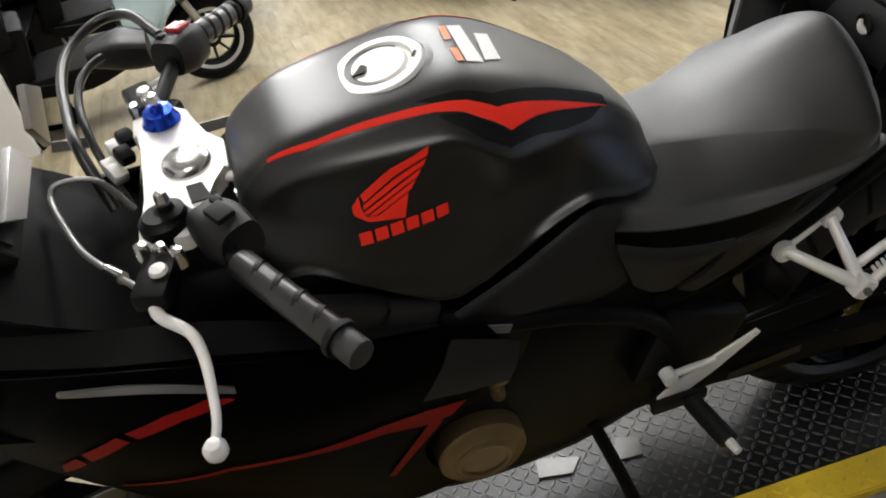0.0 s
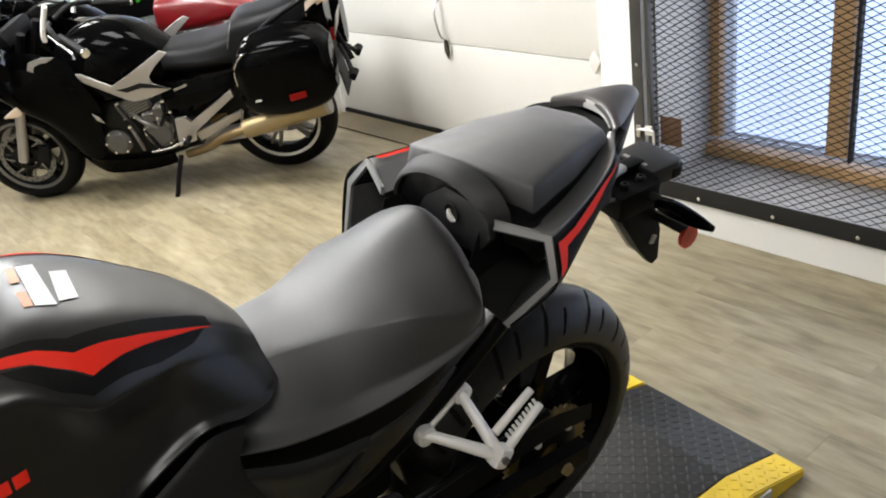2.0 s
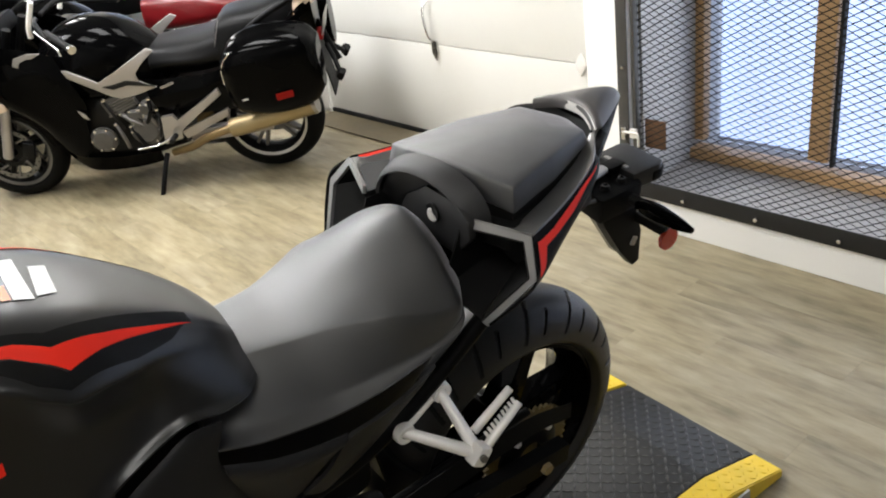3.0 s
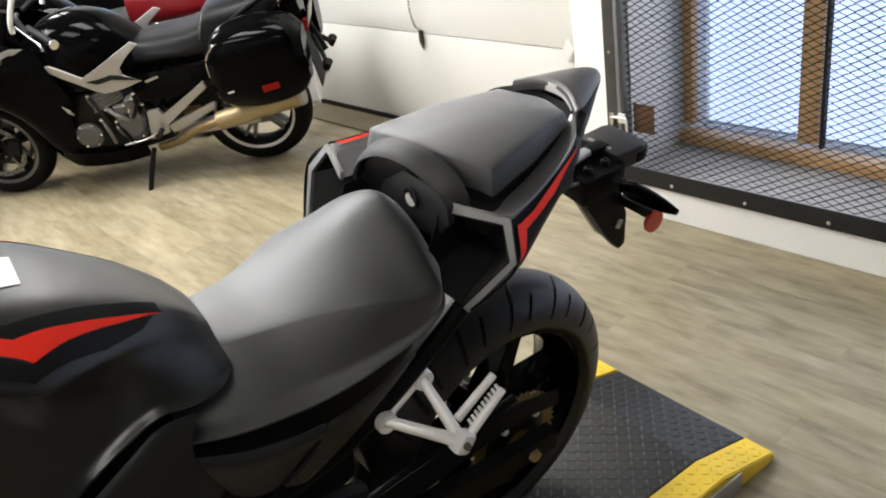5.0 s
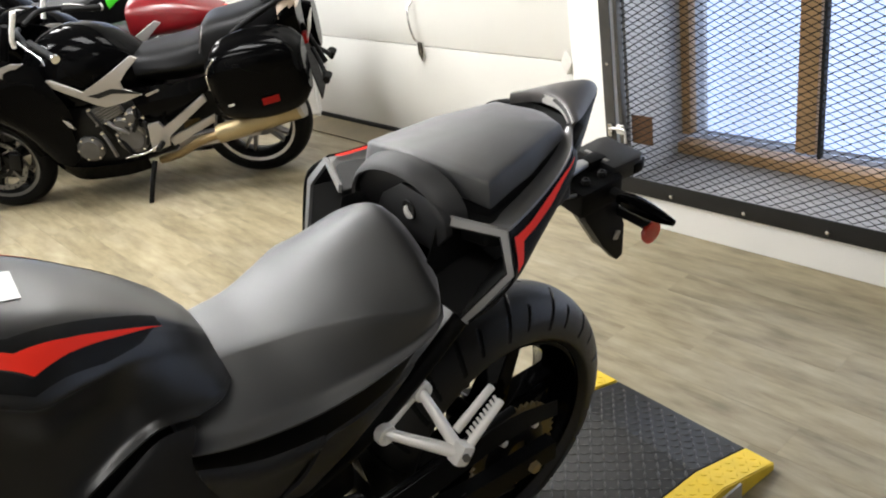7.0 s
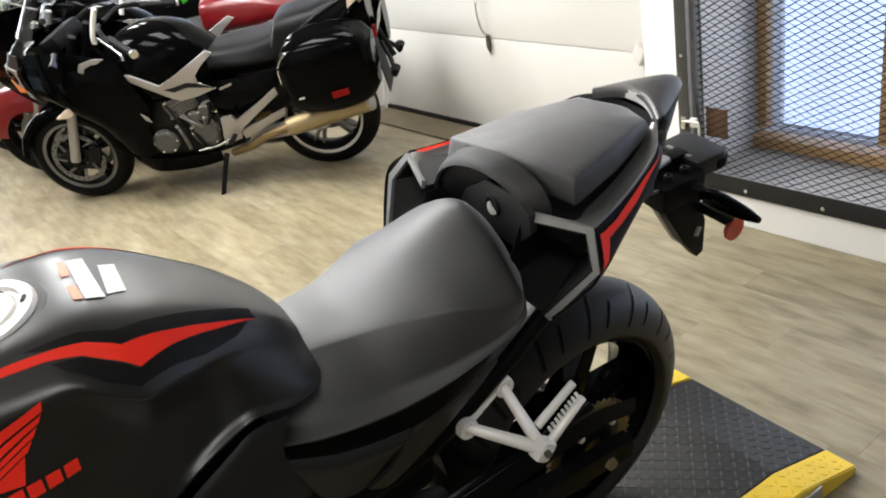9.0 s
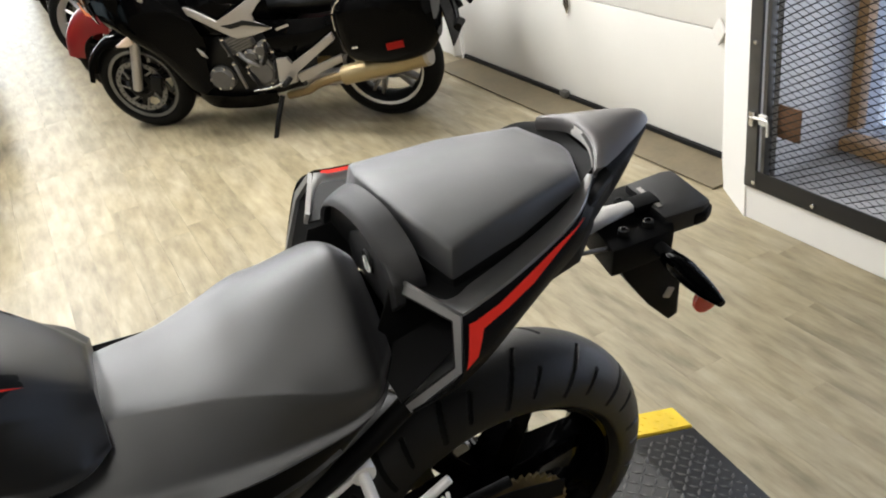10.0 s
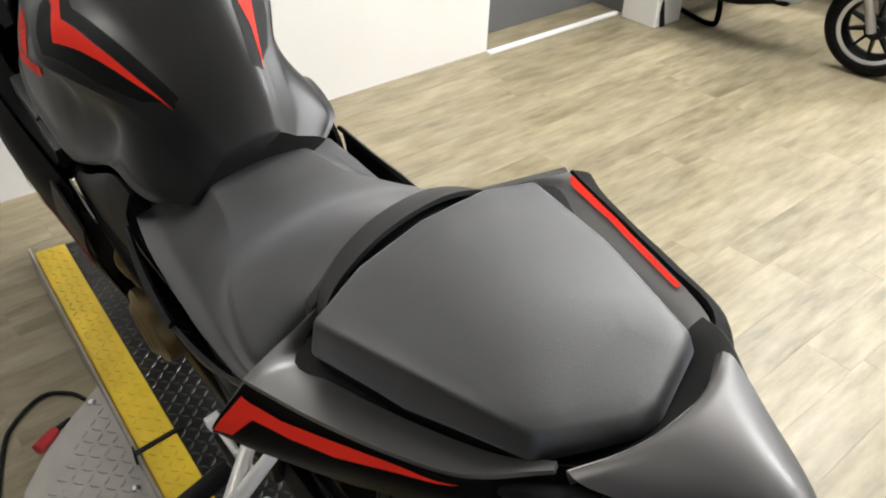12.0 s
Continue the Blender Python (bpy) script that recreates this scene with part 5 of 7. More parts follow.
    # frame covers under tank and seat
    for s in (-1, 1):
        shroud = [[(-0.832, 0.166, 0.735), (-0.746, 0.163, 0.773), (-0.668, 0.155, 0.811), (-0.627, 0.149, 0.827), (-0.583, 0.145, 0.82)],
                  [(-0.828, 0.172, 0.729), (-0.742, 0.171, 0.763), (-0.667, 0.163, 0.8), (-0.63, 0.156, 0.815), (-0.59, 0.151, 0.806)],
                  [(-0.815, 0.171, 0.718), (-0.735, 0.173, 0.735), (-0.672, 0.17, 0.752), (-0.635, 0.163, 0.77), (-0.602, 0.158, 0.778)],
                  [(-0.795, 0.168, 0.702), (-0.725, 0.171, 0.7), (-0.66, 0.168, 0.705), (-0.62, 0.164, 0.722), (-0.59, 0.16, 0.738)],
                  [(-0.775, 0.158, 0.688), (-0.71, 0.16, 0.675), (-0.65, 0.16, 0.667), (-0.605, 0.157, 0.67), (-0.565, 0.15, 0.68)]]
        part("frame_shroud", sheet([[(x, s * y, z) for x, y, z in r] for r in shroud], 0.006, 5, 5), SIDE, bike, "dark grey moulded shroud under the tank")
        cover = [[(-0.602, 0.165, 0.765), (-0.54, 0.176, 0.743), (-0.48, 0.183, 0.732), (-0.432, 0.185, 0.727)],
                 [(-0.598, 0.171, 0.757), (-0.54, 0.183, 0.733), (-0.48, 0.189, 0.724), (-0.437, 0.189, 0.719)],
                 [(-0.585, 0.166, 0.72), (-0.545, 0.173, 0.7), (-0.495, 0.178, 0.697), (-0.455, 0.181, 0.703)],
                 [(-0.565, 0.155, 0.665), (-0.545, 0.158, 0.648), (-0.52, 0.16, 0.638), (-0.502, 0.162, 0.643)]]
        part("side_cover", sheet([[(x, s * y, z) for x, y, z in r] for r in cover], 0.006, 5, 5), SIDE, bike, "dark grey side cover under the seat")
        rear_cover = [[(-0.424, 0.187, 0.727), (-0.37, 0.183, 0.727), (-0.31, 0.176, 0.736), (-0.268, 0.168, 0.748)],
                      [(-0.438, 0.185, 0.716), (-0.39, 0.182, 0.71), (-0.34, 0.175, 0.712), (-0.302, 0.166, 0.716)],
                      [(-0.468, 0.179, 0.672), (-0.43, 0.175, 0.66), (-0.39, 0.169, 0.664), (-0.347, 0.161, 0.68)],
                      [(-0.5, 0.165, 0.638), (-0.47, 0.16, 0.617), (-0.44, 0.155, 0.62), (-0.402, 0.15, 0.64)]]
        part("rear_side_cover", sheet([[(x, s * y, z) for x, y, z in r] for r in rear_cover], 0.006, 5, 5), SIDE, bike, "dark grey side cover under the seat")
        part("sub_frame", tube([(-0.52, s * 0.135, 0.58), (-0.38, s * 0.14, 0.61), (-0.25, s * 0.145, 0.69), (-0.16, s * 0.16, 0.78)], 0.014), PANEL, bike, "black tubular sub-frame")
        part("frame_tube", tube([(-0.9, s * 0.15, 0.74), (-0.837, s * 0.163, 0.72), (-0.767, s * 0.168, 0.69), (-0.654, s * 0.168, 0.652), (-0.56, s * 0.16, 0.59), (-0.5, s * 0.15, 0.514), (-0.475, s * 0.14, 0.42), (-0.47, s * 0.12, 0.32)], 0.0165), PANEL, bike, "black frame tube")
        inset = [[(-0.85, 0.207, 0.735), (-0.8, 0.206, 0.71), (-0.758, 0.205, 0.688)], [(-0.875, 0.214, 0.69), (-0.82, 0.213, 0.668), (-0.768, 0.211, 0.65)], [(-0.905, 0.216, 0.642), (-0.84, 0.213, 0.627), (-0.78, 0.208, 0.615)]]
        part("fairing_inset", sheet([[(x, s * y, z) for x, y, z in r] for r in inset], 0.004, 4, 4), SIDE, bike, "dark grey fairing inset panel")
    part("frame_label", box((0.085, 0.002, 0.016), (-0.802, -0.186, 0.707), 0.0005, (0, 22, 0)), TRIM, bike, "grey metal label strip")
    part("rear_inner_fender", sheet([[(-0.32, y, 0.45), (-0.34, y, 0.6), (-0.28, y, 0.72), (-0.12, y, 0.79), (0.1, y, 0.84)] for y in (-0.09, 0, 0.09)], 0.004, 3, 4), PANEL, bike, "black inner rear mudguard")
    # engine
    part("crankcase", loft([(-0.98, [(0, 0.52), (-0.1, 0.5), (-0.13, 0.4), (-0.11, 0.26), (0, 0.24)]), (-0.85, [(0, 0.62), (-0.13, 0.6), (-0.15, 0.42), (-0.13, 0.24), (0, 0.22)]), (-0.65, [(0, 0.62), (-0.13, 0.6), (-0.14, 0.42), (-0.12, 0.23), (0, 0.22)]), (-0.5, [(0, 0.6), (-0.1, 0.57), (-0.12, 0.4), (-0.1, 0.25), (0, 0.24)])], 4, 4), DARK, bike, "black engine block")
    part("cylinder_head", box((0.26, 0.3, 0.2), (-0.85, 0, 0.63), 0.02, (0, 20, 0)), DARK, bike)
    part("generator_cover", lathe([(0.0005, -0.032), (0.05, -0.032), (0.056, -0.026), (0.068, -0.024), (0.074, -0.018), (0.076, 0.03)], (-0.83, -0.16, 0.4), "Y", 56, closed=False), GOLD, bike, "bronze round engine cover")
    part("cover_step", lathe([(0.036, -0.034), (0.042, -0.036), (0.047, -0.033)], (-0.83, -0.16, 0.4), "Y", 48), GOLD, bike)
    part("water_fitting", tube([(-0.785, -0.15, 0.5), (-0.79, -0.17, 0.56), (-0.775, -0.175, 0.6), (-0.77, -0.16, 0.63)], 0.012), GOLD, bike, "bronze coloured clutch cable bracket")
    part("fitting_nut", lathe([(0.0005, 0.02), (0.01, 0.02), (0.012, 0.0), (0.008, -0.02)], (-0.78, -0.175, 0.585), "Z", 8, closed=False), GOLDPIPE, bike)
    # linkage, shock and exhaust between engine and rear wheel
    part("shock_absorber", rod((-0.42, 0.0, 0.66), (-0.46, 0.0, 0.32), 0.045, 0.045, 20), DARK, bike, "black shock absorber")
    part("exhaust_box", box((0.3, 0.2, 0.14), (-0.52, 0.02, 0.26), 0.03), DARK, bike, "dark exhaust collector box")
    part("battery_box", box((0.26, 0.16, 0.26), (-0.46, 0.0, 0.56), 0.03), DARK, bike, "black battery box")
    part("swing_arm_pivot", box((0.12, 0.2, 0.16), (-0.5, 0, 0.36), 0.02), DARK, bike)
    part("hub_guard", box((0.16, 0.03, 0.16), (-0.46, -0.145, 0.46), 0.012, (0, 20, 0)), DARK, bike, "black heel plate behind the peg")
    # foot controls
    part("heel_guard", slab([(-0.545, 0.372), (-0.5, 0.42), (-0.44, 0.452), (-0.36, 0.492), (-0.352, 0.482), (-0.42, 0.425), (-0.47, 0.39), (-0.53, 0.36)], 0.005, "XZ", -0.185, 0.0015), ALU, bike, "bare aluminium heel guard")
    part("shift_lever", tube([(-0.512, -0.185, 0.447), (-0.47, -0.185, 0.45), (-0.43, -0.185, 0.45)], 0.006), ALU, bike, "aluminium shift lever")
    part("shift_pivot", lathe([(0.0005, -0.012), (0.012, -0.01), (0.013, 0.012)], (-0.512, -0.187, 0.447), "Y", 16, closed=False), ALU, bike)
    peg = part("footpeg", rod((-0.475, -0.2, 0.38), (-0.458, -0.29, 0.38), 0.016, 0.017, 12, bevel=0.003), SEAL, bike, "black rubber footpeg")
    part("peg_tip", rod((-0.458, -0.29, 0.38), (-0.454, -0.312, 0.38), 0.008, 0.007, 10), ALU, peg)
    part("peg_mount", box((0.1, 0.02, 0.03), (-0.49, -0.185, 0.375), 0.006), DARK, bike)
    part("side_stand", tube([(-0.62, -0.13, 0.3), (-0.58, -0.2, 0.16), (-0.53, -0.29, -0.035)], 0.012), PANEL, bike, "black side stand")
    part("stand_foot", box((0.06, 0.04, 0.01), (-0.52, -0.295, -0.045), 0.003, (-10, 0, 0)), STEEL, bike)
    # lower fairing
    for s in (-1, 1):
        fair = [[(-1.46, 0.1, 0.83), (-1.34, 0.16, 0.85), (-1.2, 0.2, 0.845), (-1.06, 0.205, 0.8), (-0.94, 0.2, 0.765), (-0.8, 0.19, 0.73)],
                [(-1.48, 0.11, 0.76), (-1.34, 0.185, 0.775), (-1.2, 0.225, 0.765), (-1.06, 0.23, 0.73), (-0.94, 0.222, 0.7), (-0.785, 0.2, 0.685)],
                [(-1.42, 0.13, 0.66), (-1.32, 0.18, 0.665), (-1.2, 0.215, 0.655), (-1.06, 0.225, 0.63), (-0.96, 0.215, 0.605), (-0.82, 0.2, 0.6)],
                [(-1.28, 0.15, 0.5), (-1.22, 0.17, 0.5), (-1.14, 0.19, 0.49), (-1.06, 0.2, 0.48), (-0.99, 0.2, 0.47), (-0.92, 0.195, 0.5)],
                [(-1.14, 0.13, 0.34), (-1.1, 0.14, 0.33), (-1.05, 0.15, 0.32), (-1.0, 0.155, 0.31), (-0.94, 0.16, 0.31), (-0.88, 0.16, 0.32)]]
        shell = part("side_fairing", sheet([[(x, s * y, z) for x, y, z in r] for r in fair], 0.004, 5, 5), BLACKMATT, bike, "black side fairing")
        ft = tree_of(shell)
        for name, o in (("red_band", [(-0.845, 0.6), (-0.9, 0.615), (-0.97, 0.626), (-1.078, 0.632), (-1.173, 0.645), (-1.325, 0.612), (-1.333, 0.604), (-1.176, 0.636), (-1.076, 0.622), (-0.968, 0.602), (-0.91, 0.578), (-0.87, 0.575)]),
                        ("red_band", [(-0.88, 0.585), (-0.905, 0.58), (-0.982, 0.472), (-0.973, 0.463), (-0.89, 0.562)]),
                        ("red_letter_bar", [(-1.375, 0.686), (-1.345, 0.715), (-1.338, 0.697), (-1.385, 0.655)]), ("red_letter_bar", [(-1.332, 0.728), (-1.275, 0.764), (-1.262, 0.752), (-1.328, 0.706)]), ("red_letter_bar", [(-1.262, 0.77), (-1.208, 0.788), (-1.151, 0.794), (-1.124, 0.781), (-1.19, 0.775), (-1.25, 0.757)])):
            part(name, wrapped([(x, s * 0.25, z) for x, z in o], ft, (0, -s, 0), 0.2, 0.0015, 0.03), DULLRED, shell, "red fairing graphic, darkened to put the flank's shade in its colour")
        part("air_slot", sheet([[(-1.31, s * 0.19, 0.845), (-1.22, s * 0.212, 0.84), (-1.12, s * 0.224, 0.8)], [(-1.31, s * 0.187, 0.837), (-1.22, s * 0.219, 0.832), (-1.12, s * 0.228, 0.792)]], 0.006, 3, 4), GREYMETAL, bike, "thin grey fairing edge strip")
        part("fairing_inner", sheet([[(-1.4, s * 0.1, 0.88), (-1.25, s * 0.15, 0.88), (-1.12, s * 0.17, 0.86), (-1.0, s * 0.17, 0.8), (-0.88, s * 0.165, 0.76)], [(-1.38, s * 0.14, 0.86), (-1.25, s * 0.19, 0.86), (-1.12, s * 0.2, 0.83), (-1.0, s * 0.2, 0.785), (-0.86, s * 0.19, 0.745)]], 0.004, 4, 4), PANEL, bike, "black inner fairing panel")
        part("panel_block", box((0.1, 0.03, 0.05), (-0.97, s * 0.17, 0.8), 0.006, (0, 22, 0)), GREYP, bike)
        part("panel_block", box((0.07, 0.03, 0.045), (-0.89, s * 0.172, 0.768), 0.006, (0, 22, 0)), GREYP, bike)
    # front end
    wheel(bike, (-1.41, 0, 0.3), 0.3, 0.06, 0.218, BLACK, 6, "front_wheel", True, 0, "left", None, 128)
    part("front_mudguard", sheet([[(-1.41 + 0.325 * math.cos(a), y, 0.3 + 0.325 * math.sin(a)) for a in (0.6, 1.1, 1.6, 2.1, 2.6)] for y in (-0.075, 0, 0.075)], 0.004, 3, 5), PANEL, bike, "black front mudguard")
    for s in (-1, 1):
        low, high = Vector((-1.42, s * 0.1, 0.3)), Vector((-1.125, s * 0.105, 0.975))
        part("fork_leg", rod(low, low.lerp(high, 0.55), 0.027), DARK, bike, "black fork slider")
        part("fork_tube", rod(low.lerp(high, 0.5), high, 0.021), STEEL, bike, "bright fork tube")
        part("fork_cap", lathe([(0.0005, 0.022), (0.008, 0.022), (0.01, 0.014), (0.02, 0.012), (0.022, 0.002), (0.026, -0.004)], high + Vector((0, 0, 0.0)), "Z", 24, closed=False), BLUE if s > 0 else DARK, bike, "blue anodised fork cap" if s > 0 else "fork cap under the black bar clamp")
        part("cap_bolt", lathe([(0.0005, 0.012), (0.007, 0.011), (0.009, 0.0)], high + Vector((0, 0, 0.026)), "Z", 6, closed=False), STEEL, bike)
    part("top_clamp", slab([(-1.165, -0.09), (-1.165, -0.13), (-1.11, -0.138), (-1.09, -0.12), (-1.075, -0.05), (-1.05, -0.03), (-1.05, 0.03), (-1.075, 0.05), (-1.09, 0.12), (-1.11, 0.138), (-1.165, 0.13), (-1.165, 0.09), (-1.15, 0.05), (-1.15, -0.05)], 0.024, "XY", 0.945, 0.005), ALU, bike, "bright cast aluminium top clamp")
    part("stem_nut", lathe([(0.0005, 0.01), (0.024, 0.01), (0.03, 0.006), (0.032, 0.0)], (-1.1, 0.0, 0.969), "Z", 32, closed=False), STEEL, bike, "bright steering stem nut")
    part("clamp_window", slab([(-1.1, -0.085), (-1.075, -0.085), (-1.085, -0.05), (-1.105, -0.05)], 0.004, "XY", 0.967, 0), SEAL, bike, "dark pocket in the top clamp")
    part("ignition_lock", rod((-1.045, 0, 0.93), (-1.04, 0, 0.95), 0.022), DARK, bike)
    for s in (-1, 1):
        # the right bar shows its switch nearer the end
        if s < 0:
            a, b, mid, g0 = Vector((-1.112, -0.1, 0.968)), Vector((-0.963, -0.373, 0.958)), Vector((-1.068, -0.15, 0.97)), Vector((-1.058, -0.205, 0.966))
        else:
            a, b, mid, g0 = Vector((-1.13, 0.14, 0.97)), Vector((-0.98, 0.405, 0.953)), Vector((-1.085, 0.265, 0.978)), Vector((-1.056, 0.29, 0.98))
        d = (b - g0).normalized()
        part("handlebar", tube([a, mid, g0, b - d * 0.02], 0.011), DARK, bike, "black clip-on handlebar")
        grip = part("grip", rod(g0, b - d * 0.035, 0.0175, 0.017, 20, bevel=0.003), GRIP, bike, "ribbed black rubber grip")
        for k in range(4):
            q = g0.lerp(b, 0.16 + 0.17 * k)
            part("grip_ring", rod(q, q + d * 0.004 + Vector((0.004, 0, 0)), 0.0183, 0.0183, 20), SEAL, grip)
        part("bar_end", rod(b - d * 0.03, b, 0.0165, 0.0165, 20, bevel=0.003), COVER, bike, "dark grey bar-end weight")
        part("bar_end_ring", rod(b - d * 0.036, b - d * 0.028, 0.0215, 0.0215, 20), SEAL, bike)
        switch = part("switch_housing", loft([(-0.035, [(0, 0.022), (-0.02, 0.019), (-0.026, 0), (-0.022, -0.022), (0, -0.026)]), (0, [(0, 0.031), (-0.024, 0.026), (-0.033, 0), (-0.026, -0.026), (0, -0.032)]), (0.035, [(0, 0.027), (-0.02, 0.022), (-0.027, 0), (-0.022, -0.022), (0, -0.028)])], 4, 4), SIDE, bike, "dark switch housing")
        turn = d.to_track_quat("X", "Z").to_matrix().to_4x4()
        switch.matrix_local = Matrix.Translation(mid) @ turn
        part("switch_button", box((0.03, 0.024, 0.01), (0.005, 0.0, 0.031), 0.003), REDPLASTIC if s > 0 else SEAL, switch, "red stop switch" if s > 0 else "black rocker switch")
        if s > 0:
            part("switch_mark", box((0.01, 0.006, 0.001), (0.012, -0.004, 0.0365), 0.0002), WHITE, switch, "white mark")
        part("switch_button", box((0.014, 0.012, 0.008), (-0.02, 0.012, 0.026), 0.003), SEAL, switch)
        part("bar_clamp", lathe([(0.0005, 0.02), (0.018, 0.02), (0.022, 0.014), (0.026, 0.012), (0.028, -0.02)], (-1.135, s * 0.11, 0.968), "Z", 24, closed=False) if s < 0 else box((0.05, 0.05, 0.03), (-1.13, 0.15, 0.95), 0.009, (0, 0, -32)), DARK, bike, "black clip-on clamp")
        for dx, dy in ((-0.03, -0.075), (-0.012, -0.1), (-0.05, -0.06)):
            part("clamp_screw", lathe([(0.0005, 0.01), (0.007, 0.009), (0.0085, 0.0), (0.0085, -0.014)], (-1.11 + dx, s * 0.11 + (dy if s < 0 else -dy) * 0.6, 0.972), "Z", 14, closed=False), STEEL, bike)
        perch = part("lever_perch", box((0.04, 0.07, 0.026), (-1.15, s * 0.185, 0.958), 0.007, (0, 0, s * 18)), DARK, bike, "dark lever perch")
        part("pivot_bolt", lathe([(0.0005, 0.006), (0.009, 0.005), (0.0105, 0.0)], (-1.144, s * 0.186, 0.972), "Z", 20, closed=False), ALU, perch, "bright pivot bolt")
        blade = [(-1.158, 0.2, 0.953), (-1.154, 0.228, 0.948), (-1.127, 0.257, 0.942), (-1.118, 0.283, 0.935), (-1.116, 0.315, 0.925), (-1.118, 0.353, 0.91), (-1.126, 0.374, 0.898)]
        lever = part("clutch_lever" if s < 0 else "brake_lever", tube([(x, s * y, z) for x, y, z in blade], 0.0078, 6, 10, None, 0.0045), ALU, bike, "polished aluminium lever")
        part("lever_ball", lathe([(0.0005, 0.013), (0.008, 0.011), (0.0125, 0.004), (0.0125, -0.004), (0.008, -0.011), (0.0005, -0.013)], (-1.126, s * 0.378, 0.896), "Z", 20, closed=False), ALU, lever)
    part("clutch_cable", tube([(-1.17, -0.18, 0.945), (-1.214, -0.114, 0.935), (-1.243, -0.071, 0.94), (-1.268, -0.005, 0.95), (-1.275, 0.03, 0.955), (-1.262, 0.044, 0.96), (-1.218, 0.041, 0.95), (-1.19, 0.03, 0.9)], 0.0042), TRIM, bike, "grey clutch cable")
    part("cable_adjuster", rod((-1.214, -0.114, 0.935), (-1.195, -0.14, 0.938), 0.007, 0.008, 12), STEEL, bike)
    part("brake_hose", tube([(-1.11, 0.3, 0.99), (-1.15, 0.37, 1.0), (-1.2, 0.385, 0.995), (-1.245, 0.34, 0.985), (-1.257, 0.27, 0.98), (-1.25, 0.18, 0.975), (-1.237, 0.1, 0.965), (-1.215, 0.04, 0.9)], 0.008), GRIP, bike, "black brake hose")
    part("brake_hose", tube([(-1.15, 0.31, 0.985), (-1.21, 0.28, 0.985), (-1.235, 0.22, 0.975), (-1.225, 0.13, 0.95), (-1.2, 0.06, 0.88)], 0.006), GRIP, bike, "black brake hose")
    part("brake_reservoir", loft([(-1.22, [(0.3, 0.985), (0.315, 0.99), (0.335, 0.985), (0.33, 0.965), (0.305, 0.965)]), (-1.17, [(0.28, 0.995), (0.31, 1.0), (0.345, 0.995), (0.34, 0.955), (0.29, 0.955)]), (-1.13, [(0.27, 0.99), (0.3, 0.995), (0.33, 0.99), (0.325, 0.955), (0.28, 0.955)])], 4, 4, False), SIDE, bike, "dark brake fluid reservoir")
    for x, y, z in ((-1.185, 0.09, 0.945), (-1.2, 0.075, 0.93), (-1.18, 0.12, 0.95), (-1.21, 0.1, 0.925), (-1.2, 0.125, 0.935)):
        part("wiring_plug", box((0.022, 0.026, 0.018), (x, y, z), 0.005, (20, 10, 30)), ALU if z < 0.94 else DARK, bike, "pale wiring plug")
    for quad, mat, name in (([(0.229, 1.009), (0.291, 0.966), (0.199, 0.922), (0.163, 0.977)], SILVER, "fairing_stay"), ([(0.059, 1.022), (0.101, 0.969), (-0.022, 0.969), (-0.079, 1.014)], ALU, "dash_edge")):
        part(name, slab(quad, 0.012, "YZ", -1.306, 0.003), mat, bike, "bright faceted stay beside the dash")
    part("fairing_lip", ribbon([(-1.13, 0.2, 0.872), (-1.035, 0.2, 0.872), (-0.98, 0.2, 0.865)], [(-1.12, 0.205, 0.888), (-1.03, 0.205, 0.886), (-0.98, 0.205, 0.88)], 0.004), SILVER, bike, "pale inner edge of the fairing")
    part("fairing_lip", ribbon([(-1.3, 0.2, 0.91), (-1.245, 0.2, 0.9)], [(-1.295, 0.205, 0.924), (-1.24, 0.205, 0.915)], 0.004), SILVER, bike, "pale inner edge of the fairing")
    part("lock_bracket", tube([(-1.06, -0.03, 0.955), (-1.03, -0.045, 0.95), (-1.03, -0.075, 0.935), (-1.06, -0.09, 0.93)], 0.007), ALU, bike, "bright ignition bracket")
    part("clamp_bolt", lathe([(0.0005, 0.008), (0.008, 0.007), (0.01, 0.0)], (-1.045, -0.06, 0.945), "Z", 8, closed=False), STEEL, bike)
    part("inner_dash", sheet([[(-1.2, -0.14, 0.84), (-1.2, 0, 0.86), (-1.2, 0.14, 0.84)], [(-1.32, -0.15, 0.93), (-1.32, 0, 0.96), (-1.32, 0.15, 0.93)], [(-1.42, -0.12, 1.0), (-1.42, 0, 1.03), (-1.42, 0.12, 1.0)]], 0.006, 4, 5), PANEL, bike, "black inner cockpit panel")
    dash = part("dash", box((0.03, 0.16, 0.1), (-1.345, 0.0, 0.985), 0.012, (0, -40, 0)), SEAL, bike, "black instrument cluster")
    part("dash_screen", box((0.003, 0.13, 0.072), (-1.332, 0.0, 0.996), 0.001, (0, -40, 0)), SIDE, dash, "dark grey instrument screen")
    part("windscreen", sheet([[(-1.36, -0.15, 1.02), (-1.42, -0.08, 1.05), (-1.44, 0, 1.06), (-1.42, 0.08, 1.05), (-1.36, 0.15, 1.02)], [(-1.27, -0.12, 1.13), (-1.3, -0.07, 1.15), (-1.31, 0, 1.16), (-1.3, 0.07, 1.15), (-1.27, 0.12, 1.13)]], 0.004, 4, 4), GLASSY, bike, "smoked windscreen")
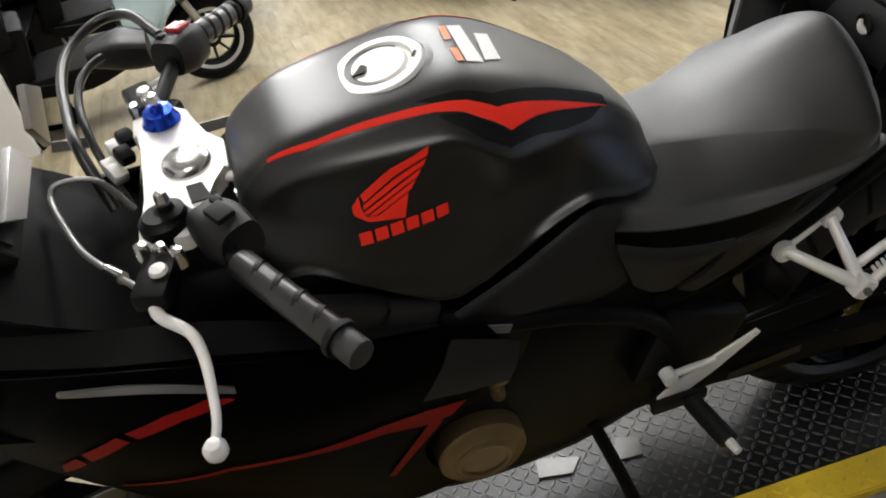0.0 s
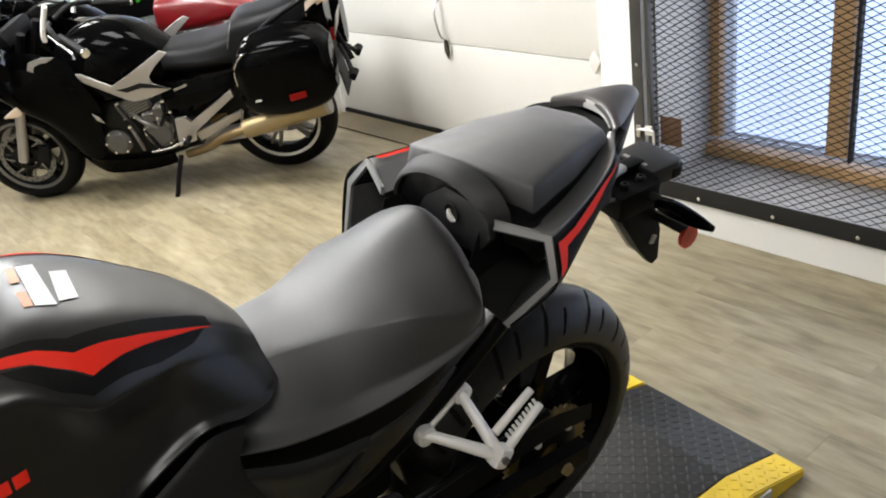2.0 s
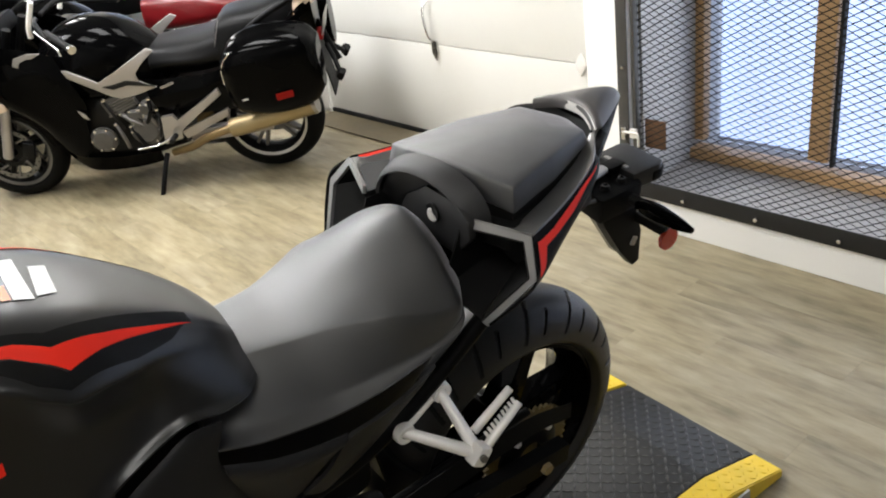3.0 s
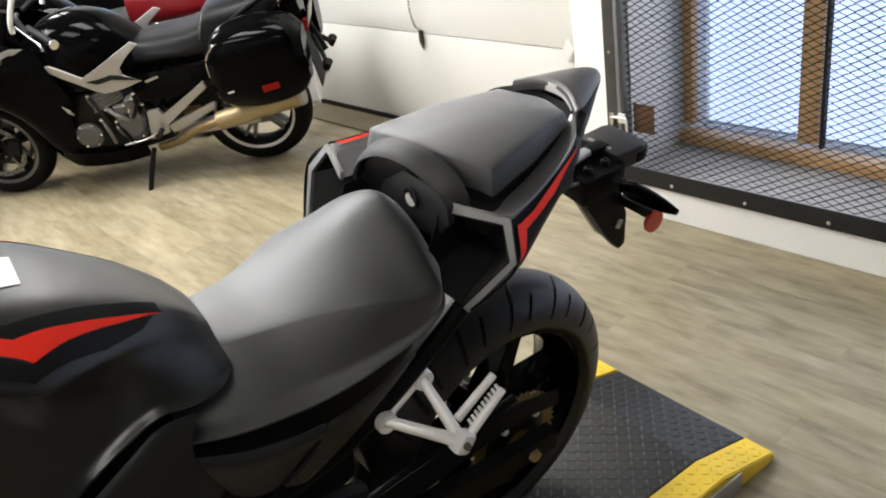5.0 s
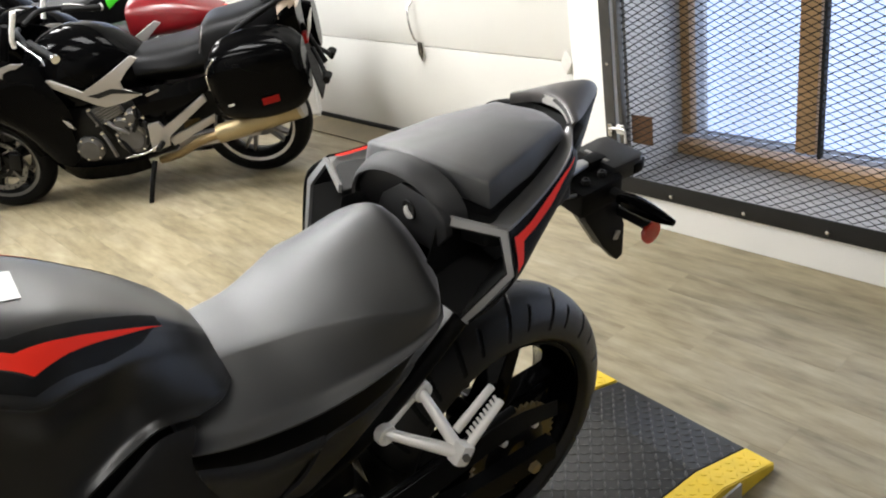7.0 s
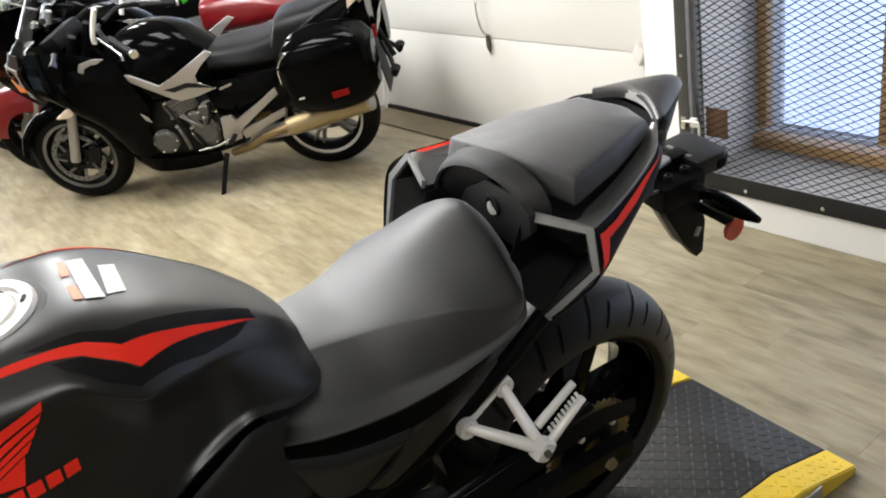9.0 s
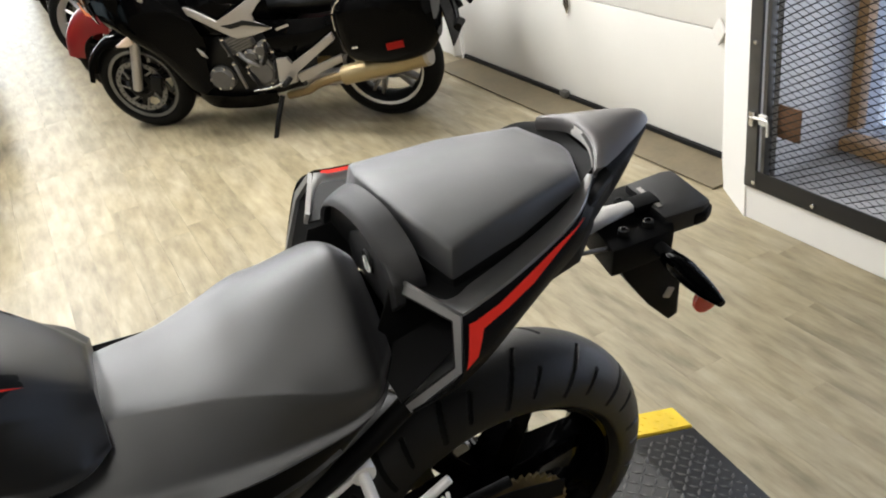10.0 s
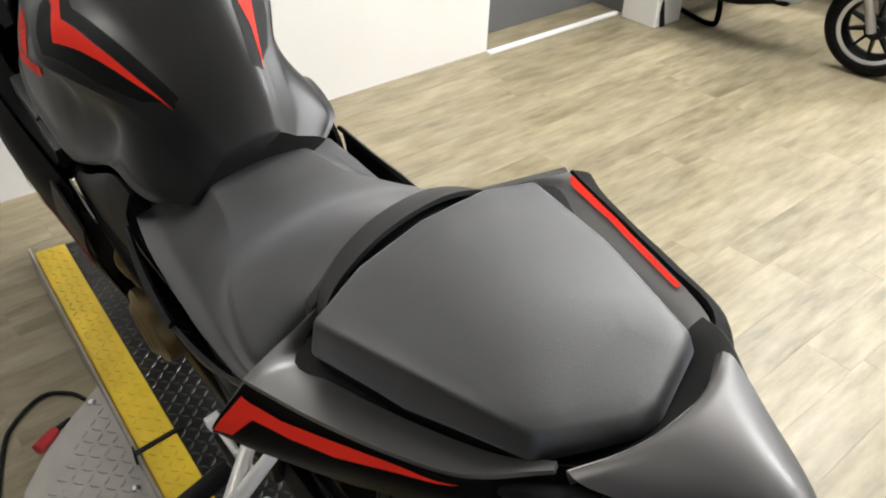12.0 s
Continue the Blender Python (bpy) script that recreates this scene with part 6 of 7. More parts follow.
    part("nose_fairing", sheet([[(-1.4, -0.17, 0.9), (-1.5, -0.1, 0.93), (-1.53, 0, 0.94), (-1.5, 0.1, 0.93), (-1.4, 0.17, 0.9)], [(-1.42, -0.16, 0.8), (-1.55, -0.1, 0.8), (-1.6, 0, 0.8), (-1.55, 0.1, 0.8), (-1.42, 0.16, 0.8)], [(-1.42, -0.12, 0.68), (-1.5, -0.08, 0.66), (-1.53, 0, 0.65), (-1.5, 0.08, 0.66), (-1.42, 0.12, 0.68)]], 0.005, 4, 4), TANK, bike, "black nose fairing")
    # added dark sheet, hides the bright deck that shows between the fairing panels
    part("fairing_floor", sheet([[(-1.46, y, 0.8 - abs(y) * 0.3), (-1.3, y * 1.25, 0.79 - abs(y) * 0.3), (-1.1, y * 1.3, 0.76 - abs(y) * 0.3), (-0.93, y * 1.25, 0.72 - abs(y) * 0.3)] for y in (-0.15, -0.08, 0, 0.08, 0.15)], 0.004, 3, 4), BLACKMATT, bike, "added dark sheet closing the gap inside the fairing")
    return bike

# ---- the other motorcycles and scooters ----
def touring_motorcycle():
    bike = thing("touring_motorcycle", pose(1.113, 2.907, 0.0, 9, 0, -41.5), "gloss black touring motorcycle with hard panniers on side stand", "motorcycle")
    wheel(bike, (-0.03, 0, 0.285), 0.285, 0.085, 0.205, GREYMETAL, 5, "rear_wheel", True, 0, True, DARK, 96, 0.022, 0.5, RIMLIP)
    wheel(bike, (-1.39, 0, 0.27), 0.27, 0.06, 0.195, DARK, 5, "front_wheel", True, 0, False, DARK, 96, 0.03, 0.3, DISC)
    for s in (-1, 1):
        part("brake_disc", lathe([(0.118, -0.003), (0.143, -0.003), (0.143, 0.003), (0.118, 0.003)], (-1.39, s * 0.065, 0.27), "Y", 48), DISC, bike, "worn front brake disc")
        part("caliper", box((0.06, 0.03, 0.09), (-1.28, s * 0.085, 0.29), 0.01, (0, 20, 0)), DARK, bike)
        part("fork_leg", rod((-1.395, s * 0.095, 0.27), (-1.27, s * 0.095, 0.62), 0.026, 0.024), SILVER, bike, "silver fork slider")
        part("fork_tube", rod((-1.3, s * 0.095, 0.56), (-1.12, s * 0.095, 0.92), 0.02), DARK, bike)
    part("front_mudguard", sheet([[(-1.39 + q * math.cos(a), y, 0.27 + q * math.sin(a)) for a in (0.1, 0.7, 1.3, 1.9, 2.5, 2.95)] for y, q in ((-0.09, 0.25), (-0.085, 0.28), (-0.05, 0.295), (0.05, 0.295), (0.085, 0.28), (0.09, 0.25))], 0.004, 3, 5), BLACK, bike, "gloss black front mudguard")
    part("fuel_tank", loft([
        (-1.0, [(0, 0.84), (-0.1, 0.82), (-0.17, 0.76), (-0.2, 0.68), (-0.18, 0.6), (0, 0.58)]),
        (-0.9, [(0, 0.89), (-0.11, 0.87), (-0.18, 0.8), (-0.21, 0.7), (-0.19, 0.58), (0, 0.56)]),
        (-0.76, [(0, 0.905), (-0.11, 0.885), (-0.18, 0.81), (-0.205, 0.7), (-0.18, 0.56), (0, 0.54)]),
        (-0.62, [(0, 0.87), (-0.1, 0.85), (-0.155, 0.78), (-0.17, 0.68), (-0.15, 0.57), (0, 0.55)]),
        (-0.5, [(0, 0.78), (-0.08, 0.76), (-0.11, 0.7), (-0.12, 0.63), (-0.11, 0.57), (0, 0.56)]),
        (-0.45, [(0, 0.72), (-0.06, 0.7), (-0.08, 0.67), (-0.09, 0.62), (-0.08, 0.58), (0, 0.57)])], 5, 5), BLACK, bike, "gloss black fuel tank")
    part("rider_seat", loft([
        (-0.5, [(0, 0.755), (-0.08, 0.745), (-0.12, 0.71), (-0.13, 0.65), (0, 0.6)]),
        (-0.4, [(0, 0.755), (-0.1, 0.75), (-0.15, 0.71), (-0.155, 0.66), (0, 0.57)]),
        (-0.27, [(0, 0.765), (-0.12, 0.755), (-0.165, 0.71), (-0.165, 0.66), (0, 0.57)]),
        (-0.13, [(0, 0.79), (-0.12, 0.78), (-0.16, 0.735), (-0.155, 0.66), (0, 0.59)])], 5, 5), SEATBLACK, bike, "black vinyl rider seat")
    pillion = part("pillion_seat", loft([
        (-0.155, [(0, 0.79), (-0.11, 0.78), (-0.15, 0.74), (-0.15, 0.64), (0, 0.6)]),
        (-0.12, [(0, 0.845), (-0.115, 0.835), (-0.158, 0.775), (-0.16, 0.65), (0, 0.61)]),
        (0.05, [(0, 0.87), (-0.12, 0.857), (-0.16, 0.79), (-0.15, 0.66), (0, 0.62)]),
        (0.2, [(0, 0.905), (-0.11, 0.89), (-0.145, 0.82), (-0.14, 0.68), (0, 0.64)]),
        (0.27, [(0, 0.88), (-0.09, 0.87), (-0.11, 0.8), (-0.1, 0.7), (0, 0.67)])], 5, 5), SEATBLACK, bike, "black vinyl pillion seat")
    part("piping", tube([(-0.172, -0.158, 0.69), (-0.152, -0.158, 0.745), (-0.132, -0.146, 0.8), (-0.122, -0.112, 0.838)], 0.0032, 4, 6), GREYMETAL, pillion, "pale grey seat piping")
    part("grab_rail", tube([(0.02, -0.17, 0.8), (0.12, -0.19, 0.86), (0.24, -0.17, 0.91), (0.32, -0.08, 0.93), (0.34, 0, 0.935), (0.32, 0.08, 0.93), (0.24, 0.17, 0.91), (0.12, 0.19, 0.86), (0.02, 0.17, 0.8)], 0.014), DARK, bike, "black grab rail")
    part("luggage_rack", slab([(0.18, -0.13), (0.18, 0.13), (0.36, 0.1), (0.36, -0.1)], 0.02, "XY", 0.915, 0.006), DARK, bike, "black luggage rack")
    part("tail_fairing", loft([(0.1, [(0, 0.72), (-0.16, 0.72), (-0.18, 0.66), (-0.12, 0.58), (0, 0.57)]), (0.22, [(0, 0.84), (-0.13, 0.84), (-0.15, 0.76), (-0.1, 0.64), (0, 0.63)]), (0.32, [(0, 0.9), (-0.08, 0.9), (-0.1, 0.8), (-0.07, 0.69), (0, 0.68)])], 4, 4), BLACK, bike, "gloss black tail")
    part("tail_lamp", loft([(0.24, [(0, 0.9), (-0.1, 0.88), (-0.135, 0.84), (-0.13, 0.8), (0, 0.79)]), (0.325, [(0, 0.91), (-0.07, 0.905), (-0.09, 0.88), (-0.08, 0.85), (0, 0.84)])], 3, 3), AMBER, bike, "pale clear tail lamp lens")
    part("tail_lamp", box((0.03, 0.06, 0.05), (0.325, -0.05, 0.69), 0.01), DULLRED, bike, "dark red lower tail lamp")
    part("plate_bracket", tube([(0.31, 0, 0.74), (0.345, 0, 0.64), (0.39, -0.03, 0.54)], 0.016), PANEL, bike, "black plate bracket")
    part("plate", box((0.006, 0.16, 0.1), (0.352, 0, 0.735), 0.004, (0, 15, 0)), SILVER, bike, "pale licence plate left blank")
    part("inner_fender", sheet([[(0.3, y, 0.66), (0.33, y, 0.5), (0.345, y, 0.38)] for y in (-0.09, 0, 0.09)], 0.006, 3, 4), PANEL, bike, "black rear mudguard")
    for s in (-1, 1):
        part("indicator_stalk", tube([(0.34, s * 0.02, 0.62), (0.375, s * 0.08, 0.56), (0.395, s * 0.13, 0.515)], 0.012), DARK, bike)
        part("indicator", loft([(-0.03, [(0, 0.02), (-0.016, 0.012), (-0.018, 0), (0, -0.02)]), (0.03, [(0, 0.026), (-0.02, 0.016), (-0.024, 0), (0, -0.024)])], 3, 3), PANEL, bike, "dark indicator").matrix_local = pose(0.4, s * 0.15, 0.51, 0, 0, 90)
        case = part("pannier", loft([
            (-0.1, [(-0.21, 0.72), (-0.27, 0.74), (-0.34, 0.72), (-0.36, 0.66), (-0.35, 0.55), (-0.31, 0.49), (-0.24, 0.48), (-0.2, 0.55)]),
            (-0.04, [(-0.2, 0.78), (-0.28, 0.795), (-0.37, 0.765), (-0.395, 0.68), (-0.385, 0.53), (-0.33, 0.455), (-0.23, 0.45), (-0.19, 0.55)]),
            (0.12, [(-0.2, 0.815), (-0.28, 0.825), (-0.375, 0.79), (-0.405, 0.69), (-0.39, 0.51), (-0.33, 0.435), (-0.23, 0.43), (-0.19, 0.55)]),
            (0.28, [(-0.2, 0.8), (-0.28, 0.81), (-0.365, 0.78), (-0.39, 0.69), (-0.375, 0.53), (-0.32, 0.465), (-0.23, 0.46), (-0.19, 0.56)]),
            (0.345, [(-0.21, 0.75), (-0.27, 0.755), (-0.33, 0.735), (-0.345, 0.68), (-0.335, 0.58), (-0.29, 0.53), (-0.24, 0.53), (-0.2, 0.6)])] if s < 0 else [
            (-0.1, [(0.21, 0.72), (0.27, 0.74), (0.34, 0.72), (0.36, 0.66), (0.35, 0.55), (0.31, 0.49), (0.24, 0.48), (0.2, 0.55)]),
            (0.12, [(0.2, 0.815), (0.28, 0.825), (0.375, 0.79), (0.405, 0.69), (0.39, 0.51), (0.33, 0.435), (0.23, 0.43), (0.19, 0.55)]),
            (0.345, [(0.21, 0.75), (0.27, 0.755), (0.33, 0.735), (0.345, 0.68), (0.335, 0.58), (0.29, 0.53), (0.24, 0.53), (0.2, 0.6)])], 6, 5, False), BLACK, bike, "gloss black hard pannier")
        if s < 0:
            ct = tree_of(case)
            part("reflector", wrapped([(0.13, -0.4, 0.53), (0.21, -0.4, 0.54), (0.21, -0.4, 0.575), (0.13, -0.4, 0.565)], ct, (0, 1, 0), 0.2, 0.004, 0.03), DULLRED, case, "red pannier reflector")
            part("badge", wrapped([(-0.03, -0.4, 0.545), (0.0, -0.4, 0.55), (0.0, -0.4, 0.56), (-0.03, -0.4, 0.555)], ct, (0, 1, 0), 0.2, 0.003, 0.03), WHITE, case, "small white lettering bar")
            part("case_edge", tube([(-0.1, -0.355, 0.62), (-0.095, -0.355, 0.7), (-0.04, -0.375, 0.77)], 0.006), STEEL, case, "bright pannier edge")
        part("silencer", rod((-0.16, s * 0.255, 0.352), (0.262, s * 0.272, 0.434), 0.046, 0.05, 28, bevel=0.006), GOLDPIPE, bike, "warm titanium silencer")
        part("silencer_end", rod((0.262, s * 0.272, 0.434), (0.28, s * 0.273, 0.4375), 0.051, 0.046, 28), SILVER, bike)
        part("exhaust_pipe", tube([(-0.15, s * 0.255, 0.352), (-0.22, s * 0.245, 0.335), (-0.31, s * 0.22, 0.3), (-0.4, s * 0.19, 0.25), (-0.52, s * 0.15, 0.21)], 0.021), GOLD, bike, "heat-stained exhaust pipe")
        # side fairing and silver trim
        part("side_fairing", sheet([[(x, s * y, z) for x, y, z in r] for r in (
            [(-1.34, 0.19, 0.9), (-1.2, 0.235, 0.9), (-1.02, 0.23, 0.86), (-0.9, 0.21, 0.8)],
            [(-1.36, 0.2, 0.78), (-1.2, 0.26, 0.79), (-1.0, 0.25, 0.76), (-0.87, 0.23, 0.71)],
            [(-1.33, 0.2, 0.67), (-1.19, 0.27, 0.65), (-1.0, 0.26, 0.6), (-0.82, 0.24, 0.56)],
            [(-1.14, 0.2, 0.53), (-1.07, 0.24, 0.49), (-0.96, 0.24, 0.45), (-0.86, 0.22, 0.47)],
            [(-1.06, 0.17, 0.36), (-1.01, 0.19, 0.3), (-0.95, 0.19, 0.27), (-0.9, 0.18, 0.3)])], 0.005, 5, 5), BLACK, bike, "gloss black side fairing")
        part("belly_pan", sheet([[(-1.06, s * 0.15, 0.3), (-0.95, s * 0.18, 0.26), (-0.75, s * 0.18, 0.24), (-0.58, s * 0.16, 0.24)], [(-1.04, s * 0.1, 0.2), (-0.95, s * 0.12, 0.15), (-0.75, s * 0.12, 0.14), (-0.6, s * 0.1, 0.15)]], 0.005, 4, 4), BLACK, bike, "black belly pan")
        part("silver_trim", slab([(-0.89, 0.735), (-0.857, 0.735), (-0.733, 0.65), (-0.64, 0.695), (-0.453, 0.792), (-0.422, 0.776), (-0.504, 0.72), (-0.548, 0.676), (-0.544, 0.636), (-0.462, 0.6), (-0.56, 0.575), (-0.648, 0.563), (-0.69, 0.582), (-0.886, 0.71)], 0.012, "XZ", -0.232 if s < 0 else 0.22, 0.003), SILVER, bike, "silver side trim")
        part("trim_slot", slab([(-0.717, 0.634), (-0.665, 0.638), (-0.596, 0.652), (-0.548, 0.641), (-0.467, 0.606), (-0.541, 0.619), (-0.596, 0.628), (-0.668, 0.614)], 0.006, "XZ", -0.235 if s < 0 else 0.229, 0.0), SEAL, bike, "dark slot in the trim")
        part("side_cover", sheet([[(-0.55, s * 0.17, 0.62), (-0.4, s * 0.19, 0.62), (-0.22, s * 0.19, 0.62), (-0.1, s * 0.17, 0.64)], [(-0.52, s * 0.2, 0.52), (-0.4, s * 0.21, 0.52), (-0.25, s * 0.21, 0.54), (-0.14, s * 0.19, 0.58)], [(-0.5, s * 0.18, 0.46), (-0.42, s * 0.19, 0.46), (-0.32, s * 0.19, 0.48), (-0.22, s * 0.18, 0.52)]], 0.005, 4, 4), BLACK, bike, "gloss black side cover")
        part("badge", box((0.07, 0.003, 0.012), (-0.42, s * 0.213, 0.594), 0.001, (0, -15, 0)), SILVER, bike, "white lettering reduced to a bar")
        part("foot_bracket", slab([(-0.502, 0.437), (-0.443, 0.441), (-0.43, 0.4), (-0.19, 0.548), (-0.182, 0.51), (-0.42, 0.36), (-0.425, 0.31), (-0.525, 0.287)], 0.02, "XZ", -0.215 if s < 0 else 0.195, 0.005), SILVER, bike, "silver cast foot bracket")
        part("foot_bracket", slab([(-0.43, 0.345), (-0.17, 0.433), (-0.172, 0.395), (-0.41, 0.3)], 0.02, "XZ", -0.205 if s < 0 else 0.185, 0.005), SILVER, bike, "silver cast foot bracket")
        part("footpeg", rod((-0.46, s * 0.2, 0.33), (-0.46, s * 0.29, 0.335), 0.014, 0.014, 10), SEAL, bike)
        part("handlebar", tube([(-1.0, s * 0.03, 0.93), (-0.95, s * 0.15, 0.95), (-0.86, s * 0.28, 0.91)], 0.012), DARK, bike, "black handlebar")
        part("bar_riser", tube([(-0.97, s * 0.19, 0.9), (-0.955, s * 0.2, 0.95), (-0.9, s * 0.2, 1.06)], 0.012), ALU, bike, "bright mirror stem")
        part("grip", rod((-0.88, s * 0.22, 0.92), (-0.74, s * 0.335, 0.87), 0.016, 0.016, 14), SEAL, bike)
        part("bar_end", rod((-0.74, s * 0.335, 0.87), (-0.732, s * 0.343, 0.867), 0.021, 0.021, 14), STEEL, bike)
        part("lever", tube([(-0.93, s * 0.22, 0.93), (-0.87, s * 0.29, 0.92), (-0.8, s * 0.34, 0.88), (-0.79, s * 0.35, 0.85)], 0.006), STEEL, bike, "polished lever")
        mirror = part("mirror", loft([(-0.09, [(0, 0.05), (-0.02, 0.03), (-0.03, 0), (-0.02, -0.03), (0, -0.05)]), (0.09, [(0, 0.045), (-0.02, 0.03), (-0.03, 0), (-0.02, -0.03), (0, -0.045)])], 4, 4), BLACK, bike, "gloss black mirror")
        mirror.matrix_local = pose(-1.13, s * 0.33, 0.86, 0, 0, 70 * s)
        part("mirror_stalk", tube([(-1.18, s * 0.24, 0.8), (-1.15, s * 0.3, 0.84)], 0.014), BLACK, bike)
        part("front_indicator", loft([(-0.05, [(0, 0.004), (-0.008, 0.002), (-0.008, -0.004), (0, -0.006)]), (0.0, [(0, 0.022), (-0.014, 0.016), (-0.014, -0.014), (0, -0.018)]), (0.035, [(0, 0.032), (-0.01, 0.026), (-0.01, -0.01), (0, -0.014)])], 4, 4), AMBER, bike, "clear amber front indicator").matrix_local = pose(-1.225, s * 0.262, 0.6, 0, -8, -12 * s)
        part("inner_trim", slab([(-1.075, 0.8), (-1.055, 0.835), (-0.985, 0.85), (-0.925, 0.842), (-0.975, 0.822), (-1.0, 0.826), (-1.04, 0.812), (-1.05, 0.785)], 0.006, "XZ", -0.262 if s < 0 else 0.256, 0.002), SILVER, bike, "bright inner fairing trim")
        part("side_reflector", slab([(-0.865, 0.545), (-0.835, 0.52), (-0.822, 0.488), (-0.85, 0.505)], 0.006, "XZ", -0.262 if s < 0 else 0.256, 0.002), SILVER, bike, "small pale vent trim")
        part("corner_lamp", sheet([[(-1.38, s * 0.19, 0.9), (-1.45, s * 0.13, 0.9), (-1.49, s * 0.06, 0.89)], [(-1.4, s * 0.19, 0.8), (-1.5, s * 0.12, 0.8), (-1.53, s * 0.06, 0.79)], [(-1.39, s * 0.185, 0.7), (-1.48, s * 0.12, 0.7), (-1.5, s * 0.06, 0.69)]], 0.006, 4, 4), GREYP, bike, "dark smoked corner lamp")
        part("amber_lens", sheet([[(-1.43, s * 0.175, 0.77), (-1.5, s * 0.125, 0.77)], [(-1.42, s * 0.175, 0.71), (-1.485, s * 0.125, 0.7)]], 0.01, 3, 3), ORANGE, bike, "orange corner lens")
    part("nose_fairing", sheet([[(-1.3, y * 0.9, 0.92 + 0.04 * (1 - abs(y) * 4)) if abs(y) > 0.01 else (-1.42, 0, 0.95) for y in (-0.22, -0.12, 0, 0.12, 0.22)], [(-1.4, -0.2, 0.8), (-1.5, -0.12, 0.83), (-1.53, 0, 0.84), (-1.5, 0.12, 0.83), (-1.4, 0.2, 0.8)], [(-1.38, -0.19, 0.67), (-1.46, -0.11, 0.67), (-1.49, 0, 0.67), (-1.46, 0.11, 0.67), (-1.38, 0.19, 0.67)]], 0.005, 4, 5), BLACK, bike, "gloss black nose fairing")
    for s in (-1, 1):
        part("headlamp", sheet([[(-1.42, s * 0.19, 0.83), (-1.5, s * 0.12, 0.84), (-1.535, s * 0.03, 0.83)], [(-1.415, s * 0.192, 0.74), (-1.485, s * 0.12, 0.74), (-1.515, s * 0.03, 0.73)]], 0.012, 4, 4), SILVER, bike, "clear headlamp")
    screen = part("windscreen", sheet([[(-1.28, -0.2, 0.93), (-1.38, -0.1, 0.96), (-1.41, 0, 0.965), (-1.38, 0.1, 0.96), (-1.28, 0.2, 0.93)], [(-1.16, -0.19, 1.1), (-1.24, -0.1, 1.14), (-1.26, 0, 1.15), (-1.24, 0.1, 1.14), (-1.16, 0.19, 1.1)], [(-1.08, -0.17, 1.2), (-1.13, -0.09, 1.25), (-1.15, 0, 1.26), (-1.13, 0.09, 1.25), (-1.08, 0.17, 1.2)]], 0.004, 4, 4), SCREEN, bike, "clear windscreen")
    screen.visible_shadow = False
    part("dash", box((0.1, 0.3, 0.08), (-1.22, 0, 0.9), 0.02, (0, -20, 0)), PANEL, bike, "black dashboard")
    part("engine_block", loft([(-1.0, [(0, 0.56), (-0.14, 0.54), (-0.17, 0.4), (-0.13, 0.22), (0, 0.2)]), (-0.75, [(0, 0.6), (-0.16, 0.58), (-0.18, 0.4), (-0.14, 0.2), (0, 0.18)]), (-0.45, [(0, 0.58), (-0.12, 0.55), (-0.14, 0.38), (-0.11, 0.24), (0, 0.22)])], 4, 4), DARK, bike, "dark engine block")
    for x, z, r in ((-0.825, 0.346, 0.066), (-0.6, 0.37, 0.08), (-0.63, 0.445, 0.045), (-0.57, 0.48, 0.035)):
        part("engine_cover", lathe([(0.0005, -0.03), (r * 0.7, -0.028), (r * 0.8, -0.02), (r, -0.015), (r, 0.03)], (x, -0.18, z), "Y", 36, closed=False), CASTGREY, bike, "grey cast engine cover")
        for k in range(6):
            a = k * math.pi / 3
            part("cover_bolt", lathe([(0.0005, -0.006), (0.006, -0.005), (0.007, 0.004)], (x + r * 0.9 * math.cos(a), -0.197, z + r * 0.9 * math.sin(a)), "Y", 8, closed=False), STEEL, bike)
    for k in range(4):
        part("engine_hose", tube([(-0.72 + 0.05 * k, -0.18, 0.5 - 0.03 * k), (-0.66 + 0.05 * k, -0.2, 0.44), (-0.62 + 0.04 * k, -0.19, 0.36)], 0.01), DARK if k % 2 else GREYMETAL, bike)
    # cylinder head with fins, hoses and unions crowded between tank and covers
    part("cylinder_head", box((0.16, 0.05, 0.09), (-0.69, -0.165, 0.52), 0.01, (0, -20, 0)), CASTGREY, bike, "grey cylinder head")
    for k in range(5):
        part("head_fin", box((0.15, 0.012, 0.006), (-0.685 + 0.005 * k, -0.192, 0.487 + 0.016 * k), 0.001, (0, -20, 0)), GREYMETAL, bike)
    for k, (x, z, dx, dz) in enumerate(((-0.76, 0.55, 0.06, -0.16), (-0.7, 0.47, 0.1, -0.07), (-0.54, 0.53, -0.04, -0.12), (-0.52, 0.47, -0.02, -0.14), (-0.74, 0.42, 0.03, -0.13), (-0.67, 0.4, 0.05, -0.14))):
        part("coolant_hose", tube([(x, -0.19, z), (x + dx * 0.4 + 0.015, -0.212, z + dz * 0.5), (x + dx, -0.2, z + dz)], 0.007 + 0.002 * (k % 3)), (SEAL, GREYMETAL, DARK)[k % 3], bike)
        part("hose_clip", lathe([(0.010, -0.005), (0.013, -0.005), (0.013, 0.005), (0.010, 0.005)], (x, -0.19, z), "Z", 16), STEEL, bike)
    part("gear_linkage", tube([(-0.66, -0.225, 0.285), (-0.55, -0.23, 0.3), (-0.47, -0.222, 0.33)], 0.006), STEEL, bike, "bright gear linkage")
    for s in (-1, 1):
        holes = bmesh.new()
        for k in range(28):
            a, rr = 2 * math.pi * k / 28, 0.125 if k % 2 else 0.136
            bmesh.ops.create_cone(holes, cap_ends=True, segments=8, radius1=0.005, radius2=0.005, depth=0.008, matrix=Matrix.Translation((-1.39 + rr * math.cos(a), s * 0.065, 0.27 + rr * math.sin(a))) @ Matrix.Rotation(math.pi / 2, 4, "X"))
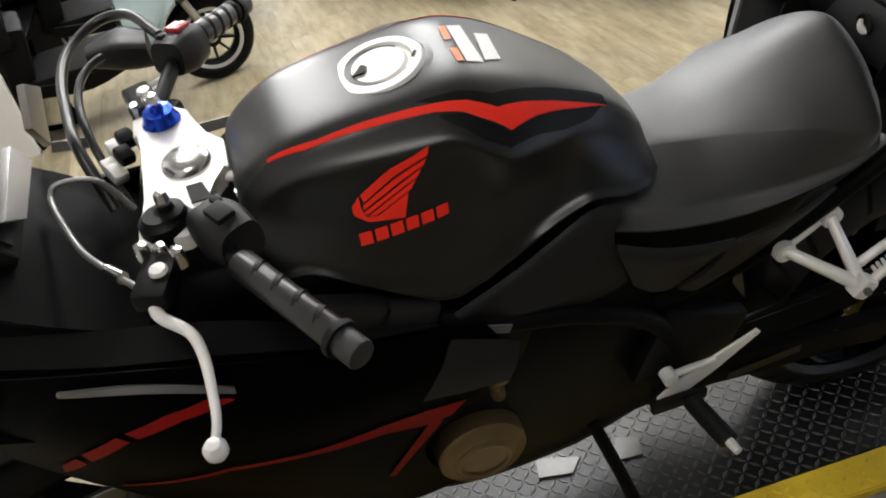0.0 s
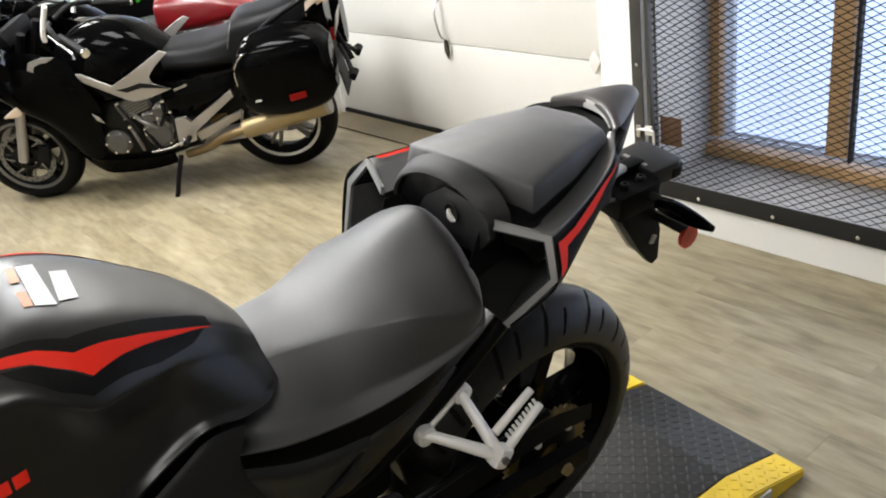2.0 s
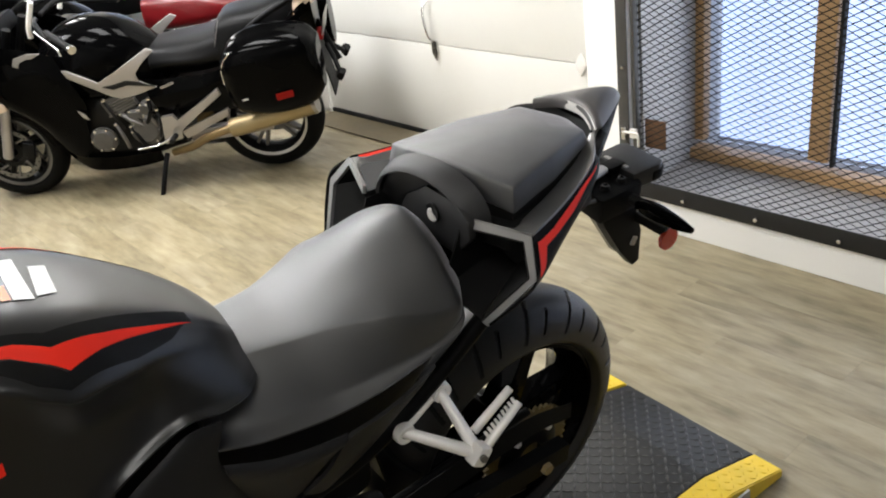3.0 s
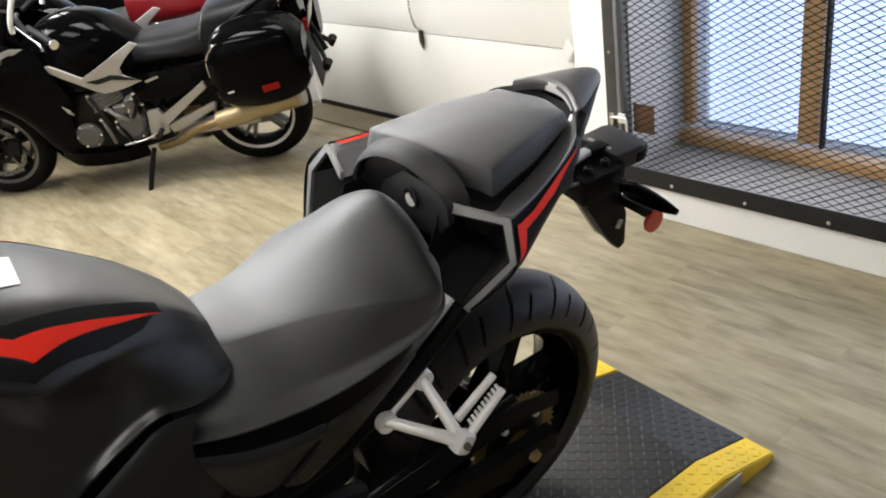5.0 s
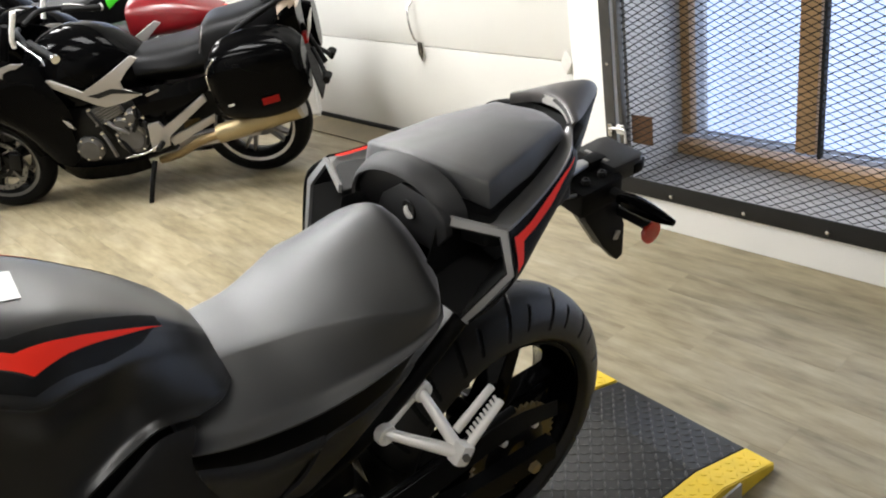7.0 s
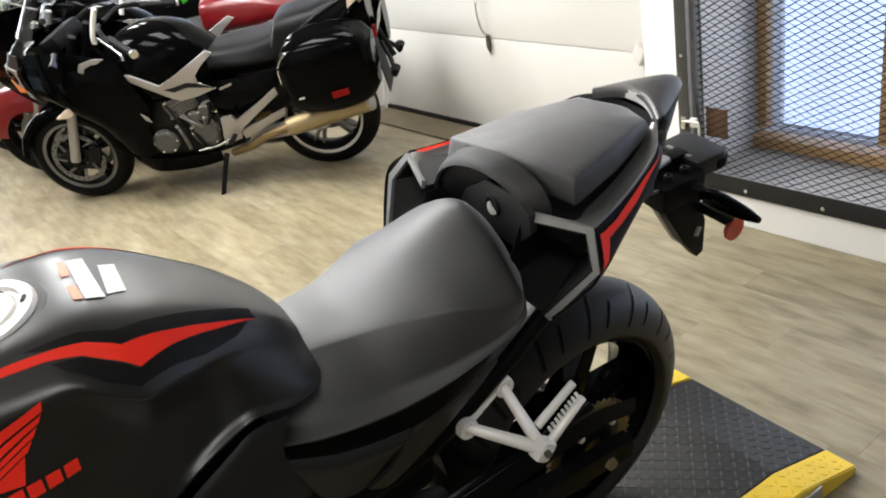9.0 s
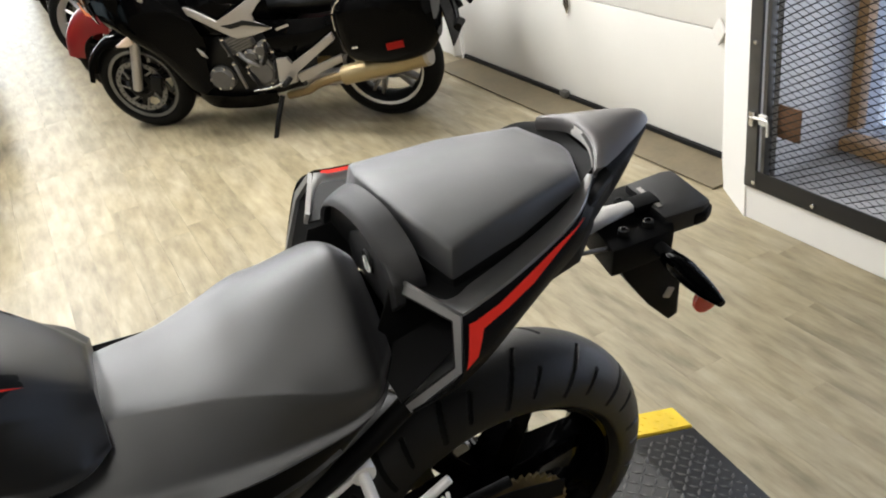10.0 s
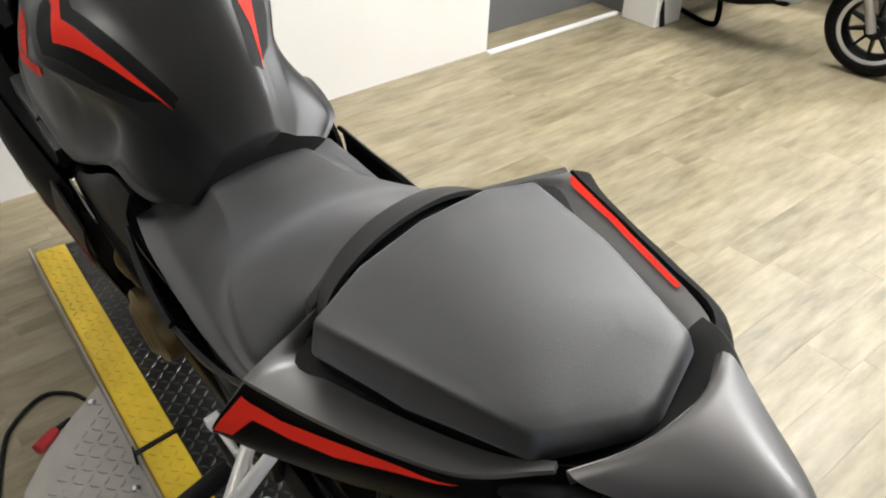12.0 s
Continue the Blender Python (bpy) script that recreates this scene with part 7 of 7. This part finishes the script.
        part("disc_holes", holes, SEAL, bike, "dark drillings of the brake disc", False)
        part("disc_carrier", lathe([(0.05, -0.003), (0.072, -0.003), (0.072, 0.003), (0.05, 0.003)], (-1.39, s * 0.06, 0.27), "Y", 32), DARK, bike)
        for k in range(8):
            a = 2 * math.pi * k / 8
            part("disc_bobbin", box((0.05, 0.006, 0.012), (-1.39 + 0.095 * math.cos(a), s * 0.064, 0.27 + 0.095 * math.sin(a)), 0.002, (0, -math.degrees(a) + 24, 0)), DISC, bike)
    part("swing_arm", box((0.42, 0.05, 0.07), (-0.2, -0.13, 0.29), 0.012, (0, -3, 0)), SILVER, bike, "silver swing arm")
    part("side_stand", tube([(-0.55, -0.17, 0.22), (-0.58, -0.24, 0.12), (-0.62, -0.3, -0.02)], 0.013), DARK, bike, "black side stand")
    part("stand_foot", box((0.07, 0.04, 0.012), (-0.625, -0.305, -0.04), 0.003), DARK, bike)
    part("lower_box", box((0.34, 0.22, 0.16), (-0.28, 0, 0.46), 0.02), DARK, bike)


def row_motorcycle(at, label, paint, lower, turn=-41.5, dirt=False, cowl=False, group="motorcycles along the door wall"):
    """A motorcycle farther down the row: wheels, tank, seat, fairing or mudguard, bars, engine, exhaust."""
    bike = thing("parked_motorcycle", pose(at[0], at[1], 0.0, 9, 0, turn), label, "motorcycle", group)
    r = 0.33 if dirt else 0.29
    wheel(bike, (0, 0, r), r, 0.06 if dirt else 0.085, r - 0.085, SILVER if dirt else DARK, 12 if dirt else 5, "rear_wheel", False, 0, True, SILVER, 64, 0.008 if dirt else 0.04)
    wheel(bike, (-1.42, 0, r), r, 0.05, r - 0.075, SILVER if dirt else DARK, 14 if dirt else 5, "front_wheel", not dirt, 0, "left", SILVER if dirt else DARK, 64, 0.007 if dirt else 0.03)
    lift = 0.12 if dirt else 0.0
    for s in (-1, 1):
        part("fork_leg", rod((-1.42, s * 0.09, r), (-1.12, s * 0.09, 0.95 + lift), 0.026, 0.02), SILVER, bike, "silver fork leg")
        part("handlebar", tube([(-1.04, 0, 1.0 + lift), (-1.0, s * 0.15, 1.04 + lift), (-0.92, s * 0.34, 1.02 + lift)], 0.012), STEEL, bike, "steel handlebar")
        part("grip", rod((-0.96, s * 0.24, 1.03 + lift), (-0.92, s * 0.35, 1.02 + lift), 0.017), GRIP, bike)
        part("mirror", box((0.02, 0.11, 0.07), (-1.1, s * 0.3, 1.14 + lift), 0.012), STEEL if not dirt else DARK, bike)
        part("mirror_stalk", tube([(-1.03, s * 0.16, 1.03 + lift), (-1.1, s * 0.27, 1.12 + lift)], 0.006), STEEL, bike)
    part("fuel_tank", loft([(-1.0, [(0, 0.88 + lift), (-0.1, 0.85 + lift), (-0.15, 0.76 + lift), (-0.1, 0.66), (0, 0.64)]), (-0.82, [(0, 0.96 + lift), (-0.13, 0.92 + lift), (-0.19, 0.8 + lift), (-0.14, 0.66), (0, 0.64)]), (-0.6, [(0, 0.9 + lift), (-0.1, 0.87 + lift), (-0.15, 0.78 + lift), (-0.11, 0.66), (0, 0.65)]), (-0.45, [(0, 0.77 + lift), (-0.06, 0.76 + lift), (-0.09, 0.73 + lift), (-0.07, 0.67), (0, 0.66)])], 5, 5), BLACK if cowl or dirt else paint, bike)
    part("seat", loft([(-0.5, [(0, 0.78 + lift), (-0.09, 0.76 + lift), (-0.12, 0.7 + lift), (-0.1, 0.66), (0, 0.65)]), (-0.2, [(0, 0.79 + lift), (-0.14, 0.77 + lift), (-0.16, 0.71 + lift), (-0.12, 0.66), (0, 0.65)])] + ([] if cowl else [(0.1, [(0, 0.86 + lift), (-0.12, 0.84 + lift), (-0.14, 0.79 + lift), (-0.1, 0.74), (0, 0.73)]), (0.28, [(0, 0.88 + lift), (-0.06, 0.87 + lift), (-0.08, 0.83 + lift), (-0.06, 0.79), (0, 0.78)])]), 5, 5), SEATBLACK, bike, "black vinyl seat")
    if cowl:
        part("seat_cowl", loft([(-0.185, [(0, 0.86), (-0.09, 0.86), (-0.12, 0.83), (-0.12, 0.76), (0, 0.75)]), (-0.17, [(0, 0.925), (-0.11, 0.905), (-0.145, 0.86), (-0.145, 0.75), (0, 0.73)]), (0.02, [(0, 0.92), (-0.11, 0.9), (-0.145, 0.84), (-0.14, 0.745), (0, 0.73)]), (0.16, [(0, 0.875), (-0.1, 0.86), (-0.13, 0.81), (-0.12, 0.755), (0, 0.74)]), (0.29, [(0, 0.81), (-0.06, 0.805), (-0.08, 0.785), (-0.07, 0.77), (0, 0.76)])], 5, 5), paint, bike, "dark red single-seat cowl")
        for s in (-1, 1):
            part("tail_side", sheet([[(-0.16, s * 0.16, 0.705), (0.0, s * 0.16, 0.735), (0.16, s * 0.14, 0.765)], [(-0.15, s * 0.165, 0.66), (0.0, s * 0.165, 0.69), (0.16, s * 0.14, 0.73)]], 0.006, 4, 4), paint, bike, "dark red tail side panel")
    else:
        part("tail", loft([(0.05, [(0, 0.8 + lift), (-0.13, 0.8 + lift), (-0.15, 0.75 + lift), (-0.1, 0.68 + lift), (0, 0.67 + lift)]), (0.3, [(0, 0.87 + lift), (-0.08, 0.86 + lift), (-0.09, 0.82 + lift), (-0.06, 0.78 + lift), (0, 0.77 + lift)]), (0.42, [(0, 0.88 + lift), (-0.03, 0.88 + lift), (-0.04, 0.86 + lift), (-0.03, 0.84 + lift), (0, 0.84 + lift)])], 4, 4), paint, bike)
    part("tail_lamp", box((0.03, 0.08, 0.04), (0.3, 0, 0.785) if cowl else (0.41, 0, 0.85 + lift), 0.01), LENSRED, bike, "red tail lamp")
    part("engine", loft([(-0.98, [(0, 0.6), (-0.13, 0.57), (-0.16, 0.42), (-0.12, 0.24), (0, 0.22)]), (-0.7, [(0, 0.63), (-0.15, 0.6), (-0.17, 0.42), (-0.13, 0.22), (0, 0.2)]), (-0.42, [(0, 0.58), (-0.11, 0.55), (-0.13, 0.4), (-0.1, 0.26), (0, 0.24)])], 4, 4), DARK, bike, "dark engine")
    part("engine_cover", lathe([(0.0005, -0.03), (0.06, -0.026), (0.075, -0.01), (0.075, 0.03)], (-0.68, -0.17, 0.38), "Y", 28, closed=False), SILVER, bike)
    part("silencer", rod((-0.3, 0.2, 0.32), (0.2, 0.22, 0.5), 0.045, 0.05), STEEL, bike, "steel silencer")
    part("side_stand", tube([(-0.55, -0.15, 0.25), (-0.6, -0.3, -0.02)], 0.012), DARK, bike)
    if dirt:
        part("front_mudguard", sheet([[(-1.64, y * 0.6, 0.61 - d), (-1.56, y * 0.85, 0.7 - d), (-1.44, y, 0.77 - d), (-1.28, y, 0.8 - d), (-1.12, y, 0.8 - d)] for y, d in ((-0.08, 0.05), (-0.06, 0.01), (0, 0), (0.06, 0.01), (0.08, 0.05))], 0.006, 4, 5), paint, bike, "bright plastic high mudguard")
        part("number_board", box((0.02, 0.2, 0.22), (-1.2, 0, 1.02), 0.02, (0, 20, 0)), lower, bike, "pale front board")
    else:
        part("front_mudguard", sheet([[(-1.42 + q * math.cos(a), y, r + q * math.sin(a)) for a in (0.3, 0.9, 1.5, 2.1, 2.6, 3.0)] for y, q in ((-0.105, 0.17), (-0.1, 0.24), (-0.075, 0.295), (0, 0.32), (0.075, 0.295), (0.1, 0.24), (0.105, 0.17))], 0.006, 4, 4), paint, bike, "painted front mudguard")
        for s in (-1, 1):
            part("side_fairing", sheet([[(-1.4, s * 0.17, 0.86), (-1.2, s * 0.24, 0.86), (-0.98, s * 0.22, 0.78)], [(-1.42, s * 0.18, 0.7), (-1.2, s * 0.26, 0.64), (-0.95, s * 0.24, 0.6)], [(-1.2, s * 0.16, 0.44), (-1.05, s * 0.2, 0.38), (-0.88, s * 0.2, 0.36)]], 0.005, 4, 4), lower, bike)
        part("nose", sheet([[(-1.3, -0.16, 0.98), (-1.42, 0, 1.0), (-1.3, 0.16, 0.98)], [(-1.42, -0.17, 0.84), (-1.56, 0, 0.86), (-1.42, 0.17, 0.84)], [(-1.4, -0.14, 0.68), (-1.5, 0, 0.66), (-1.4, 0.14, 0.68)]], 0.006, 4, 4), lower, bike, "painted nose fairing")
        part("headlamp", box((0.03, 0.2, 0.08), (-1.53, 0, 0.8), 0.015, (0, 10, 0)), SILVER, bike)
        scr = part("windscreen", sheet([[(-1.3, -0.15, 0.98), (-1.4, 0, 1.01), (-1.3, 0.15, 0.98)], [(-1.12, -0.13, 1.16), (-1.18, 0, 1.2), (-1.12, 0.13, 1.16)]], 0.004, 4, 4), SCREEN, bike, "clear windscreen")
        scr.visible_shadow = False
    return bike


def scooter(at, turn, paint, label):
    """A step-through scooter; its front wheel's contact is the origin and it faces +x."""
    sc = thing("scooter", pose(at[0], at[1], 0.0, 4, 0, turn), label, "scooter", "scooters")
    r = 0.215
    wheel(sc, (0, 0, r), r, 0.055, 0.15, DARK, 10, "front_wheel", False, 0, False, DARK, 96, 0.014, 0.3, RIMLIP)
    wheel(sc, (-1.3, 0, r), r, 0.055, 0.155, DARK, 5, "rear_wheel", False, 0, True, SILVER, 64, 0.02)
    for s in (-1, 1):
        part("fork_leg", rod((0.0, s * 0.075, r), (-0.08, s * 0.075, 0.44), 0.02, 0.018), SILVER, sc, "silver fork leg")
    part("front_mudguard", sheet([[((q - d) * math.cos(a), y, r + (q - d) * math.sin(a)) for a, q in ((0.68, 0.285), (1.15, 0.322), (1.65, 0.34), (2.1, 0.34), (2.65, 0.33))] for y, d in ((-0.1, 0.07), (-0.095, 0.03), (-0.06, 0.004), (0, 0), (0.06, 0.004), (0.095, 0.03), (0.1, 0.07))], 0.006, 4, 5), paint, sc, "painted front mudguard")
    part("leg_shield", loft([(-0.38, [(0, 0.62), (-0.2, 0.6), (-0.23, 0.48), (-0.2, 0.3), (0, 0.26)]), (-0.3, [(0, 0.9), (-0.19, 0.85), (-0.22, 0.62), (-0.18, 0.32), (0, 0.28)]), (-0.2, [(0, 1.0), (-0.13, 0.95), (-0.17, 0.7), (-0.12, 0.42), (0, 0.38)]), (-0.1, [(0, 0.92), (-0.07, 0.88), (-0.1, 0.68), (-0.07, 0.48), (0, 0.46)])], 5, 5), paint, sc, "painted leg shield")
    for k in range(3):
        part("vent_slat", tube([(-0.14, -0.13, 0.6 + 0.03 * k), (-0.1, -0.11, 0.61 + 0.03 * k), (-0.08, -0.07, 0.615 + 0.03 * k)], 0.008), STEEL, sc, "chrome vent slat")
    part("floorboard", box((0.5, 0.36, 0.07), (-0.58, 0, 0.3), 0.02), PANEL, sc, "black floorboard")
    part("lower_trim", sheet([[(-0.36, -0.2, 0.36), (-0.6, -0.19, 0.29), (-0.86, -0.19, 0.32)], [(-0.36, -0.18, 0.28), (-0.6, -0.17, 0.22), (-0.86, -0.17, 0.26)]], 0.01, 3, 4), PANEL, sc)
    part("rear_body", loft([(-0.82, [(0, 0.66), (-0.12, 0.64), (-0.16, 0.56), (-0.15, 0.48), (0, 0.46)]), (-1.1, [(0, 0.7), (-0.16, 0.67), (-0.21, 0.57), (-0.17, 0.5), (0, 0.48)]), (-1.45, [(0, 0.7), (-0.12, 0.68), (-0.15, 0.6), (-0.1, 0.52), (0, 0.5)]), (-1.6, [(0, 0.68), (-0.05, 0.67), (-0.06, 0.62), (-0.04, 0.58), (0, 0.57)])], 5, 5), PANEL if paint == PALE else paint, sc, "rear body")
    part("seat", loft([(-0.8, [(0, 0.76), (-0.1, 0.75), (-0.13, 0.7), (-0.1, 0.65), (0, 0.64)]), (-1.1, [(0, 0.77), (-0.14, 0.76), (-0.17, 0.71), (-0.14, 0.67), (0, 0.66)]), (-1.5, [(0, 0.8), (-0.11, 0.79), (-0.13, 0.74), (-0.1, 0.69), (0, 0.68)])], 5, 5), SEATBLACK, sc, "black vinyl seat")
    part("engine", box((0.5, 0.26, 0.3), (-1.1, 0, 0.32), 0.04), DARK, sc, "dark engine unit")
    part("under_seat_panel", box((0.12, 0.3, 0.3), (-0.84, 0, 0.42), 0.03, (0, 10, 0)), PANEL, sc, "black panel under the seat")
    part("headstock", loft([(-0.32, [(0, 1.06), (-0.1, 1.05), (-0.12, 1.0), (-0.09, 0.95), (0, 0.94)]), (-0.2, [(0, 1.1), (-0.12, 1.08), (-0.15, 1.02), (-0.1, 0.96), (0, 0.94)]), (-0.1, [(0, 1.05), (-0.07, 1.04), (-0.09, 1.0), (-0.06, 0.97), (0, 0.96)])], 4, 4), paint, sc, "painted headstock")
    part("headlamp", lathe([(0.0005, 0.03), (0.05, 0.02), (0.07, 0.0), (0.07, -0.03)], (-0.1, 0, 1.01), "X", 28, closed=False), SILVER, sc, "round headlamp")
    for s in (-1, 1):
        part("handlebar", tube([(-0.28, s * 0.1, 1.04), (-0.32, s * 0.22, 1.05), (-0.38, s * 0.34, 1.04)], 0.012), STEEL, sc)
        part("grip", rod((-0.34, s * 0.24, 1.05), (-0.39, s * 0.36, 1.04), 0.017), RUBBER, sc)
        part("mirror_stalk", tube([(-0.29, s * 0.17, 1.06), (-0.28, s * 0.22, 1.2)], 0.005), STEEL, sc)
        part("mirror", lathe([(0.0005, -0.012), (0.05, -0.01), (0.055, 0), (0.05, 0.006)], (-0.28, s * 0.23, 1.24), "X", 24, closed=False), STEEL, sc)
    part("centre_stand", tube([(-0.95, -0.12, 0.22), (-0.9, -0.15, 0.02)], 0.012), DARK, sc)
    return sc


def bench():
    """Black steel bench whose feet stand beside the white post."""
    b = thing("steel_bench", pose(-1.8, 3.3, 0.0, 0, 0, 0), "black tubular steel bench beside the white post", "bench")
    for y in (0.0, 0.75):
        part("leg_frame", tube([(-0.62, y, 0.02), (-0.3, y, 0.012), (0.0, y - 0.08, 0.012), (0.03, y - 0.05, 0.06), (-0.03, y, 0.25), (-0.02, y, 0.42)], 0.014), BLACKMATT, b)
        part("leg_frame", tube([(-0.62, y, 0.02), (-0.6, y, 0.2), (-0.62, y, 0.42)], 0.014), BLACKMATT, b)
    part("stretcher", tube([(-0.35, 0.0, 0.14), (-0.35, 0.75, 0.14)], 0.012), BLACKMATT, b)
    for k in range(5):
        part("slat", box((0.1, 1.0, 0.025), (-0.56 + 0.125 * k, 0.38, 0.44), 0.006), BLACKMATT, b)


def far_window():
    win = tagged(thing("window_2", pose(0, 0, 0), "bright far shop window behind the row of motorcycles", "window"), kind="structure")
    for y in (5.2, 7.2):
        part("window_frame", box((0.06, 1.5, 0.06), (DOOR_X - 0.03, y, 0.95), 0.006), WHITE, win)
        part("window_frame", box((0.06, 1.5, 0.06), (DOOR_X - 0.03, y, 2.05), 0.006), WHITE, win)
        for dy in (-0.72, 0, 0.72):
            part("window_frame", box((0.058, 0.06, 1.1), (DOOR_X - 0.03, y + dy, 1.5), 0.006), WHITE, win)
        part("pane", box((0.01, 1.4, 1.06), (DOOR_X - 0.012, y, 1.5)), DAY, win, "bright daylit frosted pane")

# ---- build ----
FLOOR = room()
window_cage()
far_window()
lights()
daylight_door()
lift_table()
side_plate()
sport_motorcycle()
touring_motorcycle()
row_motorcycle((1.12, 3.62), "red and black sport motorcycle with a red seat cowl", REDPAINT, BLACK, cowl=True)
row_motorcycle((1.1, 4.4), "green dirt motorcycle with spoked wheels on stand", GREENP, WHITE, dirt=True)
row_motorcycle((1.15, 5.2), "black motorcycle with grey seat on side stand", BLACK, BLACK)
row_motorcycle((1.1, 6.1), "black sport motorcycle with green fairing on stand", BLACK, GREENP)
row_motorcycle((1.1, 7.0), "dark motorcycle with black fairing in the row", BLACK, BLACK)
row_motorcycle((1.1, 7.9), "dark blue-black motorcycle far down the row", BLACK, BLACK)
row_motorcycle((1.1, 8.8), "red motorcycle far down the row on stand", REDPAINT, BLACK)
scooter((-1.04, 3.28), 8, PALE, "pale blue scooter with black seat on stand")
scooter((-0.95, 4.15), 8, PALE, "pale blue scooter beside another pale scooter")
scooter((-0.95, 4.75), 8, ORANGEP, "orange scooter with black seat on stand")
scooter((-0.95, 5.5), 8, BLACK, "black scooter with black seat on stand")
scooter((-0.95, 6.3), 8, BLACK, "black scooter far along the aisle")
bench()
planks(FLOOR)
